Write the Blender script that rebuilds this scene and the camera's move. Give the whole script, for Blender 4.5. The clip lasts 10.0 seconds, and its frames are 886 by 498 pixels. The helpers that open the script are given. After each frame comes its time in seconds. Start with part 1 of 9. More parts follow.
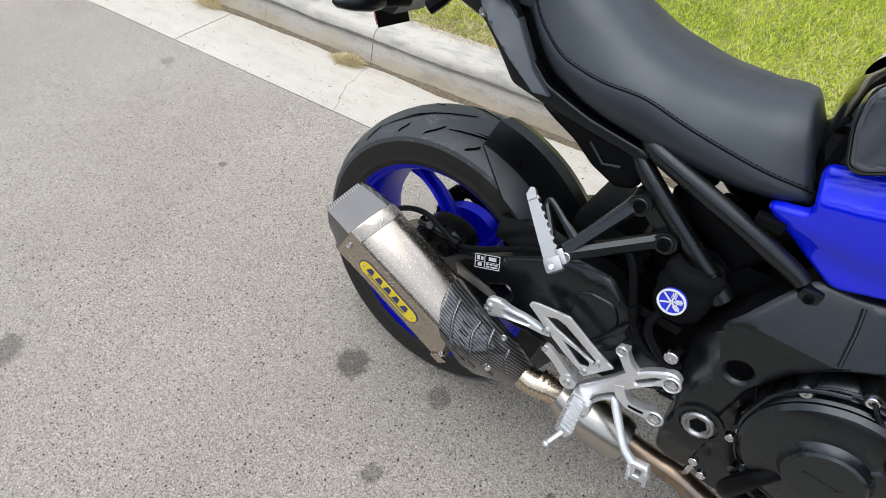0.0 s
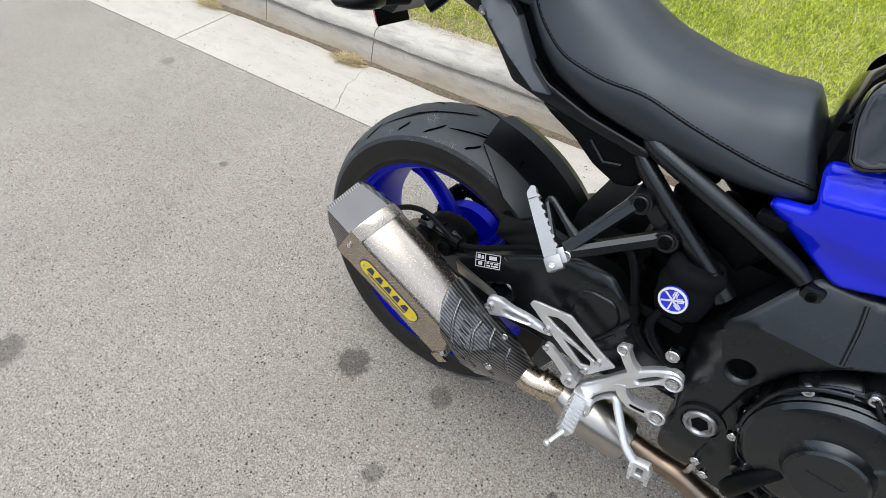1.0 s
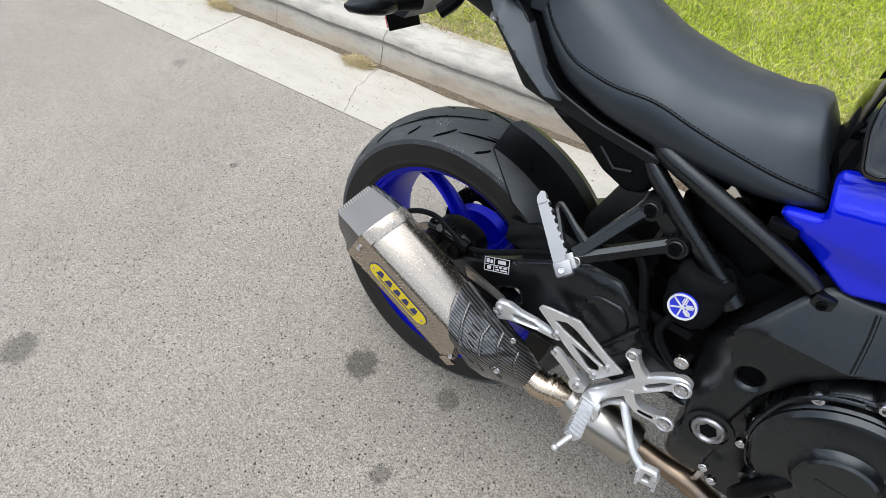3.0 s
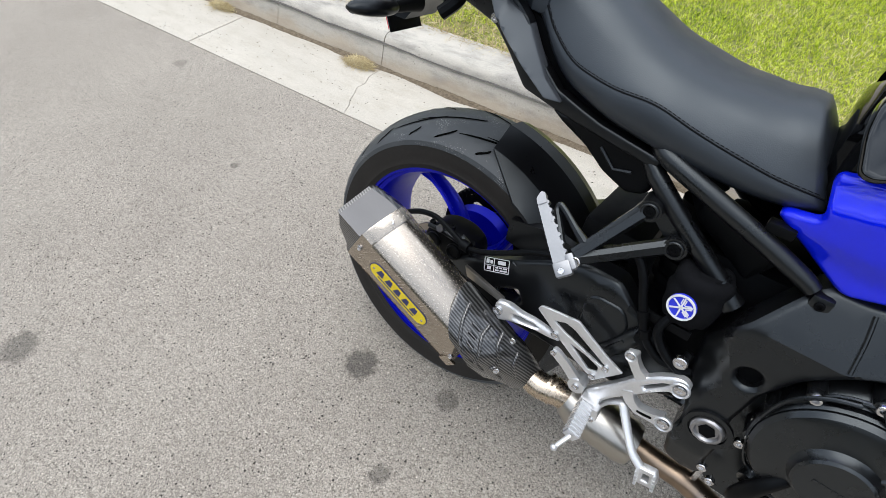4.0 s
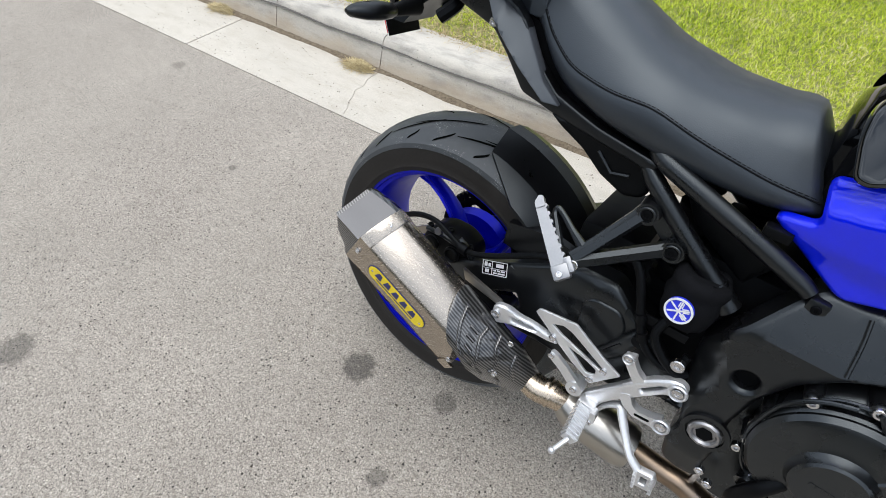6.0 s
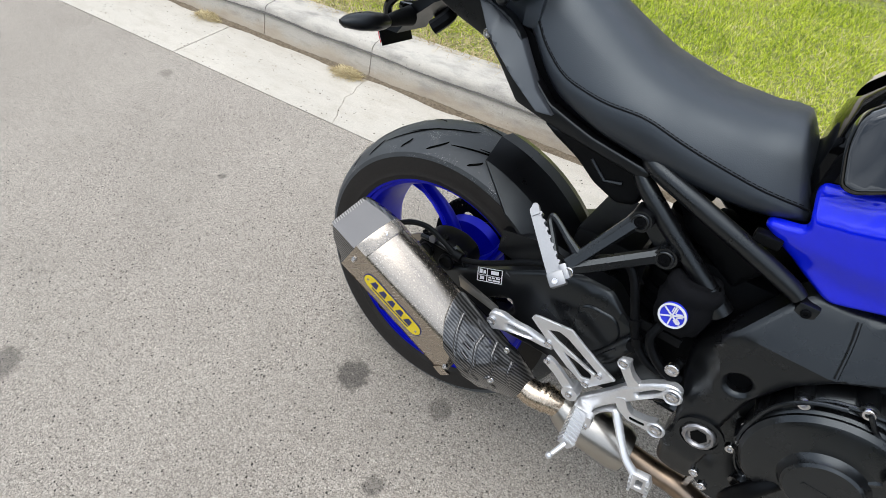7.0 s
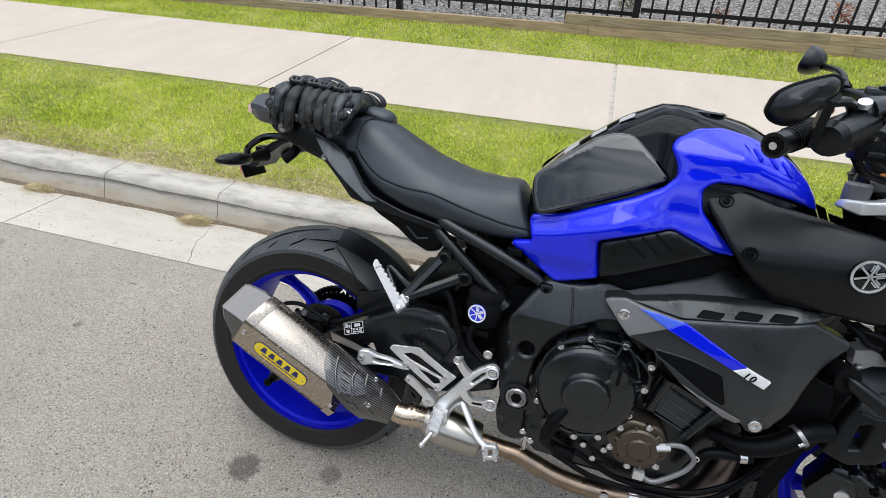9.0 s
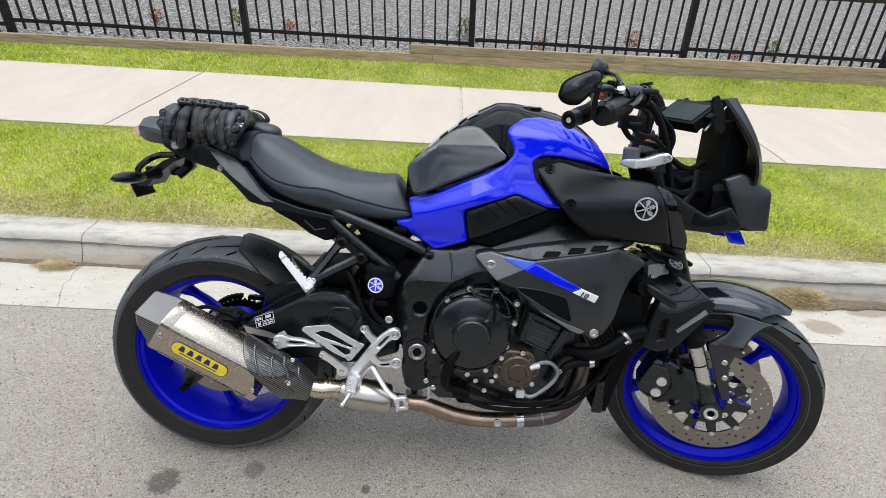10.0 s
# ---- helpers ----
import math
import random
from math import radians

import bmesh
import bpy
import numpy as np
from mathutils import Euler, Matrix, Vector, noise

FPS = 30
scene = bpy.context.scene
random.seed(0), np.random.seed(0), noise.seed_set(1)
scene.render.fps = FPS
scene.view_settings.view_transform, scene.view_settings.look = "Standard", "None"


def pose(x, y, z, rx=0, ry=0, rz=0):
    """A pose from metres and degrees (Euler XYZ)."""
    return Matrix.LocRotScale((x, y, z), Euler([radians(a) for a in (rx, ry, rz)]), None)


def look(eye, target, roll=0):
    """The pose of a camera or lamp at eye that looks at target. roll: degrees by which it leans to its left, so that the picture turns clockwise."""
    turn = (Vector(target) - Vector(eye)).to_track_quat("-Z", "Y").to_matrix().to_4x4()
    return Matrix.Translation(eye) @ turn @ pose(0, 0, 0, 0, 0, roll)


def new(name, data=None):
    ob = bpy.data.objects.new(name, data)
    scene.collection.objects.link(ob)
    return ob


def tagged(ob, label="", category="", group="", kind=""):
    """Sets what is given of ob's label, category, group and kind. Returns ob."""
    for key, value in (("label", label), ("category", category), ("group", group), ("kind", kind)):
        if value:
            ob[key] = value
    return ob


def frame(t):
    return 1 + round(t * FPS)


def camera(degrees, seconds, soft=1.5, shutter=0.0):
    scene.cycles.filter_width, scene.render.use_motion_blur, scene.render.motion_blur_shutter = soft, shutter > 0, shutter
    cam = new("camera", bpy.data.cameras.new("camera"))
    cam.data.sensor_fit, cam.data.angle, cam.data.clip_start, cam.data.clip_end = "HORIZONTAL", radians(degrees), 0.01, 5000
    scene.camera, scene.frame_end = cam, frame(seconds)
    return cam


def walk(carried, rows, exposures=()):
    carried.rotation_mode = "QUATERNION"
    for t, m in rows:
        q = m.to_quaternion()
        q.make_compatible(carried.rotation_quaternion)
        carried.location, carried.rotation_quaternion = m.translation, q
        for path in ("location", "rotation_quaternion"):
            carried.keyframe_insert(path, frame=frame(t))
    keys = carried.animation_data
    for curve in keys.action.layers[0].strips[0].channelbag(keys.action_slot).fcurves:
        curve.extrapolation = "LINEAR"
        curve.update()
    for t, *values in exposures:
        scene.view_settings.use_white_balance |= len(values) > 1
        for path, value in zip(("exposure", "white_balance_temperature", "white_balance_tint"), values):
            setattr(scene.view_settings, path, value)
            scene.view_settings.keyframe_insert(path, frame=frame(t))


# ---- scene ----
cam = camera(81.9, 10.0, soft=0.6)
PATH = [
    (0, (0.423, -0.775, 1.19), (-0.311, 0.256, -0.358), -1.0),
    (0.5, (0.422, -0.775, 1.188), (-0.311, 0.254, -0.361), -1.1),
    (1, (0.424, -0.773, 1.188), (-0.314, 0.253, -0.362), -1.4),
    (1.5, (0.423, -0.775, 1.19), (-0.322, 0.246, -0.36), -1.6),
    (2, (0.42, -0.777, 1.191), (-0.333, 0.242, -0.357), -1.7),
    (2.5, (0.419, -0.774, 1.193), (-0.34, 0.24, -0.355), -1.9),
    (4, (0.421, -0.779, 1.196), (-0.341, 0.241, -0.348), -1.5),
    (4.5, (0.421, -0.779, 1.196), (-0.34, 0.242, -0.346), -1.5),
    (5, (0.418, -0.78, 1.198), (-0.344, 0.243, -0.342), -1.4),
    (5.5, (0.421, -0.779, 1.197), (-0.34, 0.248, -0.341), -1.2),
    (7, (0.41, -0.787, 1.206), (-0.318, 0.282, -0.319), -0.1),
    (7.2, (0.389, -0.807, 1.21), (-0.292, 0.37, -0.257), 2.4),
    (7.3, (0.373, -0.818, 1.213), (-0.256, 0.414, -0.232), 3.7),
    (7.5, (0.364, -0.845, 1.219), (-0.148, 0.472, -0.196), 5.5),
    (8, (0.423, -0.91, 1.253), (-0.025, 0.549, -0.04), 5.2),
    (8.5, (0.531, -1.006, 1.286), (0.085, 0.495, 0.042), 3.9),
    (9, (0.562, -1.115, 1.308), (0.188, 0.515, 0.21), 3.8),
    (9.5, (0.535, -1.263, 1.308), (0.447, 0.446, 0.273), 4.6),
    (10, (0.556, -1.365, 1.318), (0.654, 0.382, 0.348), 4.7),
]
walk(cam, [(t, look(eye, target, roll)) for t, eye, target, roll in PATH], ((0, 0.6), (7.5, 0.6), (8, 0.57), (8.5, 0.5), (9, 0.5), (9.5, 0.58), (10, 0.6)))

# ---- world, sun ----
world = bpy.data.worlds.new("overcast_sky")
scene.world = world
world.use_nodes = True
wn, wl = world.node_tree.nodes, world.node_tree.links
wn.clear()
w_out, w_bg = wn.new("ShaderNodeOutputWorld"), wn.new("ShaderNodeBackground")
w_sky = wn.new("ShaderNodeTexSky")
w_sky.sky_type, w_sky.sun_disc = "NISHITA", False
w_sky.sun_elevation, w_sky.sun_rotation = radians(86), radians(236)
w_sky.air_density, w_sky.dust_density, w_sky.ozone_density = 1.0, 2.5, 1.0
w_co, w_map = wn.new("ShaderNodeTexCoord"), wn.new("ShaderNodeMapping")
w_map.inputs["Scale"].default_value = (1.6, 1.6, 4.0)
w_no, w_ra, w_mix = wn.new("ShaderNodeTexNoise"), wn.new("ShaderNodeValToRGB"), wn.new("ShaderNodeMix")
w_no.inputs["Scale"].default_value, w_no.inputs["Detail"].default_value = 2.2, 7
w_no.inputs["Distortion"].default_value = 0.6
w_ra.color_ramp.elements[0].position, w_ra.color_ramp.elements[0].color = 0.4, (2.9, 3.4, 4.2, 1)
w_ra.color_ramp.elements[1].position, w_ra.color_ramp.elements[1].color = 0.62, (10.0, 10.6, 11.5, 1)
w_mix.data_type = "RGBA"
w_mix.inputs[0].default_value = 0.86
wl.new(w_co.outputs["Generated"], w_map.inputs["Vector"])
wl.new(w_map.outputs["Vector"], w_no.inputs["Vector"])
wl.new(w_no.outputs["Fac"], w_ra.inputs["Fac"])
wl.new(w_sky.outputs["Color"], w_mix.inputs[6])
wl.new(w_ra.outputs["Color"], w_mix.inputs[7])
w_sep, w_grad, w_mul = wn.new("ShaderNodeSeparateXYZ"), wn.new("ShaderNodeMapRange"), wn.new("ShaderNodeMix")
w_grad.inputs["From Min"].default_value, w_grad.inputs["From Max"].default_value = 0.0, 0.9
w_grad.inputs["To Min"].default_value, w_grad.inputs["To Max"].default_value = 0.7, 1.38
w_mul.data_type, w_mul.blend_type = "RGBA", "MULTIPLY"
w_mul.inputs[0].default_value = 1.0
wl.new(w_co.outputs["Generated"], w_sep.inputs["Vector"])
wl.new(w_sep.outputs["Z"], w_grad.inputs["Value"])
wl.new(w_mix.outputs[2], w_mul.inputs[6])
wl.new(w_grad.outputs["Result"], w_mul.inputs[7])
wl.new(w_mul.outputs[2], w_bg.inputs["Color"])
w_bg.inputs["Strength"].default_value = 0.118
wl.new(w_bg.outputs["Background"], w_out.inputs["Surface"])
sun = new("sun", bpy.data.lights.new("sun", "SUN"))
sun.data.energy, sun.data.angle, sun.data.color = 1.35, radians(60), (1.0, 0.975, 0.93)
sun.matrix_world = look((-0.3, -0.2, 5.0), (0, 0, 0))
scene.view_settings.exposure = 0.6

# ---- materials ----
def node_mat(name):
    m = bpy.data.materials.new(name)
    m.use_nodes = True
    nt = m.node_tree
    return m, nt, nt.nodes["Principled BSDF"]


def coords(nt, scale=(1, 1, 1)):
    c, mp = nt.nodes.new("ShaderNodeTexCoord"), nt.nodes.new("ShaderNodeMapping")
    mp.inputs["Scale"].default_value = scale
    nt.links.new(c.outputs["Object"], mp.inputs["Vector"])
    return mp.outputs["Vector"]


def noise_tex(nt, vec, scale, detail=4, rough=0.55):
    n = nt.nodes.new("ShaderNodeTexNoise")
    n.inputs["Scale"].default_value, n.inputs["Detail"].default_value = scale, detail
    n.inputs["Roughness"].default_value = rough
    nt.links.new(vec, n.inputs["Vector"])
    return n.outputs["Fac"]


def ramp(nt, fac, stops):
    r = nt.nodes.new("ShaderNodeValToRGB")
    els = r.color_ramp.elements
    while len(els) < len(stops):
        els.new(0.5)
    for e, (p, c) in zip(els, stops):
        e.position, e.color = p, (*c, 1) if len(c) == 3 else c
    nt.links.new(fac, r.inputs["Fac"])
    return r.outputs["Color"]


def blend(nt, fac, a, b, kind="MIX"):
    m = nt.nodes.new("ShaderNodeMix")
    m.data_type, m.blend_type = "RGBA", kind
    for sock, val in ((m.inputs[0], fac), (m.inputs[6], a), (m.inputs[7], b)):
        if isinstance(val, (int, float)):
            sock.default_value = val
        elif isinstance(val, tuple):
            sock.default_value = (*val, 1)
        else:
            nt.links.new(val, sock)
    return m.outputs[2]


def bump(nt, bsdf, height, strength, dist=0.002):
    b = nt.nodes.new("ShaderNodeBump")
    b.inputs["Strength"].default_value, b.inputs["Distance"].default_value = strength, dist
    nt.links.new(height, b.inputs["Height"])
    nt.links.new(b.outputs["Normal"], bsdf.inputs["Normal"])


def grey(v):
    return (v, v, v)


def mat(name, base, rough=0.5, metal=0.0, vary=0.15, scale=14, fine=160, bmp=0.1, coat=0.0, rvar=0.08, spec=0.5, stretch=(1, 1, 1)):
    """A surface of one base colour with wear at two scales."""
    m, nt, bs = node_mat(name)
    v = coords(nt, stretch)
    big, small = noise_tex(nt, v, scale, 5), noise_tex(nt, v, fine, 3)
    lo, hi = tuple(c * (1 - vary) for c in base), tuple(min(1, c * (1 + vary)) for c in base)
    col = ramp(nt, big, [(0.3, lo), (0.7, hi)])
    col = blend(nt, 0.25, col, ramp(nt, small, [(0.35, lo), (0.65, hi)]))
    nt.links.new(col, bs.inputs["Base Color"])
    rg = ramp(nt, big, [(0.3, grey(max(0.02, rough - rvar))), (0.7, grey(min(1, rough + rvar)))])
    nt.links.new(rg, bs.inputs["Roughness"])
    bs.inputs["Metallic"].default_value = metal
    bs.inputs["Coat Weight"].default_value = coat
    bs.inputs["Coat Roughness"].default_value = 0.03
    bs.inputs["Specular IOR Level"].default_value = spec
    if max(base) < 0.05:
        bs.inputs["Specular Tint"].default_value = (0.85, 0.94, 1.0, 1)
    if bmp:
        bump(nt, bs, small, bmp, 0.0006)
    return m


def asphalt_mat():
    m, nt, bs = node_mat("asphalt")
    v = coords(nt)
    warp = nt.nodes.new("ShaderNodeTexNoise")
    warp.inputs["Scale"].default_value, warp.inputs["Detail"].default_value = 190, 2
    nt.links.new(v, warp.inputs["Vector"])
    off = nt.nodes.new("ShaderNodeVectorMath")
    off.operation = "MULTIPLY_ADD"
    off.inputs[1].default_value = (0.005, 0.005, 0.005)
    nt.links.new(warp.outputs["Color"], off.inputs[0])
    nt.links.new(v, off.inputs[2])
    vw = off.outputs["Vector"]

    def cells(scale):
        c = nt.nodes.new("ShaderNodeTexVoronoi")
        c.inputs["Scale"].default_value = scale
        nt.links.new(vw, c.inputs["Vector"])
        sp = nt.nodes.new("ShaderNodeSeparateColor")
        nt.links.new(c.outputs["Color"], sp.inputs["Color"])
        return c, sp

    vo, sep = cells(290)
    fine, fsep = cells(640)
    stones = ramp(nt, sep.outputs[0], [(0.0, (0.19, 0.172, 0.146)), (0.25, (0.31, 0.283, 0.242)), (0.7, (0.39, 0.358, 0.307)), (1.0, (0.54, 0.502, 0.436))])
    col = blend(nt, 0.42, stones, ramp(nt, fsep.outputs[0], [(0.0, (0.12, 0.108, 0.09)), (0.4, (0.33, 0.302, 0.258)), (1.0, (0.53, 0.49, 0.424))]))
    gaps = ramp(nt, vo.outputs["Distance"], [(0.5, grey(0.0)), (0.78, grey(0.55))])
    col = blend(nt, gaps, col, (0.1, 0.09, 0.075))
    # open binder between the stones, in ragged dark pits
    grit = noise_tex(nt, v, 210, 4, 0.66)
    col = blend(nt, ramp(nt, grit, [(0.365, grey(0.95)), (0.41, grey(0.0))]), col, (0.035, 0.031, 0.027))
    pit, psep = cells(120)
    chosen = ramp(nt, psep.outputs[1], [(0.095, grey(1.0)), (0.105, grey(0.0))])
    hole = ramp(nt, pit.outputs["Distance"], [(0.21, grey(1.0)), (0.37, grey(0.0))])
    col = blend(nt, blend(nt, 1.0, chosen, hole, "MULTIPLY"), col, (0.022, 0.02, 0.017))
    pale = ramp(nt, psep.outputs[2], [(0.07, grey(0.75)), (0.085, grey(0.0))])
    col = blend(nt, blend(nt, 1.0, pale, hole, "MULTIPLY"), col, (0.72, 0.66, 0.56))
    wear = noise_tex(nt, v, 1.3, 6, 0.62)
    col = blend(nt, 1.0, col, ramp(nt, wear, [(0.3, (0.88, 0.856, 0.848)), (0.7, (1.09, 1.07, 1.066))]), "MULTIPLY")
    edge = noise_tex(nt, v, 60, 6, 0.7)
    # old oil drips: place and radius of each
    for sx, sy, sr, dark in ((-0.12, -0.42, 0.044, 0.42), (0.117, -0.374, 0.03, 0.6), (0.446, -0.425, 0.014, 0.4), (0.094, -0.6, 0.024, 0.55), (-0.9, -0.91, 0.05, 0.55), (0.31, -0.655, 0.02, 0.5), (-1.74, 0.215, 0.03, 0.72), (-1.0, -0.1, 0.016, 0.6), (0.85, -0.43, 0.03, 0.85)):
        d = nt.nodes.new("ShaderNodeVectorMath")
        d.operation = "DISTANCE"
        d.inputs[1].default_value = (sx, sy, 0)
        nt.links.new(v, d.inputs[0])
        a = nt.nodes.new("ShaderNodeMath")
        a.operation = "MULTIPLY_ADD"
        a.inputs[1].default_value, a.inputs[2].default_value = sr * 1.5, -sr * 0.75
        nt.links.new(edge, a.inputs[0])
        s = nt.nodes.new("ShaderNodeMath")
        s.operation = "ADD"
        nt.links.new(d.outputs["Value"], s.inputs[0])
        nt.links.new(a.outputs["Value"], s.inputs[1])
        r = nt.nodes.new("ShaderNodeMapRange")
        r.inputs["From Min"].default_value, r.inputs["From Max"].default_value = sr * 0.75, sr * 1.15
        r.inputs["To Min"].default_value, r.inputs["To Max"].default_value = dark, 1.0
        nt.links.new(s.outputs["Value"], r.inputs["Value"])
        col = blend(nt, 1.0, col, r.outputs["Result"], "MULTIPLY")
    nt.links.new(col, bs.inputs["Base Color"])
    bs.inputs["Roughness"].default_value = 0.86
    bump(nt, bs, blend(nt, 0.6, vo.outputs["Distance"], ramp(nt, grit, [(0.3, grey(1.0)), (0.5, grey(0.0))])), 0.95, -0.0024)
    return m


def concrete_mat(name, base, dirt, amount=0.5, streak=(1, 1, 1), mud=(), pitted=1.0, ochre=0.0):
    m, nt, bs = node_mat(name)
    v, vs = coords(nt), coords(nt, streak)
    big, mid, small = noise_tex(nt, vs, 2.2, 8, 0.65), noise_tex(nt, vs, 11, 6, 0.6), noise_tex(nt, v, 230, 3)
    col = ramp(nt, big, [(0.32, tuple(c * 0.88 for c in base)), (0.66, base)])
    stain = ramp(nt, mid, [(0.46, grey(0)), (0.72, grey(amount))])
    col = blend(nt, stain, col, dirt)
    col = blend(nt, 1.0, col, ramp(nt, small, [(0.3, grey(0.82)), (0.7, grey(1.08))]), "MULTIPLY")
    pits = nt.nodes.new("ShaderNodeTexVoronoi")
    pits.inputs["Scale"].default_value = 46
    nt.links.new(v, pits.inputs["Vector"])
    pit = ramp(nt, pits.outputs["Distance"], [(0.1, grey(0.06)), (0.17, grey(1.0))])
    rare = ramp(nt, noise_tex(nt, v, 5, 3), [(0.5, grey(0)), (0.56, grey(pitted))])
    col = blend(nt, rare, col, blend(nt, 1.0, col, pit, "MULTIPLY"))
    if ochre:
        # soil washed up the face from the gutter, to a ragged line
        hz = nt.nodes.new("ShaderNodeSeparateXYZ")
        nt.links.new(v, hz.inputs["Vector"])
        up = nt.nodes.new("ShaderNodeMath")
        up.operation = "MULTIPLY_ADD"
        up.inputs[1].default_value = 0.12
        nt.links.new(noise_tex(nt, coords(nt, (1, 1, 0.4)), 6, 6, 0.65), up.inputs[0])
        nt.links.new(hz.outputs["Z"], up.inputs[2])
        col = blend(nt, ramp(nt, up.outputs["Value"], [(0.075, grey(ochre)), (0.115, grey(0.0))]), col, (0.4, 0.315, 0.215))
    # washed-out mud stains: centre and half sizes of each
    for mx, my, rx, ry in mud:
        mp = nt.nodes.new("ShaderNodeMapping")
        mp.inputs["Location"].default_value, mp.inputs["Scale"].default_value = (-mx / rx, -my / ry, 0), (1 / rx, 1 / ry, 0)
        nt.links.new(v, mp.inputs["Vector"])
        ln = nt.nodes.new("ShaderNodeVectorMath")
        ln.operation = "LENGTH"
        nt.links.new(mp.outputs["Vector"], ln.inputs[0])
        ad = nt.nodes.new("ShaderNodeMath")
        ad.operation = "MULTIPLY_ADD"
        ad.inputs[1].default_value = 1.1
        nt.links.new(noise_tex(nt, v, 9, 5, 0.6), ad.inputs[0])
        nt.links.new(ln.outputs["Value"], ad.inputs[2])
        col = blend(nt, ramp(nt, ad.outputs["Value"], [(0.85, grey(0.8)), (1.02, grey(0.0))]), col, (0.26, 0.21, 0.15))
    nt.links.new(col, bs.inputs["Base Color"])
    bs.inputs["Roughness"].default_value = 0.88
    bump(nt, bs, small, 0.35, 0.0015)
    return m


def soil_mat(name, a, b, c):
    m, nt, bs = node_mat(name)
    v = coords(nt)
    big, small = noise_tex(nt, v, 3.0, 6, 0.6), noise_tex(nt, v, 90, 5, 0.7)
    col = blend(nt, big, ramp(nt, small, [(0.3, a), (0.7, b)]), ramp(nt, small, [(0.3, a), (0.7, c)]))
    nt.links.new(col, bs.inputs["Base Color"])
    bs.inputs["Roughness"].default_value = 0.95
    bump(nt, bs, small, 0.9, 0.01)
    return m


def gravel_mat():
    m, nt, bs = node_mat("grey_gravel")
    v = coords(nt)
    vo = nt.nodes.new("ShaderNodeTexVoronoi")
    vo.inputs["Scale"].default_value = 36
    nt.links.new(v, vo.inputs["Vector"])
    sep = nt.nodes.new("ShaderNodeSeparateColor")
    nt.links.new(vo.outputs["Color"], sep.inputs["Color"])
    col = ramp(nt, sep.outputs[0], [(0.0, (0.06, 0.052, 0.045)), (0.5, (0.2, 0.185, 0.17)), (1.0, (0.48, 0.46, 0.43))])
    col = blend(nt, ramp(nt, vo.outputs["Distance"], [(0.4, grey(0)), (0.8, grey(1))]), col, (0.09, 0.088, 0.085))
    nt.links.new(col, bs.inputs["Base Color"])
    bs.inputs["Roughness"].default_value = 0.9
    bump(nt, bs, vo.outputs["Distance"], 1.0, -0.02)
    return m


def island_mat(name, stops, rough=0.6, trans=0.0):
    """Colour that differs from piece to piece of one mesh."""
    m, nt, bs = node_mat(name)
    g = nt.nodes.new("ShaderNodeNewGeometry")
    v = coords(nt)
    patch = noise_tex(nt, v, 2.6, 5, 0.6)
    add = nt.nodes.new("ShaderNodeMath")
    add.operation = "MULTIPLY_ADD"
    add.inputs[1].default_value, add.inputs[2].default_value = 1.5, -0.75
    nt.links.new(patch, add.inputs[0])
    s = nt.nodes.new("ShaderNodeMath")
    s.operation = "ADD"
    s.use_clamp = True
    nt.links.new(g.outputs["Random Per Island"], s.inputs[0])
    nt.links.new(add.outputs["Value"], s.inputs[1])
    nt.links.new(ramp(nt, s.outputs["Value"], stops), bs.inputs["Base Color"])
    bs.inputs["Roughness"].default_value = rough
    bs.inputs["Specular IOR Level"].default_value = 0.25
    return m


def timber_mat():
    m, nt, bs = node_mat("weathered_pine")
    v = coords(nt, (1.2, 22, 22))
    g = noise_tex(nt, v, 3.0, 6, 0.6)
    col = ramp(nt, g, [(0.3, (0.24, 0.182, 0.115)), (0.55, (0.42, 0.325, 0.21)), (0.75, (0.52, 0.42, 0.29))])
    oi = nt.nodes.new("ShaderNodeObjectInfo")
    col = blend(nt, 1.0, col, ramp(nt, oi.outputs["Random"], [(0.0, (0.82, 0.84, 0.86)), (1.0, (1.08, 1.02, 0.95))]), "MULTIPLY")
    nt.links.new(col, bs.inputs["Base Color"])
    bs.inputs["Roughness"].default_value = 0.85
    bump(nt, bs, g, 0.4, 0.004)
    return m


def carbon_mat():
    m, nt, bs = node_mat("carbon_fibre")
    v = coords(nt, (1, 1, 1))
    rot = nt.nodes.new("ShaderNodeMapping")
    rot.inputs["Rotation"].default_value = (0, radians(20), radians(8))
    nt.links.new(v, rot.inputs["Vector"])
    w = nt.nodes.new("ShaderNodeTexWave")
    w.wave_type, w.bands_direction = "BANDS", "DIAGONAL"
    w.inputs["Scale"].default_value, w.inputs["Distortion"].default_value = 84, 1.2
    w.inputs["Detail"].default_value, w.inputs["Detail Scale"].default_value = 1, 0.6
    nt.links.new(rot.outputs["Vector"], w.inputs["Vector"])
    nt.links.new(ramp(nt, w.outputs["Fac"], [(0.42, grey(0.008)), (0.7, grey(0.1))]), bs.inputs["Base Color"])
    nt.links.new(ramp(nt, w.outputs["Fac"], [(0.42, grey(0.0)), (0.7, grey(0.55))]), bs.inputs["Metallic"])
    bs.inputs["Roughness"].default_value = 0.36
    bs.inputs["Coat Weight"].default_value, bs.inputs["Coat Roughness"].default_value = 1.0, 0.04
    bs.inputs["Coat IOR"].default_value = 1.65
    bs.inputs["Specular IOR Level"].default_value = 0.2
    return m


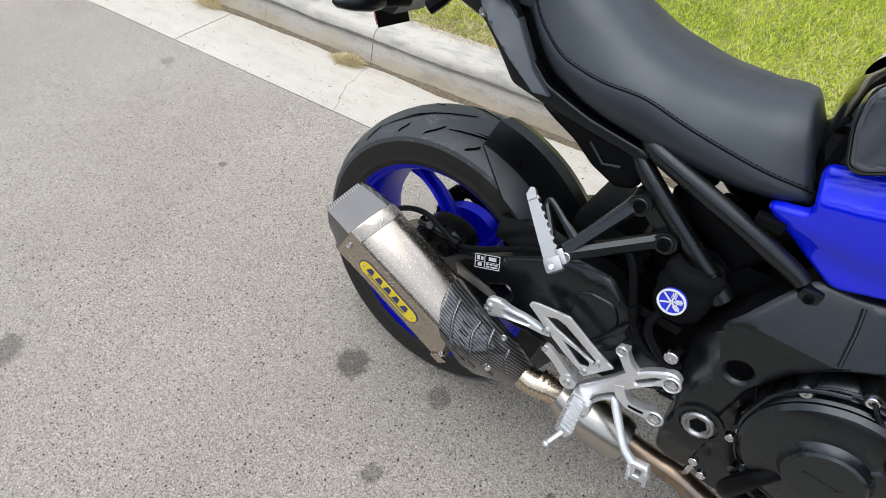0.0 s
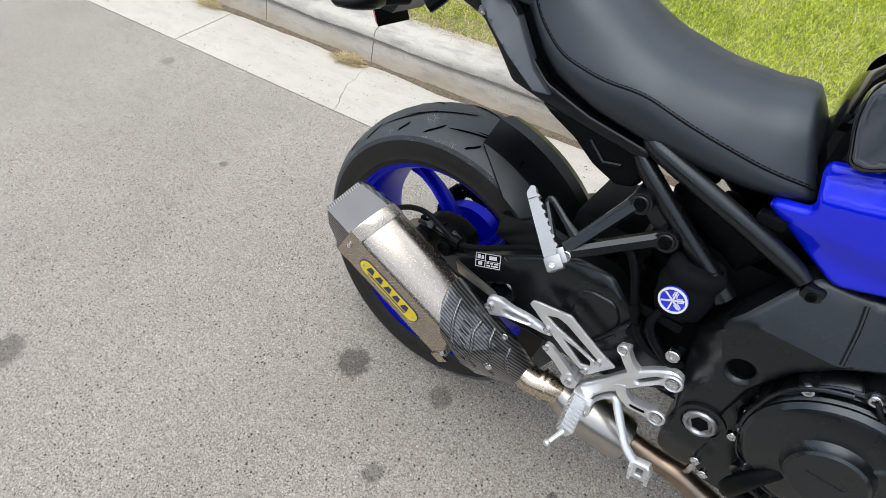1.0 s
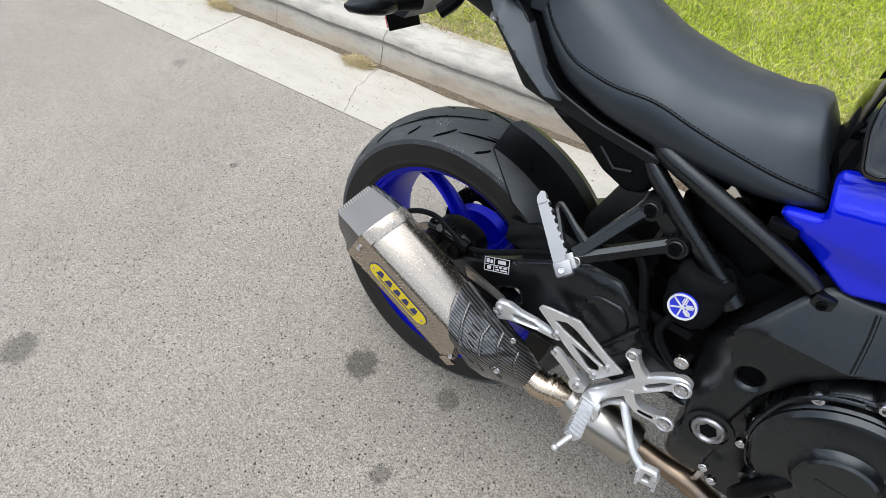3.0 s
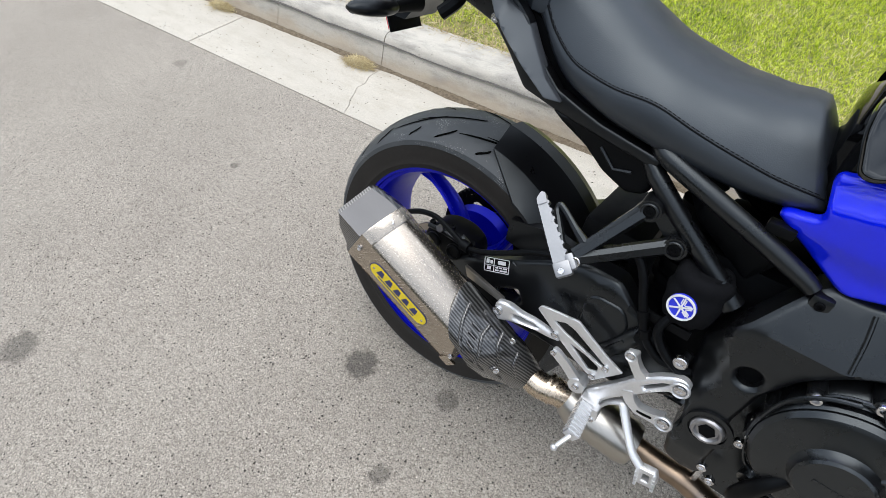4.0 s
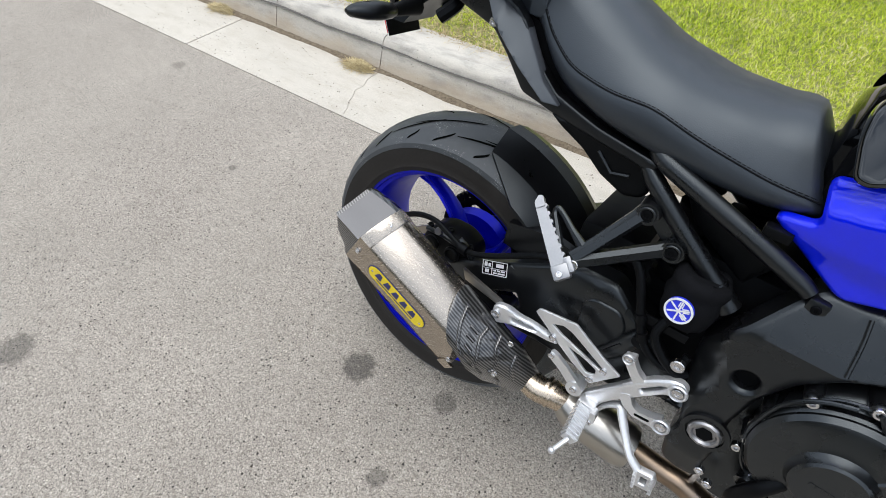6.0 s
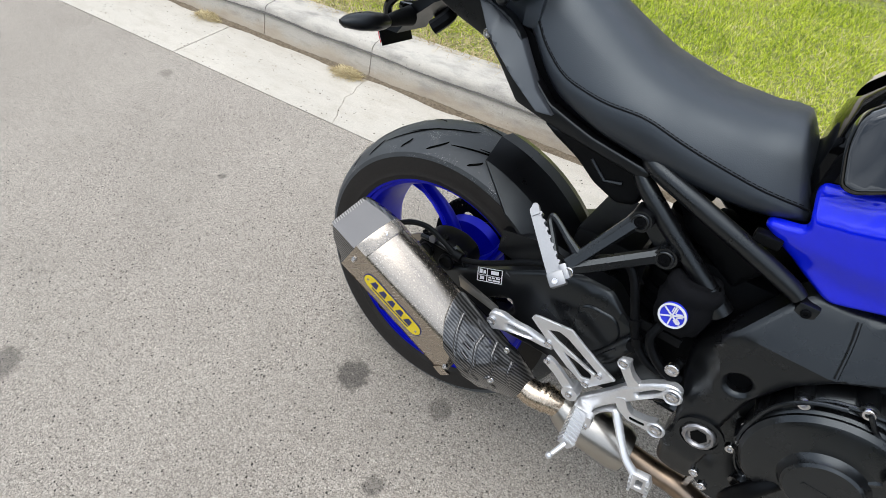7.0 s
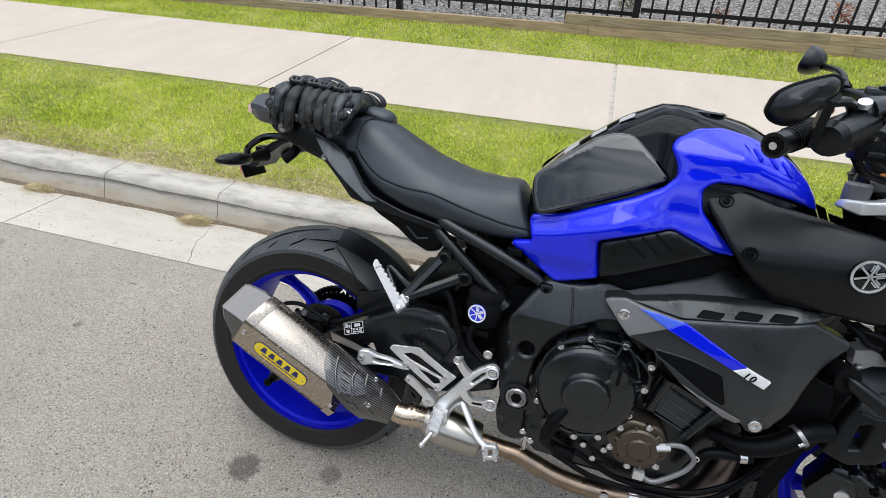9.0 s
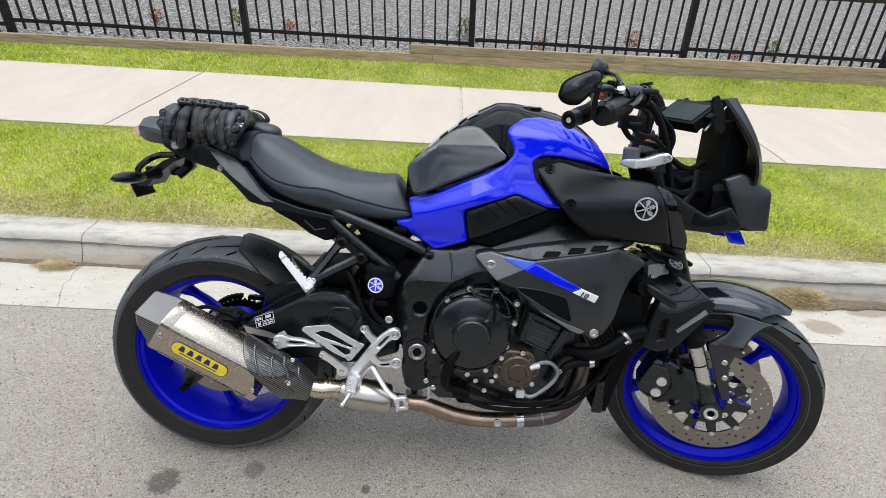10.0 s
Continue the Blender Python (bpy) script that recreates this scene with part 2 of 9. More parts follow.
def brushed_mat(name, base, rough, stretch):
    m, nt, bs = node_mat(name)
    turn = nt.nodes.new("ShaderNodeMapping")
    turn.inputs["Rotation"].default_value = (0, radians(31), 0)
    nt.links.new(nt.nodes.new("ShaderNodeTexCoord").outputs["Object"], turn.inputs["Vector"])
    st = nt.nodes.new("ShaderNodeMapping")
    st.inputs["Scale"].default_value = stretch
    nt.links.new(turn.outputs["Vector"], st.inputs["Vector"])
    v = st.outputs["Vector"]
    g, b2 = noise_tex(nt, v, 60, 4, 0.6), noise_tex(nt, coords(nt), 9, 4)
    col = blend(nt, 0.5, ramp(nt, g, [(0.3, tuple(c * 0.97 for c in base)), (0.7, base)]), ramp(nt, b2, [(0.35, tuple(c * 0.95 for c in base)), (0.65, base)]))
    nt.links.new(col, bs.inputs["Base Color"])
    bs.inputs["Metallic"].default_value = 1.0
    nt.links.new(ramp(nt, g, [(0.3, grey(rough - 0.015)), (0.7, grey(rough + 0.02))]), bs.inputs["Roughness"])
    return m


def header_mat():
    m, nt, bs = node_mat("heat_tinted_titanium")
    v = coords(nt)
    n = noise_tex(nt, coords(nt, (6, 2, 6)), 1.6, 4)
    col = ramp(nt, n, [(0.28, (0.23, 0.175, 0.13)), (0.47, (0.34, 0.255, 0.185)), (0.58, (0.25, 0.205, 0.185)), (0.68, (0.18, 0.175, 0.24))])
    nt.links.new(col, bs.inputs["Base Color"])
    bs.inputs["Metallic"].default_value = 1.0
    nt.links.new(ramp(nt, noise_tex(nt, v, 60, 3), [(0.3, grey(0.27)), (0.7, grey(0.42))]), bs.inputs["Roughness"])
    return m


def tread_mat():
    m, nt, bs = node_mat("tyre_rubber")
    v = coords(nt)
    dust = noise_tex(nt, v, 22, 6, 0.7)
    col = ramp(nt, dust, [(0.35, (0.04, 0.045, 0.05)), (0.62, (0.055, 0.061, 0.066)), (0.8, (0.11, 0.11, 0.105))])
    # pale crumbs of worn rubber in patches
    vo = nt.nodes.new("ShaderNodeTexVoronoi")
    vo.inputs["Scale"].default_value = 420
    nt.links.new(v, vo.inputs["Vector"])
    crumb = ramp(nt, vo.outputs["Distance"], [(0.16, grey(1.0)), (0.3, grey(0.0))])
    patch = ramp(nt, noise_tex(nt, v, 13, 5, 0.65), [(0.54, grey(0.0)), (0.62, grey(1.0))])
    col = blend(nt, blend(nt, 1.0, crumb, patch, "MULTIPLY"), col, (0.42, 0.42, 0.41))
    nt.links.new(col, bs.inputs["Base Color"])
    nt.links.new(ramp(nt, dust, [(0.3, grey(0.48)), (0.7, grey(0.7))]), bs.inputs["Roughness"])
    bump(nt, bs, noise_tex(nt, v, 300, 3), 0.25, 0.001)
    return m


ASPHALT = asphalt_mat()
GUTTER = concrete_mat("gutter_concrete", (0.515, 0.478, 0.413), (0.38, 0.335, 0.27), 0.5, (0.6, 2, 1), ((2.44, 0.46, 0.22, 0.15), (2.8, 0.62, 0.5, 0.1), (-1.1, 0.67, 0.3, 0.05)))
KERB = concrete_mat("kerb_concrete", (0.5, 0.468, 0.41), (0.2, 0.19, 0.178), 0.75, (0.55, 1.6, 2.2), pitted=0.4, ochre=0.55)
PATHC = concrete_mat("path_concrete", (0.53, 0.462, 0.388), (0.46, 0.4, 0.33), 0.5, (2.0, 0.6, 1), pitted=0.0)
SILT = soil_mat("brown_silt", (0.1, 0.075, 0.048), (0.22, 0.17, 0.115), (0.3, 0.25, 0.18))
CRACKD = mat("crack_dirt", (0.085, 0.08, 0.072), 0.95)
JOINT = mat("joint_dirt", (0.2, 0.18, 0.15), 0.95)
LAWN = soil_mat("lawn_soil", (0.1, 0.12, 0.025), (0.24, 0.29, 0.05), (0.38, 0.33, 0.15))
BLADE = island_mat("grass_blades", [(0.0, (0.13, 0.22, 0.008)), (0.35, (0.42, 0.53, 0.02)), (0.7, (0.7, 0.78, 0.06)), (0.9, (0.7, 0.68, 0.18)), (1.0, (0.78, 0.69, 0.38))])
CRUMB = island_mat("dry_leaf_crumbs", [(0.0, (0.03, 0.024, 0.018)), (0.7, (0.085, 0.068, 0.05)), (1.0, (0.2, 0.17, 0.13))], 0.9)
STRAW = island_mat("dry_straw", [(0.0, (0.25, 0.18, 0.09)), (0.5, (0.45, 0.36, 0.19)), (1.0, (0.62, 0.53, 0.32))], 0.8)
GRAVEL = gravel_mat()
STONES = island_mat("loose_stones", [(0.0, (0.07, 0.062, 0.055)), (0.5, (0.22, 0.205, 0.19)), (1.0, (0.55, 0.53, 0.5))], 0.85)
REDLEAF = island_mat("red_leaves", [(0.0, (0.16, 0.045, 0.03)), (0.5, (0.32, 0.12, 0.05)), (1.0, (0.4, 0.22, 0.1))])
GREENLEAF = island_mat("green_leaves", [(0.0, (0.05, 0.08, 0.02)), (0.5, (0.13, 0.17, 0.045)), (1.0, (0.25, 0.27, 0.1))])
TIMBER = timber_mat()
FENCE = mat("black_powder_coat", (0.009, 0.009, 0.01), 0.42, vary=0.3, spec=0.3)
RUBBER = tread_mat()
SIDEWALL = mat("tyre_sidewall", (0.021, 0.0185, 0.0165), 0.6, vary=0.25, bmp=0.15, spec=0.22)
# black that stands for the shade inside the tyre grooves
GROOVESHADE = mat("groove_shade", (0.002, 0.002, 0.002), 0.9, bmp=0, spec=0.05)
BLUE = mat("gloss_blue_paint", (0.002, 0.013, 0.74), 0.34, metal=0.15, vary=0.05, bmp=0, coat=1.0, rvar=0.03, spec=0.02)
RIMBLUE = mat("blue_wheel_paint", (0.0022, 0.006, 0.5), 0.42, metal=0.45, vary=0.06, bmp=0, coat=0.15, rvar=0.04, spec=0.15)
GLOSS = mat("gloss_black_paint", (0.002, 0.002, 0.0025), 0.07, vary=0.2, bmp=0, coat=0.0, rvar=0.02, spec=0.5)
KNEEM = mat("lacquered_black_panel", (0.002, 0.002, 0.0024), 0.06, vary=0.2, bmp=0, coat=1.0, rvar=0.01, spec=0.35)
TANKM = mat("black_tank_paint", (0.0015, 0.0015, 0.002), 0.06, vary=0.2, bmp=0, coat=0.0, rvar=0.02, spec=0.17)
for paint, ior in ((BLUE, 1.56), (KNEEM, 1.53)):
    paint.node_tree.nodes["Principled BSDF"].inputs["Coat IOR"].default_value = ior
SATIN = mat("satin_black_plastic", (0.003, 0.003, 0.0036), 0.34, vary=0.16, fine=500, bmp=0.12, spec=0.38)
MATT = mat("matt_black_plastic", (0.0018, 0.0018, 0.0022), 0.48, vary=0.2, fine=420, bmp=0.15, spec=0.13)
DGREY = mat("dark_grey_paint", (0.016, 0.017, 0.0185), 0.33, vary=0.08, fine=700, bmp=0.06, spec=0.6)
DUCTM = mat("duct_black_plastic", (0.004, 0.004, 0.0046), 0.34, vary=0.14, fine=600, bmp=0.12, spec=0.26)
# dark tail plastic, its grey raised for the sky that upturned facets reflect
TAILG = mat("sky_lightened_tail_plastic", (0.035, 0.038, 0.044), 0.33, vary=0.08, fine=700, bmp=0.05, spec=0.55)
SGREY = mat("matt_silver_grey_paint", (0.2, 0.202, 0.21), 0.42, metal=0.35, vary=0.06, fine=700, bmp=0.05)
FRAMEM = mat("black_painted_aluminium", (0.0045, 0.0047, 0.0053), 0.31, vary=0.12, fine=420, bmp=0.1, spec=0.52)
ENGINE = mat("black_engine_paint", (0.0045, 0.0048, 0.0054), 0.28, vary=0.2, fine=500, bmp=0.12, spec=0.66)
# near-black for steel parts; also stands for shade in gaps and openings
DARK = mat("black_steel_and_gap_shade", (0.0022, 0.0022, 0.0026), 0.6, vary=0.25, spec=0.08)
PLUG = mat("dull_bolt_steel", (0.3, 0.3, 0.31), 0.38, metal=0.9, vary=0.2, bmp=0.1)
BRONZE = mat("bronze_magnesium", (0.075, 0.06, 0.045), 0.33, metal=0.6, vary=0.12, fine=300)
LEATHER = mat("black_seat_vinyl", (0.0115, 0.0145, 0.0195), 0.42, vary=0.1, fine=650, bmp=0.3, spec=0.72)
THREAD = mat("stitching_thread", (0.004, 0.004, 0.0045), 0.7, bmp=0, spec=0.15)
ALU = mat("anodised_silver_aluminium", (0.7, 0.705, 0.715), 0.36, metal=0.75, vary=0.1, fine=260, bmp=0.12)
PEGM = mat("cast_peg_aluminium", (0.3, 0.305, 0.315), 0.38, metal=0.7, vary=0.1, fine=260, bmp=0.12)
STEEL = mat("bright_bolt_steel", (0.62, 0.62, 0.63), 0.25, metal=1.0, vary=0.15, bmp=0)
DISC = brushed_mat("brake_disc_steel", (0.3, 0.275, 0.245), 0.32, (1, 1, 1))
TITAN = brushed_mat("brushed_titanium", (0.46, 0.41, 0.352), 0.26, (0.35, 6, 6))
CANM = brushed_mat("brushed_stainless", (0.45, 0.43, 0.395), 0.3, (0.5, 4, 4))
HEADER = header_mat()
CARBON = carbon_mat()
FENDER = mat("front_mudguard_paint", (0.0085, 0.009, 0.0105), 0.12, vary=0.1, bmp=0, rvar=0.03, spec=0.75)
BURNT = brushed_mat("burnt_header_steel", (0.15, 0.125, 0.125), 0.34, (3, 3, 3))
# grey that stands for sky mirrored in the carbon
CAPSHEEN = mat("carbon_sky_sheen", (0.05, 0.051, 0.057), 0.16, metal=0.4, vary=0.12, fine=500, bmp=0.03, coat=0.8)
# the stripe's blue with the sky sheen of an upturned facet mixed in
STRIPELIT = mat("sky_lit_stripe_blue", (0.06, 0.13, 0.72), 0.35, vary=0.05, bmp=0)
YELLOW = mat("yellow_enamel", (0.78, 0.6, 0.01), 0.35, vary=0.04, bmp=0)
NAVY = mat("navy_enamel", (0.01, 0.015, 0.12), 0.4, vary=0.1, bmp=0)
WHITE = mat("white_print", (0.75, 0.75, 0.76), 0.45, vary=0.05, bmp=0)
EMBLUE = mat("emblem_blue", (0.015, 0.03, 0.6), 0.4, vary=0.05, bmp=0)
FABRIC = mat("black_towelling", (0.006, 0.006, 0.007), 0.95, vary=0.3, fine=900, bmp=0.9, spec=0.1)
GLOVEM = mat("black_glove_leather", (0.006, 0.0063, 0.007), 0.36, vary=0.25, scale=40, fine=420, bmp=0.5, spec=0.7)
MESHM = mat("dark_grey_mesh_fabric", (0.016, 0.017, 0.019), 0.75, vary=0.35, fine=900, bmp=0.9)
LENSC = mat("clear_pinkish_lens", (0.62, 0.42, 0.36), 0.12, vary=0.05, bmp=0, coat=0.6)
SMOKEL = mat("smoked_lens", (0.03, 0.028, 0.028), 0.12, vary=0.1, bmp=0, coat=0.8)
LCD = mat("unlit_lcd", (0.016, 0.024, 0.021), 0.14, vary=0.1, bmp=0, spec=0.22)
CLEARP = mat("cloudy_reservoir_plastic", (0.13, 0.13, 0.145), 0.3, vary=0.1, bmp=0)
REDP = mat("red_switch_plastic", (0.5, 0.02, 0.03), 0.4, bmp=0)
ORANGE = mat("orange_plastic", (0.65, 0.2, 0.04), 0.4, bmp=0)
WARMST = brushed_mat("straw_tinted_steel", (0.56, 0.47, 0.37), 0.27, (4, 4, 4))

# ---- builders ----
from mathutils import geometry

V = Vector


def finish(bm, name, material, angle=32):
    bmesh.ops.recalc_face_normals(bm, faces=bm.faces[:])
    me = bpy.data.meshes.new(name)
    bm.to_mesh(me)
    bm.free()
    me.materials.append(material)
    me.shade_smooth()
    me.set_sharp_from_angle(angle=radians(angle))
    return me


def part(name, bm, material, parent, label="", xf=None, angle=32):
    """Links a bmesh as one mesh object under a thing or a part."""
    if xf is not None:
        bmesh.ops.transform(bm, matrix=xf, verts=bm.verts[:])
    ob = new(name, finish(bm, name, material, angle))
    ob.parent = parent
    if label:
        ob["label"] = label
    return ob


def thing(name, m, label, category, group="", kind=""):
    ob = new(name)
    ob.empty_display_size = 0.1
    ob.matrix_world = m
    return tagged(ob, label, category, group, kind)


def solid(name, bm, material, label="", category="", kind="", group="", angle=32):
    return tagged(new(name, finish(bm, name, material, angle)), label, category, group, kind)


def raw(name, verts, faces, material):
    me = bpy.data.meshes.new(name)
    me.from_pydata(verts, [], faces)
    me.materials.append(material)
    return me


def bev(bm, w, seg=2, ang=25):
    es = [e for e in bm.edges if len(e.link_faces) == 2 and e.calc_face_angle(0) > radians(ang)]
    if w > 0 and es:
        bmesh.ops.bevel(bm, geom=es, offset=w, offset_type="OFFSET", segments=seg, profile=0.6, affect="EDGES", clamp_overlap=True)
    return bm


def box(x0, x1, y0, y1, z0, z1, w=0.0, bm=None):
    tmp = bmesh.new()
    bmesh.ops.create_cube(tmp, size=1)
    for v in tmp.verts:
        v.co = ((x0 + x1) / 2 + v.co.x * (x1 - x0), (y0 + y1) / 2 + v.co.y * (y1 - y0), (z0 + z1) / 2 + v.co.z * (z1 - z0))
    bev(tmp, w)
    return join(bm, tmp)


def join(bm, tmp):
    if bm is None:
        return tmp
    me = bpy.data.meshes.new("tmp")
    tmp.to_mesh(me)
    tmp.free()
    bm.from_mesh(me)
    bpy.data.meshes.remove(me)
    return bm


def loft(rings, closed=True, caps=True, bm=None):
    tmp = bmesh.new()
    rows = [[tmp.verts.new(p) for p in r] for r in rings]
    n = len(rows[0])
    for a, b in zip(rows, rows[1:]):
        for i in range(n if closed else n - 1):
            j = (i + 1) % n
            tmp.faces.new((a[i], a[j], b[j], b[i]))
    if caps and closed:
        tmp.faces.new(rows[0][::-1])
        tmp.faces.new(rows[-1])
    return join(bm, tmp)


def spline(pts, n=8):
    """Catmull-Rom through the points, n steps a span."""
    P = [V(p) for p in pts]
    P = [P[0] * 2 - P[1]] + P + [P[-1] * 2 - P[-2]]
    out = []
    for i in range(1, len(P) - 2):
        a, b, c, d = P[i - 1:i + 3]
        for k in range(n):
            t = k / n
            out.append(0.5 * ((2 * b) + (c - a) * t + (2 * a - 5 * b + 4 * c - d) * t * t + (3 * b - a - 3 * c + d) * t ** 3))
    return out + [P[-2]]


def tube(pts, r, n=12, smooth=6, flat=1.0, bm=None):
    """A round tube along the points; r: one radius or one for each point."""
    rs = [r] * len(pts) if isinstance(r, (int, float)) else list(r)
    if smooth and len(pts) > 2:
        P = spline(pts, smooth)
        rs = list(np.interp(np.linspace(0, len(pts) - 1, len(P)), range(len(pts)), rs))
    else:
        P = [V(p) for p in pts]
    up, rings = None, []
    for i, p in enumerate(P):
        d = (P[min(i + 1, len(P) - 1)] - P[max(i - 1, 0)]).normalized()
        if up is None:
            up = V((0, 0, 1)) if abs(d.z) < 0.9 else V((1, 0, 0))
        s = d.cross(up).normalized()
        up = s.cross(d).normalized()
        rings.append([p + (s * math.cos(a) + up * math.sin(a) * flat) * rs[i] for a in (2 * math.pi * k / n for k in range(n))])
    return loft(rings, bm=bm)


def rod(p0, p1, r0, r1=None, n=16, w=0.0, bm=None):
    r1 = r0 if r1 is None else r1
    tmp = tube([p0, p1], [r0, r1], n, 0)
    bev(tmp, w, 2, 50)
    return join(bm, tmp)


def lathe(profile, c, n=72, bm=None, close=False):
    """Turns (r, y) round an axis along y through c."""
    tmp = bmesh.new()
    rows = []
    for r, y in profile:
        if r < 1e-6:
            rows.append([tmp.verts.new((c[0], c[1] + y, c[2]))])
        else:
            rows.append([tmp.verts.new((c[0] + r * math.cos(2 * math.pi * k / n), c[1] + y, c[2] + r * math.sin(2 * math.pi * k / n))) for k in range(n)])
    pairs = list(zip(rows, rows[1:])) + ([(rows[-1], rows[0])] if close else [])
    for a, b in pairs:
        for i in range(n):
            j = (i + 1) % n
            if len(a) == 1 and len(b) == 1:
                continue
            if len(a) == 1:
                tmp.faces.new((a[0], b[j], b[i]))
            elif len(b) == 1:
                tmp.faces.new((a[i], a[j], b[0]))
            else:
                tmp.faces.new((a[i], a[j], b[j], b[i]))
    return join(bm, tmp)


def rounded(poly, r, n=5):
    """Rounds the corners of a closed outline."""
    out, m = [], len(poly)
    for i in range(m):
        p, a, b = V(poly[i]), V(poly[i - 1]), V(poly[(i + 1) % m])
        u, w = (a - p), (b - p)
        k = min(r, u.length * 0.45, w.length * 0.45)
        u, w = p + u.normalized() * k, p + w.normalized() * k
        for j in range(n + 1):
            t = j / n
            out.append((u * (1 - t) ** 2 + p * 2 * t * (1 - t) + w * t * t)[:2])
    return out


def inside(px, pz, poly):
    c = np.zeros(px.shape, bool)
    for i in range(len(poly)):
        (x0, z0), (x1, z1) = poly[i - 1], poly[i]
        if z0 != z1:
            c ^= ((z0 > pz) != (z1 > pz)) & (px < (x1 - x0) * (pz - z0) / (z1 - z0) + x0)
    return c


def circle(x, z, r, n=16):
    return [(x + r * math.cos(2 * math.pi * k / n), z + r * math.sin(2 * math.pi * k / n)) for k in range(n)]


def panel(outline, f, thick=0.012, edge=0.006, drop=0.004, res=0.014, side=-1, holes=(), corner=0.006, bm=None):
    """A moulded panel: an outline in (x, z), its outer face at y = side * f(x, z), its rim rounded over `edge`, and a real thickness."""
    outline = rounded(outline, corner) if corner else [tuple(p) for p in outline]
    loops = [outline] + [list(h) for h in holes]
    pts, segs, loops_dense = [], [], []
    for lp in loops:
        dense = []
        for i in range(len(lp)):
            a, b = V(lp[i]), V(lp[(i + 1) % len(lp)])
            k = max(1, int((b - a).length / res))
            dense += [(a.lerp(b, j / k))[:] for j in range(k)]
        o = len(pts)
        loops_dense.append(dense)
        pts += dense
        segs += [(o + i, o + (i + 1) % len(dense)) for i in range(len(dense))]
    A = np.array([pts[i] for i, _ in segs])
    B = np.array([pts[j] for _, j in segs])

    def away(q):
        ab, aq = B - A, q[:, None, :] - A
        t = np.clip((aq * ab).sum(2) / np.maximum((ab * ab).sum(1), 1e-12), 0, 1)
        return np.sqrt(((aq - ab * t[..., None]) ** 2).sum(2)).min(1)

    o = np.array(outline)
    gx, gz = np.meshgrid(np.arange(o[:, 0].min(), o[:, 0].max(), res), np.arange(o[:, 1].min(), o[:, 1].max(), res))
    gx[1::2] += res / 2
    q = np.column_stack((gx.ravel(), gz.ravel()))
    keep = inside(q[:, 0], q[:, 1], outline)
    for h in holes:
        keep &= ~inside(q[:, 0], q[:, 1], h)
    q = q[keep]
    if len(q):
        q = q[away(q) > res * 0.45]
    ring = []
    if edge:
        # rings of points just inside the rim, so that the rim can round over
        for lp in loops_dense:
            m2 = len(lp)
            for i in range(m2):
                a, p, b = V(lp[i - 1]), V(lp[i]), V(lp[(i + 1) % m2])
                d = (b - a).normalized()
                for s in (1, -1):
                    for k in (0.3, 0.62, 1.0):
                        c = p + V((-d.y, d.x)) * s * edge * k
                        ring.append((c.x, c.y, edge * k))
        rg = np.array(ring)
        want, rg = rg[:, 2], rg[:, :2]
        ok = inside(rg[:, 0], rg[:, 1], outline)
        for h in holes:
            ok &= ~inside(rg[:, 0], rg[:, 1], h)
        rg, want = rg[ok], want[ok]
        if len(rg):
            rg = rg[away(rg) > want * 0.9]
            if len(q):
                q = q[away(q) > edge * 1.35]
            q = np.vstack((q, rg)) if len(q) else rg
    allp = [V(p) for p in pts] + [V(p) for p in q]
    vs, es, fs, _, _, _ = geometry.delaunay_2d_cdt(allp, segs, [], 0, 1e-7)
    P = np.array([v[:] for v in vs])
    cen = np.array([P[list(t)].mean(0) for t in fs])
    ok = inside(cen[:, 0], cen[:, 1], outline)
    for h in holes:
        ok &= ~inside(cen[:, 0], cen[:, 1], h)
    fs = [t for t, k in zip(fs, ok) if k]
    dist = away(P)
    tmp = bmesh.new()
    outer, inner = [], []
    for (x, z), d in zip(P, dist):
        t = 1 if not edge else min(1, d / edge)
        y = f(x, z)
        outer.append(tmp.verts.new((x, side * (y - drop * (1 - t) ** 2), z)))
        inner.append(tmp.verts.new((x, side * (y - thick), z)))
    count = {}
    for t in fs:
        tmp.faces.new([outer[i] for i in t])
        tmp.faces.new([inner[i] for i in reversed(t)])
        for i, j in zip(t, t[1:] + t[:1]):
            count[(i, j)] = count.get((i, j), 0) + 1
    for (i, j) in count:
        if (j, i) not in count:
            tmp.faces.new((outer[j], outer[i], inner[i], inner[j]))
    loose = [v for v in tmp.verts if not v.link_faces]
    bmesh.ops.delete(tmp, geom=loose, context="VERTS")
    return join(bm, tmp)


def flat(y):
    return lambda x, z: y


def plate(outline, y0, y1, w=0.002, corner=0.004, bm=None):
    """A flat plate cut to an outline in (x, z), from y0 to y1, with bevelled edges."""
    pts = rounded(outline, corner, 4) if corner else outline
    tmp = bmesh.new()
    a = [tmp.verts.new((x, y0, z)) for x, z in pts]
    b = [tmp.verts.new((x, y1, z)) for x, z in pts]
    tmp.faces.new(a)
    tmp.faces.new(b[::-1])
    for i in range(len(a)):
        j = (i + 1) % len(a)
        tmp.faces.new((a[j], a[i], b[i], b[j]))
    bev(tmp, w, 2, 50)
    return join(bm, tmp)


def bar(p, q, wp, wq, y0, y1, w=0.003, bm=None):
    """A flat link with round ends between two points in (x, z)."""
    p, q = V(p), V(q)
    d = (q - p).normalized()
    a0 = math.atan2(d.y, d.x)
    pts = [(p.x + wp * math.cos(a0 + a), p.y + wp * math.sin(a0 + a)) for a in np.linspace(math.pi / 2, 3 * math.pi / 2, 9)]
    pts += [(q.x + wq * math.cos(a0 + a), q.y + wq * math.sin(a0 + a)) for a in np.linspace(-math.pi / 2, math.pi / 2, 9)]
    return plate([(float(a), float(b)) for a, b in pts], y0, y1, w, 0, bm)


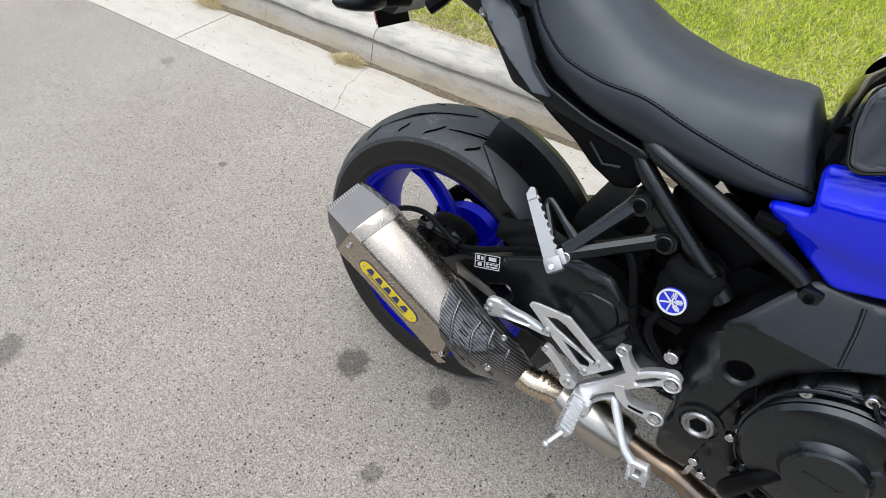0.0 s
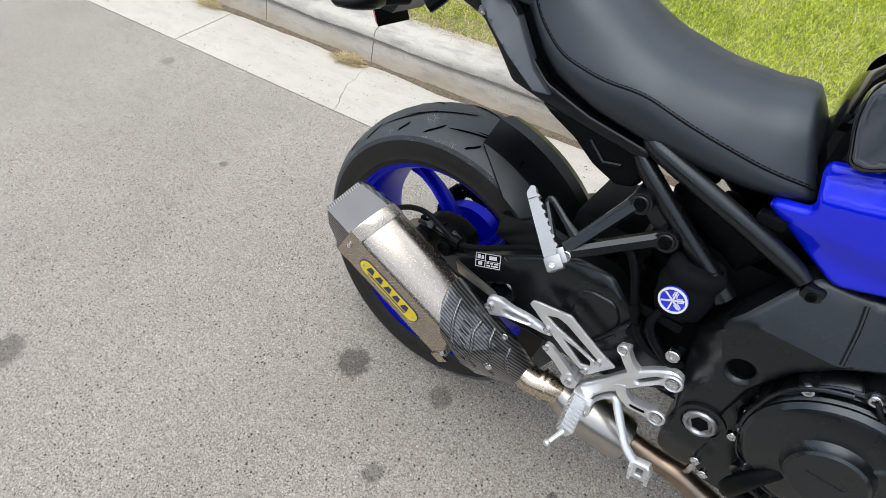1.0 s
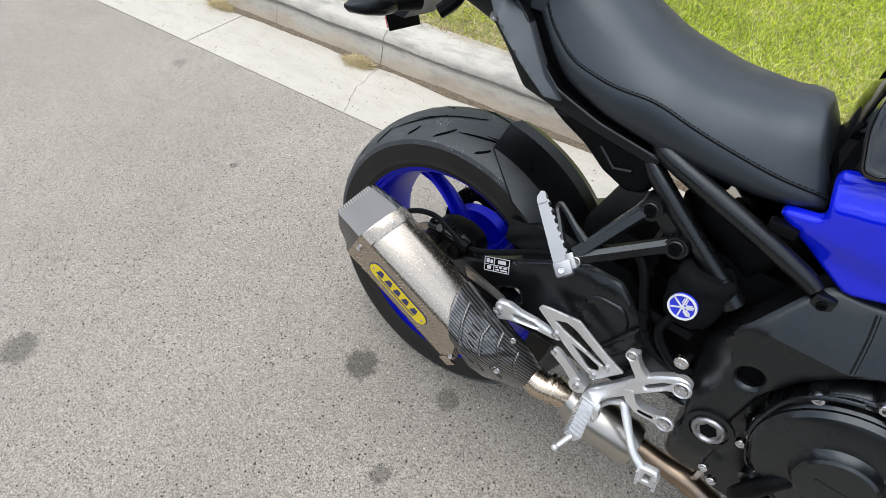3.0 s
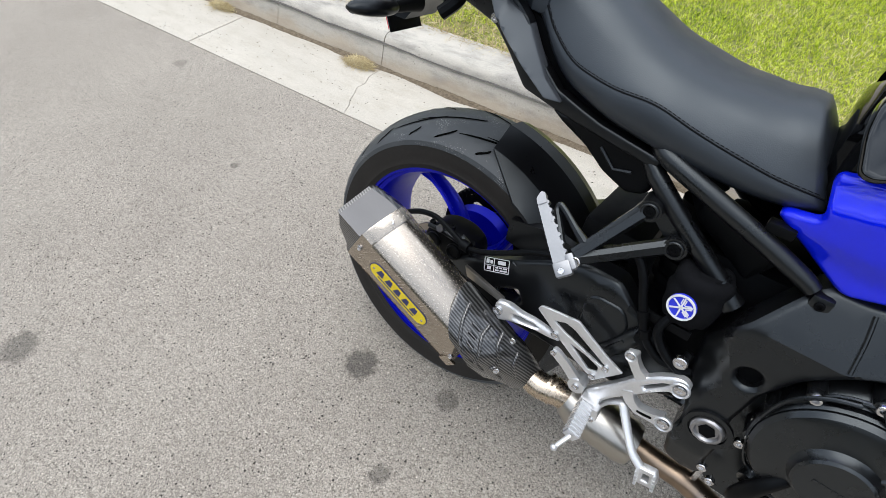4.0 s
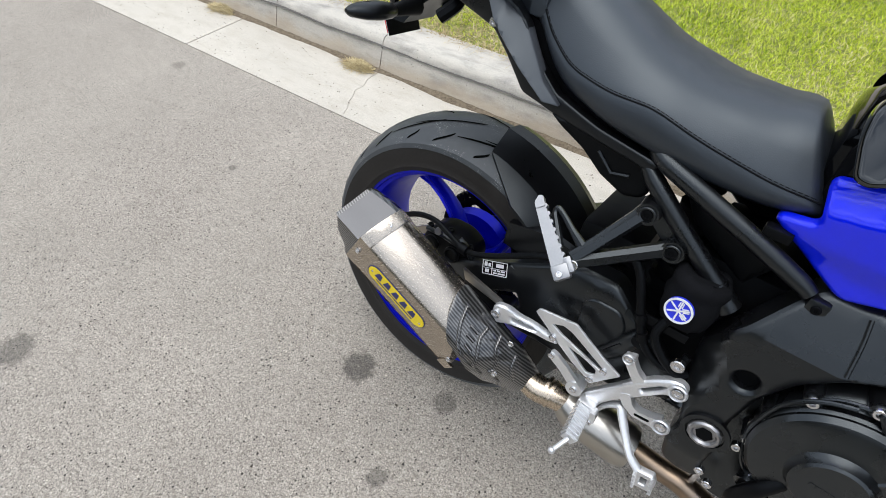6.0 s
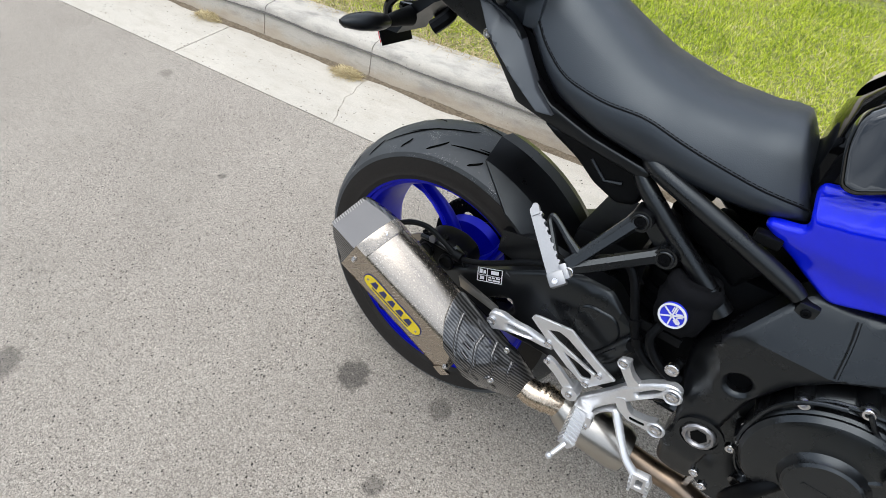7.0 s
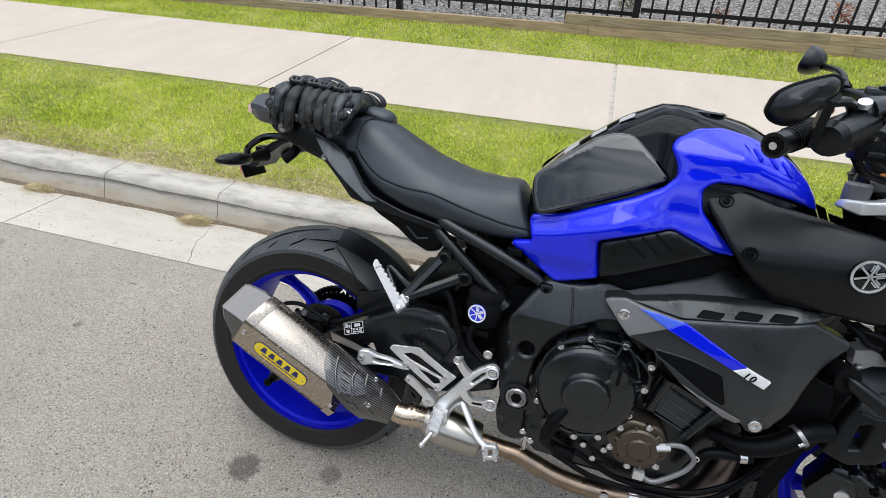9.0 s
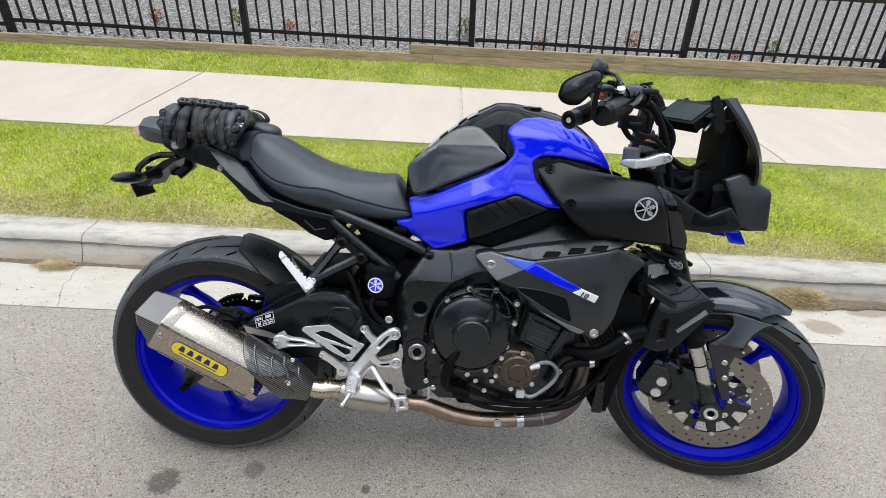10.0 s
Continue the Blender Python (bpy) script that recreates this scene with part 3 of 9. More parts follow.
def ell(c, r, n=16, m=10, bm=None, xf=None):
    tmp = bmesh.new()
    bmesh.ops.create_uvsphere(tmp, u_segments=n, v_segments=m, radius=1)
    for v in tmp.verts:
        v.co = V((v.co.x * r[0], v.co.y * r[1], v.co.z * r[2]))
    if xf is not None:
        bmesh.ops.transform(tmp, matrix=xf, verts=tmp.verts[:])
    bmesh.ops.translate(tmp, vec=V(c), verts=tmp.verts[:])
    return join(bm, tmp)


bolt_meshes = {}


def bolt(parent, c, r=0.008, out=(0, -1, 0), material=None, h=0.6, name="bolt", xf=None):
    """A socket-head bolt whose head points along out."""
    key = (round(r, 4), round(h, 2), id(material))
    material = material or STEEL
    if key not in bolt_meshes:
        hh = r * h
        bm = lathe([(r, 0.004), (r, -hh * 0.75), (r * 0.86, -hh), (r * 0.5, -hh), (r * 0.42, -hh * 0.4), (0, -hh * 0.4)], (0, 0, 0), 14)
        bolt_meshes[key] = finish(bm, "bolt", material, 40)
    ob = new(name, bolt_meshes[key])
    ob.parent = parent
    m = Matrix.Translation(V(c)) @ V((0, -1, 0)).rotation_difference(V(out)).to_matrix().to_4x4()
    ob.matrix_basis = (xf @ m) if xf is not None else m
    return ob


def lin(xs, ys):
    return lambda x: float(np.interp(x, xs, ys))

# ---- street ----
# The cross-section of the street, from the road to the fence; the verge and path turn slightly away from the kerb.
SKEW = 0.03
GUT0, GUT1, KTOP, KBACK = 0.345, 0.69, 0.745, 0.91


def path_near(x):
    return 2.15 + SKEW * x


def path_far(x):
    return 3.76 + SKEW * x


def timber_y(x):
    return 4.56 + SKEW * x


def verge_z(x, y):
    rows = ((KBACK, 0.112), (path_near(x) - 0.03, 0.188), (path_near(x), 0.2), (path_far(x), 0.272 + 0.005 * x), (timber_y(x), 0.345 + 0.017 * x))
    return float(np.interp(y, [r[0] for r in rows], [r[1] for r in rows]))


def strip(name, xs, lo, hi, z, n, material, kind="structure", label="", category="", depth=0.0):
    """A sheet between two lines lo(x) and hi(x), with a skirt of some depth."""
    bm = bmesh.new()
    rows = []
    for x in xs:
        a, b = lo(x), hi(x)
        rows.append([bm.verts.new((x, a + (b - a) * k / n, z(x, a + (b - a) * k / n))) for k in range(n + 1)])
    for r, s in zip(rows, rows[1:]):
        for k in range(n):
            bm.faces.new((r[k], s[k], s[k + 1], r[k + 1]))
    if depth:
        edge = [r[0] for r in rows] + rows[-1][1:] + [r[-1] for r in rows[-2::-1]] + rows[0][-2:0:-1]
        low = [bm.verts.new((v.co.x, v.co.y, v.co.z - depth)) for v in edge]
        for i in range(len(edge)):
            j = (i + 1) % len(edge)
            bm.faces.new((edge[i], low[i], low[j], edge[j]))
    return solid(name, bm, material, label, category, kind)


bm = bmesh.new()
g = 900
for x0, x1, y0, y1 in ((-g, g, -g, g),):
    bm.faces.new([bm.verts.new(p) for p in ((x0, y0, -0.35), (x1, y0, -0.35), (x1, y1, -0.35), (x0, y1, -0.35))])
solid("ground", bm, LAWN, "open ground reaching to the horizon", "ground", "structure")
bm = box(-60, 60, -9, GUT0, -0.3, 0.0)
solid("road", bm, ASPHALT, "worn grey asphalt road with coarse aggregate and old oil drips", "road", "structure")

# gutter slabs, one of them split by a crack
gutter = tagged(new("gutter", finish(box(-60, 60, GUT0, GUT1 + 0.03, -0.3, -0.03), "gutter", JOINT)), "pale concrete gutter pan with a crack and tooled joints", "gutter", "", "structure")
crack = [(-0.885, GUT0), (-0.905, 0.40), (-0.93, 0.43), (-0.945, 0.475), (-0.97, 0.515), (-0.962, 0.56), (-0.985, 0.61), (-0.985, GUT1)]
cuts = [(-60, None), (-9.0, None), (-6.0, None), (-3.9, None), (-1.86, None), (-0.9, crack), (2.1, None), (5.1, None), (8.1, None), (12, None), (60, None)]
for i in range(len(cuts) - 1):
    (xa, ca), (xb, cb) = cuts[i], cuts[i + 1]
    gap = 0.003
    left = [(p[0] + gap * 0.4, p[1]) for p in ca] if ca else [(xa + gap, GUT0), (xa + gap, GUT1)]
    right = [(p[0] - gap * 0.4, p[1]) for p in cb] if cb else [(xb - gap, GUT0), (xb - gap, GUT1)]
    pts = [(x, y) for x, y in right] + [(x, y) for x, y in left[::-1]]
    bm = bmesh.new()
    # the pan falls a little towards the kerb
    top = [bm.verts.new((x, y, 0.004 - 0.016 * (y - GUT0) / (GUT1 - GUT0))) for x, y in pts]
    low = [bm.verts.new((x, y, -0.1)) for x, y in pts]
    bm.faces.new(top)
    for k in range(len(pts)):
        j = (k + 1) % len(pts)
        bm.faces.new((top[k], low[k], low[j], top[j]))
    part("gutter_slab", bm, GUTTER, gutter)

# kerb blocks
kerb = tagged(new("kerb", finish(box(-60, 60, GUT1 + 0.05, KBACK - 0.01, -0.3, 0.05), "kerb", JOINT)), "weathered concrete kerb with a rounded, stained face", "kerb", "", "structure")
prof = [(KBACK, -0.2), (KBACK, 0.116), (KBACK - 0.012, 0.122), (KTOP + 0.02, 0.12), (KTOP + 0.004, 0.115), (KTOP - 0.008, 0.103), (KTOP - 0.016, 0.082), (GUT1 + 0.012, 0.012), (GUT1 + 0.002, -0.008), (GUT1, -0.2)]
kcuts = [-60, -12, -7.6, -4.62, -1.64, -0.99, 1.99, 4.97, 7.95, 12, 60]
for xa, xb in zip(kcuts, kcuts[1:]):
    n = max(2, int((xb - xa) / 0.12)) if xb - xa < 6 else 2
    rings = []
    for k in range(n + 1):
        x = xa + 0.002 + (xb - xa - 0.004) * k / n
        j = noise.noise((x * 3.1, 0, 0)) * 0.004
        rings.append([(x, y + (j if 0 < z < 0.12 and y < KTOP + 0.01 else 0), z) for y, z in prof])
    part("kerb_block", loft(rings), KERB, kerb)
crackline = []
for x in np.linspace(-4.0, 4.0, 420):
    z = 0.088 + noise.noise((x * 2.2, 7, 0)) * 0.012 + noise.noise((x * 17, 2, 0)) * 0.003
    h = max(0.0002, 0.0002 + 0.0024 * noise.noise((x * 1.7, 0, 4)) + 0.0009 * noise.noise((x * 40, 0, 9)))
    y = KTOP - 0.0175 - (0.082 - min(z, 0.082)) * 0.5
    crackline.append([(x, y + 0.012, z - h), (x, y - 0.006, z - h), (x, y - 0.0045, z + h), (x, y + 0.012, z + h)])
part("edge_crack", loft(crackline), CRACKD, kerb, "dark crack along the kerb edge")
JOINTSTRIP = loft([[(x, GUT1 - 0.024 + noise.noise((x * 4, 3, 0)) * 0.02 + noise.noise((x * 19, 3, 0)) * 0.008, -0.02), (x, GUT1 + 0.03, -0.02), (x, GUT1 + 0.03, 0.008 + noise.noise((x * 23, 3, 5)) * 0.006), (x, GUT1 - 0.006 + noise.noise((x * 4, 3, 0)) * 0.014, -0.004 + noise.noise((x * 31, 1, 0)) * 0.003)] for x in np.linspace(-8, 8, 640)])
solid("gutter_dirt", JOINTSTRIP, SILT, "brown dirt packed along the foot of the kerb", "dirt", "structure")

XS = list(np.linspace(-14, 16, 121))
strip("verge", XS, lambda x: KBACK - 0.005, path_near, verge_z, 10, LAWN, label="mown grass verge between kerb and footpath", category="lawn")
strip("verge_far", XS, path_far, lambda x: timber_y(x) + 0.03, verge_z, 8, LAWN, label="narrow grass strip along the fence", category="lawn")
footpath = thing("footpath", Matrix(), "pale broomed concrete footpath in long slabs", "footpath", kind="structure")
joints = [0.86 + 2.45 * k for k in range(-6, 7)]
for xa, xb in zip(joints, joints[1:]):
    bm = bmesh.new()
    m, n = 4, 4
    gap = 0.012 if abs(xb - 0.86) < 0.01 or abs(xa - 0.86) < 0.01 else 0.005
    grid = []
    for i in range(m + 1):
        row = []
        for k in range(n + 1):
            x = xa + gap + (xb - xa - 2 * gap) * i / m
            y = path_near(x) + (path_far(x) - path_near(x)) * k / n
            row.append(bm.verts.new((x + 0.055 * (k / n - 0.5), y, verge_z(x, min(max(y, path_near(x)), path_far(x))) + 0.008)))
        grid.append(row)
    for i in range(m):
        for k in range(n):
            bm.faces.new((grid[i][k], grid[i + 1][k], grid[i + 1][k + 1], grid[i][k + 1]))
    edge = [r[0] for r in grid] + grid[-1][1:] + [r[-1] for r in grid[-2::-1]] + grid[0][-2:0:-1]
    low = [bm.verts.new((v.co.x, v.co.y, v.co.z - 0.08)) for v in edge]
    for i in range(len(edge)):
        j = (i + 1) % len(edge)
        bm.faces.new((edge[i], low[i], low[j], edge[j]))
    part("path_slab", bm, PATHC, footpath)
strip("path_bed", XS, lambda x: path_near(x) + 0.01, lambda x: path_far(x) - 0.01, lambda x, y: verge_z(x, y) + 0.001, 2, KERB, label="dirt in the joints of the footpath", category="footpath bed")

# stepped timber edging
edging = thing("timber_edging", Matrix(), "weathered pine sleepers holding back the garden", "retaining edge", kind="structure")


def sleeper(xa, xb, h0, h1):
    rings = []
    for x in np.linspace(xa + 0.002, xb - 0.002, 6):
        y, z = timber_y(x), 0.345 + 0.017 * x
        rings.append([(x, y, z + h0), (x, y + 0.05, z + h0), (x, y + 0.05, z + h1 - 0.006), (x, y + 0.044, z + h1), (x, y + 0.006, z + h1), (x, y, z + h1 - 0.006)])
    part("sleeper", loft(rings), TIMBER, edging)


for xa in (-9.0, -6.6, -4.2, -1.8, 0.6, 3.0, 5.4, 7.8):
    sleeper(xa, xa + 2.4, -0.08, 0.098)
for xa in (0.35, 2.75, 5.15, 7.55):
    sleeper(xa, xa + 2.4, 0.1, 0.19)

# fence of square bars; the posts stand plumb, so they lean a little against the falling street
fence = thing("garden_fence", Matrix(), "black powder-coated tubular steel picket fence", "fence", kind="structure")
LEANX = math.tan(radians(-2.6))


def fence_y(x):
    return 4.70 + SKEW * x


def upright(name, x, z0, z1, h, parent):
    y = fence_y(x)
    bm = loft([[(x + h * sx + LEANX * (z - z0), y + h * sy, z) for sx, sy in ((-1, -1), (1, -1), (1, 1), (-1, 1))] for z in (z0, z1)])
    return part(name, bm, FENCE, parent)


posts = [-8.77, -6.32, -3.87, -1.42, 1.03, 3.48, 5.93, 8.38]
for xa, xb in zip(posts, posts[1:]):
    zb = 0.40 + 0.026 * (xa + xb) / 2 + 0.06
    upright("fence_post", xa, zb - 0.1, zb + 1.3, 0.0325, fence)
    for zr in (zb + 0.1, zb + 1.12):
        slope = 0.008
        bm = loft([[(x, fence_y(x) + sy * 0.014, zr + slope * (x - xa) + sz * 0.019) for sy, sz in ((-1, -1), (1, -1), (1, 1), (-1, 1))] for x in (xa + 0.033, xb - 0.033)])
        part("rail", bm, FENCE, fence)
    for k in range(1, 18):
        upright("picket", xa + (xb - xa) * k / 18, zb + 0.015, zb + 1.22, 0.0095, fence)

# garden behind the fence
strip("garden_bed", list(np.linspace(-16, 18, 80)), lambda x: timber_y(x) + 0.03, lambda x: 16 + SKEW * x, lambda x, y: 0.42 + 0.02 * x + 0.045 * (y - 4.6) + noise.noise((x * 0.8, y * 0.8, 0)) * 0.03, 40, GRAVEL, label="garden bed covered in grey crushed gravel", category="gravel bed")
rng = np.random.default_rng(4)
vs, fs = [], []
for i in range(5200):
    x, y = rng.uniform(-6, 9), 4.66 + rng.uniform(0, 1) ** 1.3 * 2.6
    y += SKEW * x
    z = 0.42 + 0.02 * x + 0.045 * (y - 4.6) + noise.noise((x * 0.8, y * 0.8, 0)) * 0.03
    s = rng.uniform(0.009, 0.021)
    k = len(vs)
    a = rng.uniform(0, 6.28)
    for px, py, pz in ((1, 0, 0), (0, 0.8, 0), (-1, 0, 0), (0, -0.8, 0), (0, 0, 0.7)):
        q = 1 + rng.uniform(-0.3, 0.3)
        vs.append((x + s * q * (px * math.cos(a) - py * math.sin(a)), y + s * q * (px * math.sin(a) + py * math.cos(a)), z + s * pz * q + 0.002))
    fs += [(k, k + 1, k + 4), (k + 1, k + 2, k + 4), (k + 2, k + 3, k + 4), (k + 3, k, k + 4)]
tagged(new("loose_gravel", raw("loose_gravel", vs, fs, STONES)), "loose grey crushed stones", "gravel", kind="stuff")


def blades(name, n, where, length, width, material, label, lean=0.55, category="grass", tip=None):
    """Many thin blades, each a folded strip of two pieces."""
    x, y, z = where(n)
    n = len(x)
    L = length * rng.uniform(0.55, 1.25, n)
    a, b = rng.uniform(0, 2 * np.pi, n), rng.uniform(0, 2 * np.pi, n)
    w = width * rng.uniform(0.7, 1.3, n)
    k = lean * rng.uniform(0.3, 1.5, n)
    dx, dy = np.cos(a) * w / 2, np.sin(a) * w / 2
    ox, oy = np.cos(b) * L, np.sin(b) * L
    pts = np.empty((n, 5, 3))
    pts[:, 0] = np.column_stack((x - dx, y - dy, z))
    pts[:, 1] = np.column_stack((x + dx, y + dy, z))
    pts[:, 2] = np.column_stack((x + dx * 0.8 + ox * k * 0.35, y + dy * 0.8 + oy * k * 0.35, z + L * 0.6 / np.sqrt(1 + k * k)))
    pts[:, 3] = np.column_stack((x - dx * 0.8 + ox * k * 0.35, y - dy * 0.8 + oy * k * 0.35, z + L * 0.6 / np.sqrt(1 + k * k)))
    pts[:, 4] = np.column_stack((x + ox * k, y + oy * k, z + L / np.sqrt(1 + k * k)))
    i = np.arange(n) * 5
    quads = np.column_stack((i, i + 1, i + 2, i + 3))
    tris = np.column_stack((i + 3, i + 2, i + 4))
    me = bpy.data.meshes.new(name)
    me.from_pydata(pts.reshape(-1, 3).tolist(), [], quads.tolist() + tris.tolist())
    me.materials.append(material)
    return tagged(new(name, me), label, category, kind="stuff")


def on_verge(n):
    x = rng.uniform(-4.6, 5.2, n)
    y = KBACK - 0.01 + rng.uniform(0, 1, n) * (path_near(x) + 0.02 - KBACK)
    near = (x > -2.6) & (x < 3.2)
    keep = near | (rng.uniform(0, 1, n) < 0.55)
    # thin, bare places behind the kerb
    bare = np.array([noise.noise((a * 2.3, b * 5.0, 7.0)) for a, b in zip(x, y)]) * 0.5 + 0.5
    keep &= (y > KBACK + 0.03 + 0.16 * bare * bare) | (rng.uniform(0, 1, n) < 0.3)
    x, y = x[keep], y[keep]
    return x, y, np.array([verge_z(a, b) for a, b in zip(x, y)]) - 0.003


def on_far(n):
    x = rng.uniform(-6.5, 8, n)
    y = path_far(x) - 0.02 + rng.uniform(0, 1, n) * (timber_y(x) - path_far(x) + 0.02)
    return x, y, np.array([verge_z(a, b) for a, b in zip(x, y)]) - 0.003


def on_fringe(n):
    x = rng.uniform(-5, 5, n)
    y = KBACK + rng.uniform(0, 1, n) ** 1.6 * 0.27 - 0.03
    return x, y, np.array([verge_z(a, max(b, KBACK)) for a, b in zip(x, y)]) + 0.004


blades("verge_grass", 400000, on_verge, 0.021, 0.0028, BLADE, "bright green mown lawn with straw-coloured patches", 0.9)
blades("fence_grass", 100000, on_far, 0.03, 0.004, BLADE, "green and yellowing grass along the fence", 0.9)
blades("dry_fringe", 24000, on_fringe, 0.026, 0.0032, STRAW, "dead straw-coloured grass lying over the kerb edge", 2.2, "dry grass")


def tuft(cx, cy, rx, ry, n, label, h=0.022):
    def place(k):
        a, r = rng.uniform(0, 6.283, k), np.sqrt(rng.uniform(0, 1, k))
        x, y = cx + rx * r * np.cos(a), cy + ry * r * np.sin(a)
        return x, y, -0.01 + h * (1 - r * r) * rng.uniform(0, 1, k) ** 0.5
    blades("dry_grass_tuft", int(n * 3), place, 0.016, 0.0028, STRAW, label, 2.4, "dry grass")


tuft(-1.085, 0.665, 0.075, 0.034, 520, "small clump of dead straw in the gutter")
tuft(-2.02, 0.675, 0.09, 0.03, 380, "small clump of dead straw in the gutter")
tuft(2.43, 0.69, 0.2, 0.075, 2600, "heap of dead straw and soil in the gutter", 0.075)
bm = ell((2.7, 0.672, -0.01), (0.38, 0.045, 0.024), 32, 10)
for v in bm.verts:
    v.co += V((0, noise.noise(v.co * 9) * 0.03, noise.noise(v.co * 30) * 0.006))
solid("silt", bm, SILT, "brown silt lying in the gutter", "dirt", "structure")


def crumbs(name, n, x0, x1, y0, y1, z, label):
    """Small dry flakes of leaf and bark lying about."""
    vs, fs = [], []
    for i in range(n):
        x, y, r, a = rng.uniform(x0, x1), rng.uniform(y0, y1), rng.uniform(0.001, 0.0032), rng.uniform(0, 6.283)
        o = len(vs)
        for k in range(5):
            b, q = a + k * 1.2566, r * rng.uniform(0.55, 1.2)
            vs.append((x + q * math.cos(b) * 1.5, y + q * math.sin(b), z(x, y) + 0.0008))
        vs.append((x, y, z(x, y) + 0.0035))
        fs += [(o + k, o + (k + 1) % 5, o + 5) for k in range(5)]
    tagged(new(name, raw(name, vs, fs, CRUMB)), label, "debris", kind="stuff")


crumbs("leaf_crumbs", 420, -3.2, 3.2, GUT0 + 0.02, GUT1 - 0.02, lambda x, y: 0.004 - 0.016 * (y - GUT0) / (GUT1 - GUT0), "dark crumbs of dry leaf scattered in the gutter")
crumbs("road_grit", 200, -2.6, 2.4, -1.3, GUT0 - 0.03, lambda x, y: 0.0, "dark grit lying loose on the road")


def shrub(x, y, s, material, label):
    z = 0.42 + 0.02 * x + 0.045 * (y - 4.6)
    t = thing("small_shrub", pose(x, y, z), label, "shrub", "shrubs in the gravel")
    part("stem", tube([(0, 0, -0.03), (0.01, 0, s * 0.5)], [0.008, 0.004], 6, 0), TIMBER, t)
    vs, fs = [], []
    for i in range(130):
        a, r, h = rng.uniform(0, 6.283), s * 0.5 * math.sqrt(rng.uniform(0, 1)), s * rng.uniform(0.1, 1.0)
        p = V((r * math.cos(a), r * math.sin(a), h))
        d = V((rng.normal(), rng.normal(), rng.normal() + 1.2)).normalized() * s * 0.24
        e = d.cross(V((rng.normal(), rng.normal(), rng.normal()))).normalized() * s * 0.045
        k = len(vs)
        vs += [(p - e)[:], (p + d * 0.5 - e * 0.3)[:], (p + d)[:], (p + e)[:]]
        fs += [(k, k + 1, k + 2, k + 3)]
    ob = new("leaves", raw("leaves", vs, fs, material))
    ob.parent = t


for x, y, s, red in ((-1.15, 5.35, 0.17, 1), (-2.9, 5.75, 0.16, 1), (-1.9, 5.8, 0.2, 0), (1.0, 5.75, 0.24, 0), (1.9, 5.2, 0.15, 1), (3.2, 5.75, 0.2, 1), (4.35, 5.25, 0.14, 1), (5.0, 5.6, 0.2, 0), (6.6, 5.3, 0.16, 1)):
    shrub(x, y, s, REDLEAF if red else GREENLEAF, "small reddish shrub growing in the gravel" if red else "small green shrub growing in the gravel")

# ---- plain hedge ring, unseen, added far off all round to darken low reflections ----
HEDGE = soil_mat("unseen_far_hedge", (0.012, 0.016, 0.007), (0.03, 0.04, 0.016), (0.05, 0.045, 0.03))
bm = bmesh.new()
rows = []
for k in range(180):
    a = radians(2 * k)
    r = (19 if math.sin(a) < 0.3 else 30) + 3 * noise.noise((k * 0.21, 0, 2))
    h = (5.8 if math.sin(a) < 0.3 else 6.5) + 2.2 * noise.noise((k * 0.33, 5, 0)) + 1.0 * noise.noise((k * 0.9, 9, 0))
    x, y = 1.5 * r * math.cos(a), -1 + r * math.sin(a)
    rows.append([bm.verts.new((x, y, z)) for z in (-0.3, h * 0.5, h)] + [bm.verts.new((x * 1.05, y * 1.05, h * 0.9)), bm.verts.new((x * 1.05, y * 1.05, -0.3))])
for a, b in zip(rows, rows[1:] + rows[:1]):
    for i in range(4):
        bm.faces.new((a[i], b[i], b[i + 1], a[i + 1]))
solid("backdrop", bm, HEDGE, "unseen dark hedge ring added far off for dark reflections", "hedge line", "structure")

# ---- motorcycle ----
# Built upright: x ahead from the rear axle, y to its left, z up; then set down yawed and leaning on its side stand.
bike = thing("motorcycle", pose(0.016, -0.245, -0.012, -14.5, 0, -2.5), "blue and black naked sport motorcycle leaning on its side stand", "motorcycle")
RX, RZ, FX, FZ, RAKE = 0.0, 0.317, 1.418, 0.297, 23.0
AXIS = V((-math.sin(radians(RAKE)), 0, math.cos(radians(RAKE))))
PIVOT = V((FX - 0.03, 0, FZ))
STEER = Matrix.Translation(PIVOT) @ Matrix.Rotation(radians(-19.5), 4, AXIS) @ Matrix.Translation(-PIVOT)


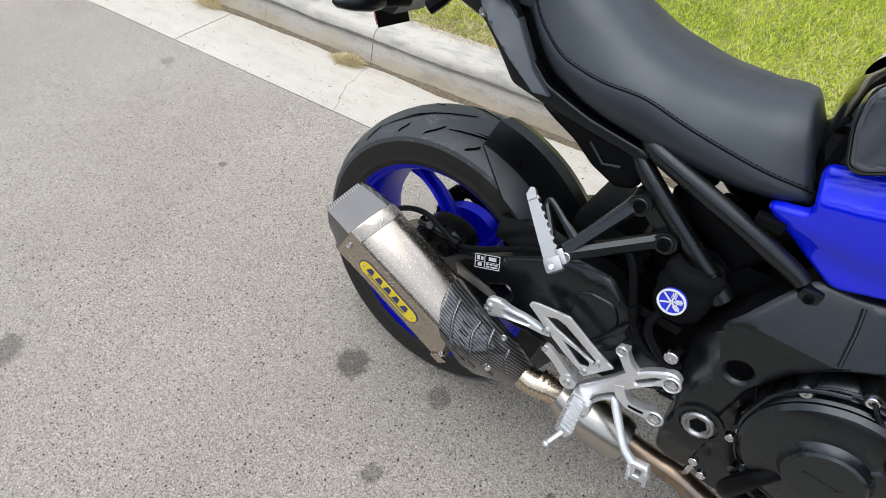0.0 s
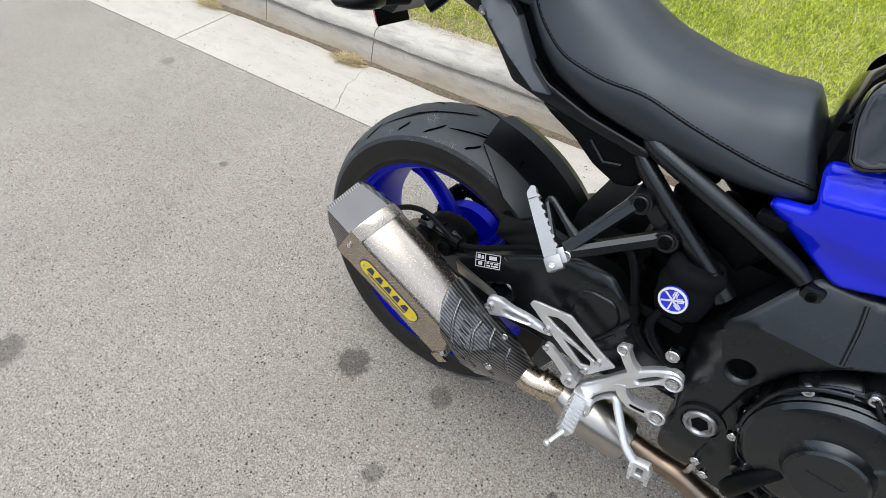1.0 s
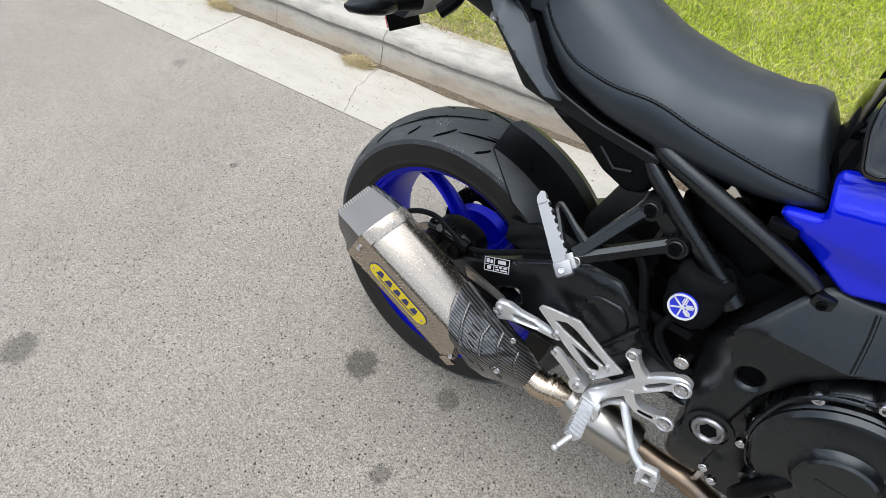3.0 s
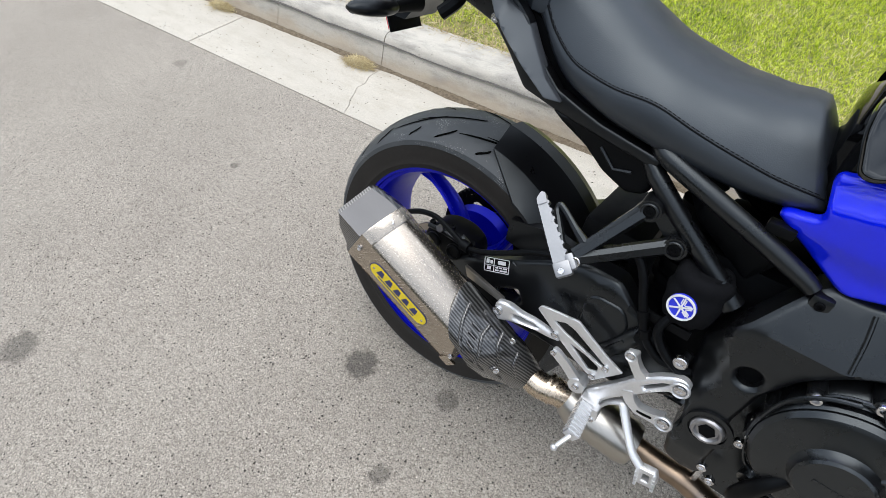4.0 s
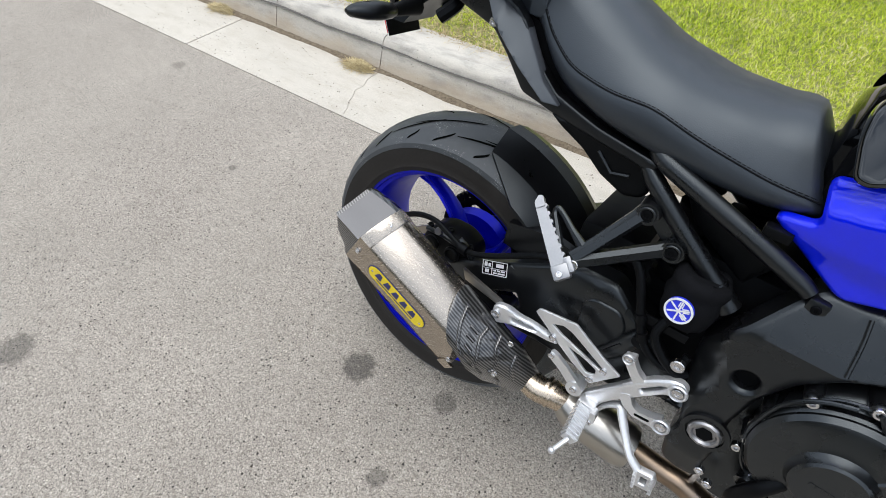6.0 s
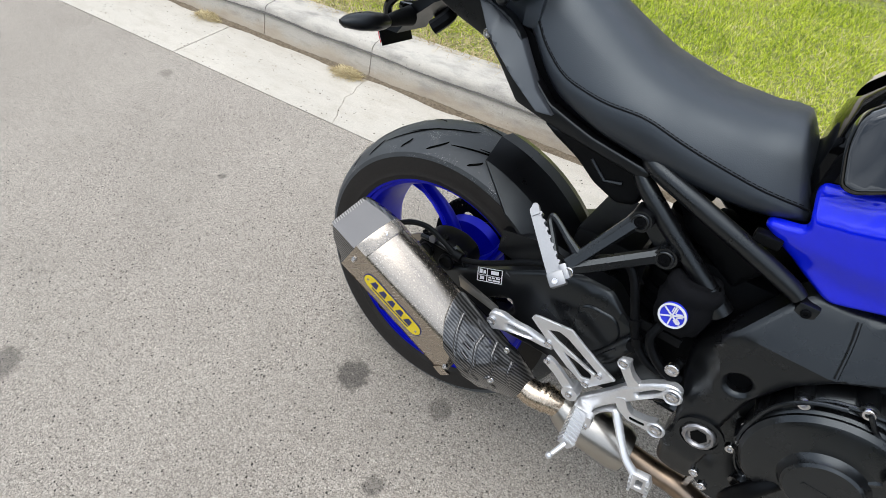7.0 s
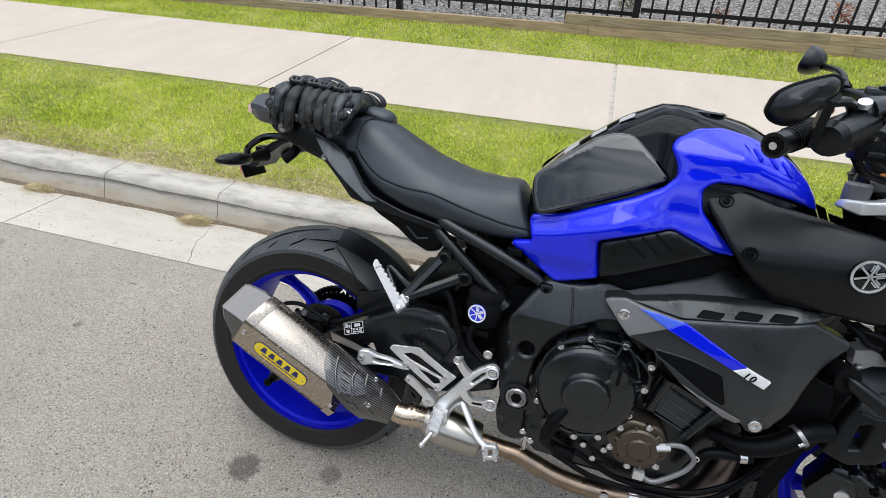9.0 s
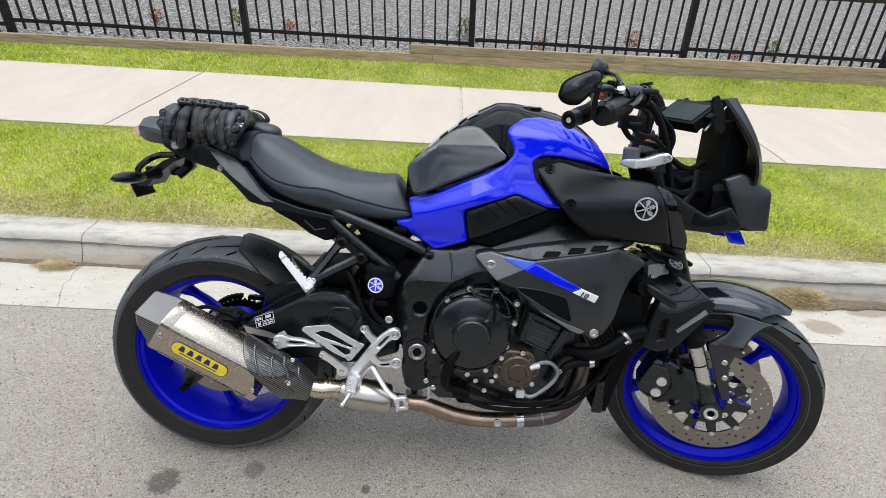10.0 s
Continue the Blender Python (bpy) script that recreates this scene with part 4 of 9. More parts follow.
def wheel(name, cx, cz, R, W, rim, spokes, a0, xf, label, sweep=0.0, flange=0.88):
    """A cast wheel with its tyre; R, W: the tyre's radius and half width; rim: the flange's radius."""
    c = (cx, 0, cz)
    rw = W * flange
    prof = [(rim, -rw), (rim - 0.004, -rw + 0.004), (rim - 0.011, -rw + 0.005), (rim - 0.0125, -rw + 0.013), (rim - 0.02, -rw + 0.017), (rim - 0.03, -rw * 0.55), (rim - 0.036, 0), (rim - 0.03, rw * 0.6), (rim - 0.018, rw - 0.018), (rim - 0.012, rw - 0.006), (rim - 0.004, rw - 0.004), (rim, rw), (rim - 0.002, rw * 0.7), (rim - 0.01, 0), (rim - 0.002, -rw * 0.7)]
    w = part(name, lathe(prof, c, 96, close=True), RIMBLUE, bike, label, xf)
    ty = [(rim - 0.006, -rw + 0.001), (rim + 0.004, -rw - 0.004), (rim + 0.011, -W + 0.003), (rim + 0.02, -W + 0.0008), (rim + 0.032, -W), (rim + 0.042, -W - 0.0003), (R - 0.045, -W + 0.001)]
    crown = [(R - 0.034, W * 0.965), (R - 0.024, W * 0.87), (R - 0.014, W * 0.7), (R - 0.006, W * 0.46), (R - 0.0015, W * 0.22), (R, 0)]
    side = part("tyre", lathe(ty + [(R - 0.04, -W + 0.006), (R - 0.04, W - 0.006)] + [(r, -y) for r, y in ty[::-1]], c, 96), SIDEWALL, w, "black rubber tyre sidewall", xf)
    tr = [(r, -y) for r, y in crown] + [(r, y) for r, y in crown[-2::-1]]
    part("tread", lathe([(R - 0.05, -W + 0.002)] + tr + [(R - 0.05, W - 0.002)], c, 120), RUBBER, side, "worn dusty tyre tread", xf)
    # dark strips laid on the tread for the shade of its grooves
    gr = bmesh.new()
    rr = lin([abs(y) for r, y in crown[::-1]], [r for r, y in crown[::-1]])
    for k in range(12):
        for sgn in (-1, 1):
            b0 = 2 * math.pi * (k + (0.5 if sgn > 0 else 0)) / 12
            for off, y0, y1, sw in ((0.0, 0.03, 0.5, 0.44), (0.24, 0.3, 0.7, 0.36), (0.1, 0.64, 0.9, 0.12), (0.36, 0.72, 0.9, 0.07)):
                ring = []
                for i in range(9):
                    t = i / 8
                    y = W * (y0 + (y1 - y0) * t)
                    a = b0 + off + sw * t ** 1.6
                    h = 0.0023 * min(1, 0.25 + 5 * t, 0.25 + 5 * (1 - t))
                    run, rise = R * sw * 1.6 * max(t, 0.05) ** 0.6, W * (y1 - y0)
                    ln = math.hypot(run, rise)
                    for_a = []
                    for e in (-h, h):
                        yy, aa = y + e * run / ln, a - e * rise / ln / R
                        r = rr(abs(yy)) + 0.0012
                        for_a.append((cx + r * math.cos(aa), sgn * yy, cz + r * math.sin(aa)))
                    ring.append(for_a)
                for p, q in zip(ring, ring[1:]):
                    gr.faces.new([gr.verts.new(v) for v in (p[0], p[1], q[1], q[0])])
    tagged(part("groove_shade", gr, GROOVESHADE, side, "", xf), kind="stuff")
    bm = lathe([(0.045, -0.075), (0.055, -0.06), (0.05, 0), (0.055, 0.06), (0.045, 0.075), (0.02, 0.08), (0.02, -0.08)], c, 36, close=True)
    part("hub", bm, RIMBLUE, w, "", xf)
    for k in range(spokes):
        a = radians(a0 + 360 / spokes * k)
        u, t = V((math.cos(a), 0, math.sin(a))), V((-math.sin(a), 0, math.cos(a)))
        rings = []
        for s in np.linspace(0, 1, 7):
            r = 0.04 + (rim - 0.034 - 0.04) * s
            hw = 0.0135 - 0.0035 * s + 0.012 * max(0, s - 0.82) / 0.18
            hy = 0.023 - 0.009 * s
            b = a + radians(sweep) * (s - 0.5)
            u, t = V((math.cos(b), 0, math.sin(b))), V((-math.sin(b), 0, math.cos(b)))
            o = V(c) + u * r
            rings.append([o + t * (hw * p) + V((0, hy * q, 0)) for p, q in ((-1, -0.45), (-0.55, -1), (-0.2, -0.8), (0.2, -0.8), (0.55, -1), (1, -0.45), (1, 0.45), (0.55, 1), (-0.55, 1), (-1, 0.45))])
        part("spoke", loft(rings), RIMBLUE, w, "", xf)
    return w


rear_wheel = wheel("rear_wheel", RX, RZ, 0.3225, 0.096, 0.238, 5, 112, None, "five-spoke cast rear wheel in gloss blue", 34, 0.94)
front_wheel = wheel("front_wheel", FX, FZ, 0.298, 0.061, 0.236, 5, 52, STEER, "five-spoke cast front wheel in gloss blue", 0.0, 0.94)

# -- tank and seat --
tank_w = lin([0.48, 0.51, 0.56, 0.65, 0.75, 0.86, 0.95, 1.02, 1.06], [0.1, 0.118, 0.132, 0.146, 0.15, 0.148, 0.135, 0.1, 0.06])
tank_t = lin([0.478, 0.488, 0.51, 0.552, 0.603, 0.653, 0.715, 0.75, 0.786, 0.833, 0.882, 0.94, 0.985, 1.02, 1.05], [0.84, 0.868, 0.897, 0.945, 0.989, 1.027, 1.058, 1.061, 1.057, 1.05, 1.041, 1.014, 0.98, 0.93, 0.88])
TZ = 0.83


def tank_f(x, z):
    """Half width of the tank at a height."""
    t, w = tank_t(x), tank_w(x)
    if z <= TZ:
        return w
    k = min(0.985, max(0, (z - TZ) / max(0.02, t - TZ)))
    return w * (1 - k ** 3.2) ** 0.6


rings = []
for x in list(np.linspace(0.497, 0.56, 9)) + list(np.linspace(0.58, 1.05, 22)):
    t = tank_t(x)
    zs = [0.79] + [TZ + (t - TZ) * k for k in (0, 0.2, 0.4, 0.6, 0.75, 0.86, 0.94, 0.985)]
    half = [((0.8 + 0.2 * min(1, max(0, (x - 0.5) / 0.06))) * min(tank_f(x, z) * 0.97, 0.142 - 0.345 * (z - 0.82) + 0.9 * max(0, x - 0.745)), z) for z in zs]
    rings.append([(x, -y, z) for y, z in half] + [(x, 0, t + 0.001)] + [(x, y, z) for y, z in half[::-1]])
# added filler box, black for the shade between seat and tank
part("gap_filler", box(0.505, 0.66, -0.1, 0.1, 0.715, 0.85, 0.012), DARK, bike)
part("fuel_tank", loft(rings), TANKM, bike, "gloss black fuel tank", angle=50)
low_w = lin([0.47, 0.5, 0.58, 0.66, 0.75, 0.88, 1.0], [0.112, 0.124, 0.148, 0.164, 0.168, 0.166, 0.15])


ridge_z = lin([0.5, 0.56, 0.65, 0.74, 0.8], [0.772, 0.788, 0.822, 0.866, 0.9])


def wing_f(x, z):
    k = min(1, max(0, (z - 0.8) / 0.08))
    k = k * k * (3 - 2 * k)
    lowv = low_w(x) + 0.01 - 0.62 * max(0, z - ridge_z(x)) - 0.3 * max(0, 0.742 - z + 0.1 * (x - 0.55)) - 0.12 * max(0, ridge_z(x) - z)
    k *= min(1, max(0, (x - 0.66) / 0.1))
    # a bevel beside the pad
    lowv -= 0.5 * max(0, min(x - 0.622 - 0.16 * (0.8 - z), 0.8 - z))
    return max(lowv, tank_f(x, z) + 0.004) * (1 - k) + (tank_f(x, z) + 0.006 + 0.008 * max(0, 1 - abs(z - 0.985 + 0.35 * max(0, x - 0.86)) / 0.03)) * k


WING = [(0.479, 0.741), (0.482, 0.749), (0.521, 0.76), (0.507, 0.8), (0.51, 0.81), (0.58, 0.833), (0.696, 0.888), (0.739, 0.914), (0.757, 0.938), (0.753, 0.957), (0.736, 0.985), (0.741, 1.0), (0.776, 1.024), (0.82, 1.031), (0.865, 1.024), (0.912, 1.01), (0.959, 0.986), (1.003, 0.946), (1.012, 0.912), (0.953, 0.928), (0.866, 0.941), (0.821, 0.939), (0.802, 0.922), (0.812, 0.885), (0.888, 0.817), (0.848, 0.817), (0.769, 0.845), (0.646, 0.797), (0.664, 0.716), (0.582, 0.685), (0.53, 0.712)]
KNEE = [(0.502, 0.862), (0.499, 0.893), (0.523, 0.915), (0.553, 0.941), (0.597, 0.976), (0.632, 0.994), (0.667, 0.996), (0.684, 0.986), (0.715, 0.961), (0.746, 0.934), (0.744, 0.922), (0.684, 0.892), (0.581, 0.846), (0.532, 0.824), (0.517, 0.826)]
PADO = [(0.65, 0.794), (0.764, 0.842), (0.779, 0.841), (0.856, 0.814), (0.70, 0.735), (0.664, 0.722)]
for sd in (-1, 1):
    wing = part("tank_side_panel", panel(WING, wing_f, 0.02, 0.006, 0.005, 0.0065, sd, corner=0.01), BLUE, bike, "gloss blue tank side panel", angle=48)
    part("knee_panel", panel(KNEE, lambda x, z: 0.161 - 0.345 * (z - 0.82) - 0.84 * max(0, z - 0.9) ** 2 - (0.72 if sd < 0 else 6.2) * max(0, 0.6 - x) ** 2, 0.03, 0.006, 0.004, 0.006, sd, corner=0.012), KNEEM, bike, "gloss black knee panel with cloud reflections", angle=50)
    padp = part("side_pad", panel(PADO, lambda x, z: low_w(x) - 0.002, 0.03, 0.006, 0.005, 0.01, sd, corner=0.01), SATIN, bike, "ribbed black plastic tank pad")
    for k in range(3):
        x0, z0 = 0.698 + 0.023 * k, 0.81 + 0.011 * k
        a, b = V((x0, sd * (low_w(x0) - 0.001), z0)), V((x0 + 0.037, sd * (low_w(x0 + 0.037) - 0.001), z0 - 0.026))
        part("rib", rod(a, b, 0.0022, n=8), MATT, padp)
    for (x0, z0), (x1, z1) in (((0.873, 1.006), (0.89, 0.985)), ((0.9, 1.0), (0.919, 0.976)), ((0.927, 0.99), (0.947, 0.964))):
        pts = [(x0 + (x1 - x0) * t, z0 + (z1 - z0) * t) for t in np.linspace(0, 1, 7)]
        part("gill", tube([(x, sd * (tank_f(x, z) + 0.0135), z) for x, z in pts], [0.0008] + [0.0034] * 5 + [0.0008], 8, 0), BLUE, wing)
    # dark trim under the tank
    part("lower_trim", panel([(0.66, 0.72), (0.70, 0.735), (0.86, 0.815), (0.90, 0.81), (0.86, 0.77), (0.72, 0.705)], lambda x, z: low_w(x) - 0.016, 0.03, 0.004, 0.003, 0.02, sd), DARK, bike)
    part("tank_vent", panel([(0.856, 1.012), (0.905, 1.003), (0.945, 0.972), (0.93, 0.962), (0.88, 0.985)], lambda x, z: tank_f(x, z) + 0.012, 0.012, 0.003, 0.002, 0.008, sd), BLUE, wing)
# white strips painted for sky glints on the ridge, then the filler cap
for k in range(3):
    x0 = 0.545 + 0.047 * k
    part("ridge_glint", loft([[(x, y, tank_t(x) + 0.001 + l) for x, y in ((x0, -0.04), (x0 + 0.026, -0.044), (x0 + 0.026, -0.034), (x0 + 0.003, -0.031))] for l in (-0.006, 0.0005)]), WHITE, bike, "white strip painted for a sky glint on the tank ridge")
part("filler_cap", lathe([(0.0, 0.006), (0.03, 0.006), (0.036, 0.003), (0.036, -0.006), (0, -0.006)], (0, 0, 0), 32), GLOSS, bike, "", Matrix.Translation((0.80, 0, 1.05)) @ Matrix.Rotation(radians(90), 4, "X"))

seat_l = lin([0.085, 0.113, 0.154, 0.232, 0.333, 0.448, 0.5, 0.512], [0.872, 0.838, 0.8, 0.775, 0.757, 0.745, 0.752, 0.756])
seat_s = lin([0.085, 0.102, 0.162, 0.232, 0.296, 0.36, 0.461, 0.523], [0.905, 0.868, 0.825, 0.814, 0.816, 0.798, 0.776, 0.77])
seat_t = lin([0.085, 0.136, 0.195, 0.269, 0.344, 0.433, 0.48, 0.512], [0.936, 0.935, 0.905, 0.87, 0.852, 0.848, 0.854, 0.85])
seat_w = lin([0.085, 0.12, 0.18, 0.25, 0.33, 0.4, 0.46, 0.512], [0.088, 0.104, 0.122, 0.132, 0.134, 0.128, 0.118, 0.106])


def smooth_fn(f, h=0.022):
    return lambda x: (f(x - h) + 2 * f(x - h / 2) + 2 * f(x) + 2 * f(x + h / 2) + f(x + h)) / 8


seat_l, seat_s, seat_t, seat_w = (smooth_fn(f) for f in (seat_l, seat_s, seat_t, seat_w))


def seat_ring(x, shrink=0.0):
    w, t, s, l = seat_w(x) - shrink, seat_t(x) - shrink, seat_s(x), seat_l(x) + shrink
    half = [(w * 0.93, l), (w * 0.99, l + 0.006), (w * 1.01, (l + s) / 2), (w, s - 0.004), (w * 0.985, s), (w * 0.97, s + 0.004), (w * 0.86, s + (t - s) * 0.52), (w * 0.68, s + (t - s) * 0.82), (w * 0.42, s + (t - s) * 0.97)]
    fx = [x + seat_push(x, z) for y, z in half]
    return [(a, -y, z) for a, (y, z) in zip(fx, half)] + [(x + seat_push(x, t), 0, t)] + [(a, y, z) for a, (y, z) in list(zip(fx, half))[::-1]]


def seat_push(x, z):
    k = max(0, (x - 0.4) / 0.11) ** 1.2
    return k * (0.016 - 0.06 * min(1, (z - seat_l(x)) / (seat_t(x) - seat_l(x))))


rings = [seat_ring(0.085, 0.006)] + [seat_ring(x) for x in np.linspace(0.089, 0.507, 44)] + [seat_ring(0.511, 0.008)]
seat = part("rider_seat", loft(rings), LEATHER, bike, "black stitched vinyl rider seat", angle=60)
for sd in (-1, 1):
    pts = [(x + seat_push(x, seat_s(x)), sd * (seat_w(x) * 0.985 + 0.0005), seat_s(x) + 0.0015) for x in np.linspace(0.092, 0.508, 40)]
    part("seam", tube(pts, 0.0011, 6, 2), THREAD, seat)
    if sd < 0:
        for k in range(62):
            x = 0.094 + 0.0066 * k
            x2 = x + 0.0046
            part("stitch", rod((x + seat_push(x, seat_s(x)), sd * (seat_w(x) * 0.975 + 0.0004), seat_s(x) + 0.0042), (x2 + seat_push(x2, seat_s(x2)), sd * (seat_w(x2) * 0.975 + 0.0004), seat_s(x2) + 0.0042), 0.0006, n=5), THREAD, seat)
# pillion seat
rings = []
for x in np.linspace(-0.115, 0.096, 22):
    s = (x + 0.115) / 0.211
    w = 0.058 + 0.036 * s ** 0.8
    t, l = 0.925 + 0.012 * math.sin(math.pi * s), 0.893 - 0.03 * s
    if x < -0.108 or x > 0.09:
        w, t = w - 0.006, t - 0.006
    half = [(w * 0.95, l), (w * 1.02, l + 0.012), (w, (l + t) / 2), (w * 0.9, t - 0.012), (w * 0.7, t - 0.003), (w * 0.35, t)]
    rings.append([(x, -y, z) for y, z in half] + [(x, 0, t + 0.001)] + [(x, y, z) for y, z in half[::-1]])
part("pillion_seat", loft(rings), LEATHER, bike, "black vinyl pillion seat", angle=60)
band = [[(x, y * seat_w(0.093) * 1.0, 0.868 + z) for y, z in ((-1.02, 0), (-1.03, 0.035), (-0.9, 0.058), (-0.6, 0.069), (0, 0.072), (0.6, 0.069), (0.9, 0.058), (1.03, 0.035), (1.02, 0))] for x in (0.076, 0.079, 0.097, 0.1)]
part("seat_strap", loft(band), LEATHER, bike, "black vinyl grab strap", angle=60)
roll = [[(x, 0.03 + 1.3 * r * math.cos(k * math.pi / 8), 0.938 - 0.12 * (x - 0.1) + 0.85 * r * math.sin(k * math.pi / 8)) for k in range(16)] for x, r in ((0.05, 0.006), (0.054, 0.019), (0.064, 0.025), (0.092, 0.0265), (0.118, 0.0255), (0.13, 0.021), (0.137, 0.013), (0.139, 0.005))]
part("seat_bolster", loft(roll), LEATHER, bike, "rounded black vinyl bolster", angle=60)

# -- tail --
TAIL = [(-0.13, 0.925), (-0.09, 0.918), (-0.02, 0.905), (0.01, 0.893), (0.06, 0.878), (0.085, 0.86), (0.112, 0.822), (0.16, 0.785), (0.235, 0.764), (0.33, 0.75), (0.325, 0.735), (0.16, 0.758), (0.104, 0.768), (0.063, 0.808), (0.029, 0.836), (-0.04, 0.852), (-0.09, 0.868), (-0.125, 0.888)]
FIN = [(0.002, 0.887), (0.03, 0.885), (0.084, 0.86), (0.14, 0.797), (0.172, 0.773), (0.15, 0.775), (0.072, 0.83), (0.045, 0.852)]
tail_w = lin([-0.2, -0.1, 0.0, 0.1, 0.2, 0.33], [0.068, 0.085, 0.1, 0.117, 0.126, 0.13])
for sd in (-1, 1):
    tp = part("tail_panel", panel(TAIL, lambda x, z: tail_w(x) - 0.25 * max(0, z - 0.9), 0.02, 0.003, 0.002, 0.01, sd), SATIN, bike, "black plastic tail side panel")
    part("tail_fin", panel(FIN, lambda x, z: tail_w(x) - 0.002 + 0.85 * min(0.034, max(0, 0.893 - 0.12 * max(0, x) - 0.72 * max(0, x - 0.05) - z)), 0.018, 0.0015, 0.001, 0.008, sd, corner=0.002), TAILG, tp, "dark grey tail fin")
    bolt(tp, (-0.086, sd * 0.094, 0.893), 0.0105, (0, sd, 0))
    bolt(tp, (0.03, sd * 0.108, 0.846), 0.007, (0, sd, 0))
    SIDEC = [(0.16, 0.758), (0.248, 0.757), (0.305, 0.752), (0.322, 0.738), (0.331, 0.7), (0.322, 0.688), (0.298, 0.681), (0.257, 0.697), (0.219, 0.724), (0.18, 0.744)]
    sc = part("side_cover", panel(SIDEC, lambda x, z: 0.118 + 0.2 * max(0, z - 0.72), 0.05, 0.006, 0.004, 0.016, sd), MATT, bike, "matt black plastic side cover")
    part("rib", tube([(0.245, sd * 0.1205, 0.732), (0.272, sd * 0.1195, 0.708), (0.298, sd * 0.1195, 0.714)], 0.003, 6, 0), SATIN, sc)
cap_rings = []
for x, w, z0, z1 in ((-0.205, 0.046, 0.905, 0.934), (-0.195, 0.062, 0.898, 0.95), (-0.175, 0.07, 0.892, 0.957), (-0.14, 0.078, 0.89, 0.95), (-0.128, 0.078, 0.889, 0.944), (-0.126, 0.07, 0.893, 0.94)):
    zm = (z0 + z1) / 2 + 0.006
    cap_rings.append([(x, y, z) for y, z in ((-w * 0.72, z0), (-w, zm - 0.008), (-w * 0.98, zm + 0.002), (-w * 0.62, z1), (w * 0.62, z1), (w * 0.98, zm + 0.002), (w, zm - 0.008), (w * 0.72, z0))])
tcap = part("tail_cap", loft(cap_rings), TAILG, bike, "faceted black plastic tail cap")
part("tail_light", loft([[(x, y * w, 0.917 + z * h) for y, z in ((-1, -0.6), (-1, 0.6), (-0.6, 1), (0.6, 1), (1, 0.6), (1, -0.6), (0.6, -1), (-0.6, -1))] for x, w, h in ((-0.223, 0.03, 0.008), (-0.217, 0.042, 0.014), (-0.2, 0.05, 0.018))]), LENSC, tcap, "clear pinkish tail light lens")
part("tail_core", loft([[(x, y, z) for y, z in ((-w, z0), (-w, z1), (w, z1), (w, z0))] for x, w, z0, z1 in ((-0.11, 0.06, 0.875, 0.9), (0.03, 0.08, 0.84, 0.885), (0.12, 0.095, 0.775, 0.85), (0.32, 0.1, 0.74, 0.8))]), DARK, bike)
# plate holder and rear indicators
hold = part("plate_holder", loft([[(x + 0.03 * s, y, z) for y in (-h, h) for s in ((0, 1) if y < 0 else (1, 0))] for x, z, h in ((-0.1, 0.868, 0.035), (-0.15, 0.845, 0.04), (-0.2, 0.805, 0.04), (-0.222, 0.775, 0.045))]), SATIN, bike, "black plastic plate holder", angle=20)
part("plate_light", box(-0.205, -0.17, -0.03, 0.03, 0.812, 0.826, 0.004), GLOSS, hold)
part("bracket", tube([(-0.11, -0.05, 0.865), (-0.16, -0.056, 0.857), (-0.205, -0.055, 0.825), (-0.21, -0.05, 0.79)], 0.008, 8), GLOSS, hold)
part("bracket", tube([(-0.09, -0.02, 0.85), (-0.08, -0.05, 0.835), (-0.1, -0.065, 0.812)], 0.012, 8), MATT, hold)
plate_m = Matrix.Translation((-0.232, 0.0, 0.765)) @ Matrix.Rotation(radians(-24), 4, "Y")
np_ = part("number_plate", box(-0.0015, 0.0015, -0.045, 0.045, -0.024, 0.024, 0.001), DARK, hold, "number plate seen edge-on from its dark back", plate_m)
part("plate_front", box(-0.0035, -0.002, -0.043, 0.043, -0.022, 0.022, 0.0), WHITE, np_, "pale plate face", plate_m)
part("reflector", box(-0.0058, -0.0036, -0.0435, -0.03, -0.018, 0.01, 0.0008), REDP, np_, "small red rear reflector", plate_m)
for k in range(6):
    part("plate_bar", box(-0.0055, -0.0036, -0.036 + 0.0125 * k, -0.029 + 0.0125 * k, -0.012, 0.012, 0.0), NAVY, np_, "", plate_m)
for sd in (-1, 1):
    st = part("indicator_stalk", tube([(-0.165, sd * 0.045, 0.812), (-0.168, sd * 0.075, 0.81), (-0.17, sd * 0.1, 0.808)], [0.017, 0.013, 0.01], 12), MATT, hold, "black rubber indicator stalk")
    body = bmesh.new()
    rr = [(0.1, 0.012, 0.01), (0.112, 0.019, 0.013), (0.135, 0.024, 0.015), (0.165, 0.021, 0.013), (0.185, 0.013, 0.009), (0.197, 0.004, 0.003)]
    body = loft([[(-0.172 - 0.12 * (y - 0.1) + a * math.cos(k * math.pi / 7), sd * y, 0.808 + 0.06 * (y - 0.1) + b * math.sin(k * math.pi / 7)) for k in range(14)] for y, a, b in rr])
    ind = part("rear_indicator", body, SATIN, hold, "black rear indicator with smoked lens", angle=60)
    part("lens", loft([[(-0.176 - 0.12 * (y - 0.1) + a * math.cos(k * math.pi / 7), sd * y, 0.8075 + 0.06 * (y - 0.1) + b * math.sin(k * math.pi / 7)) for k in range(7, 15)] for y, a, b in [(y, a * 1.03, b * 1.06) for y, a, b in rr[1:-1]]], closed=False), SMOKEL, hold)

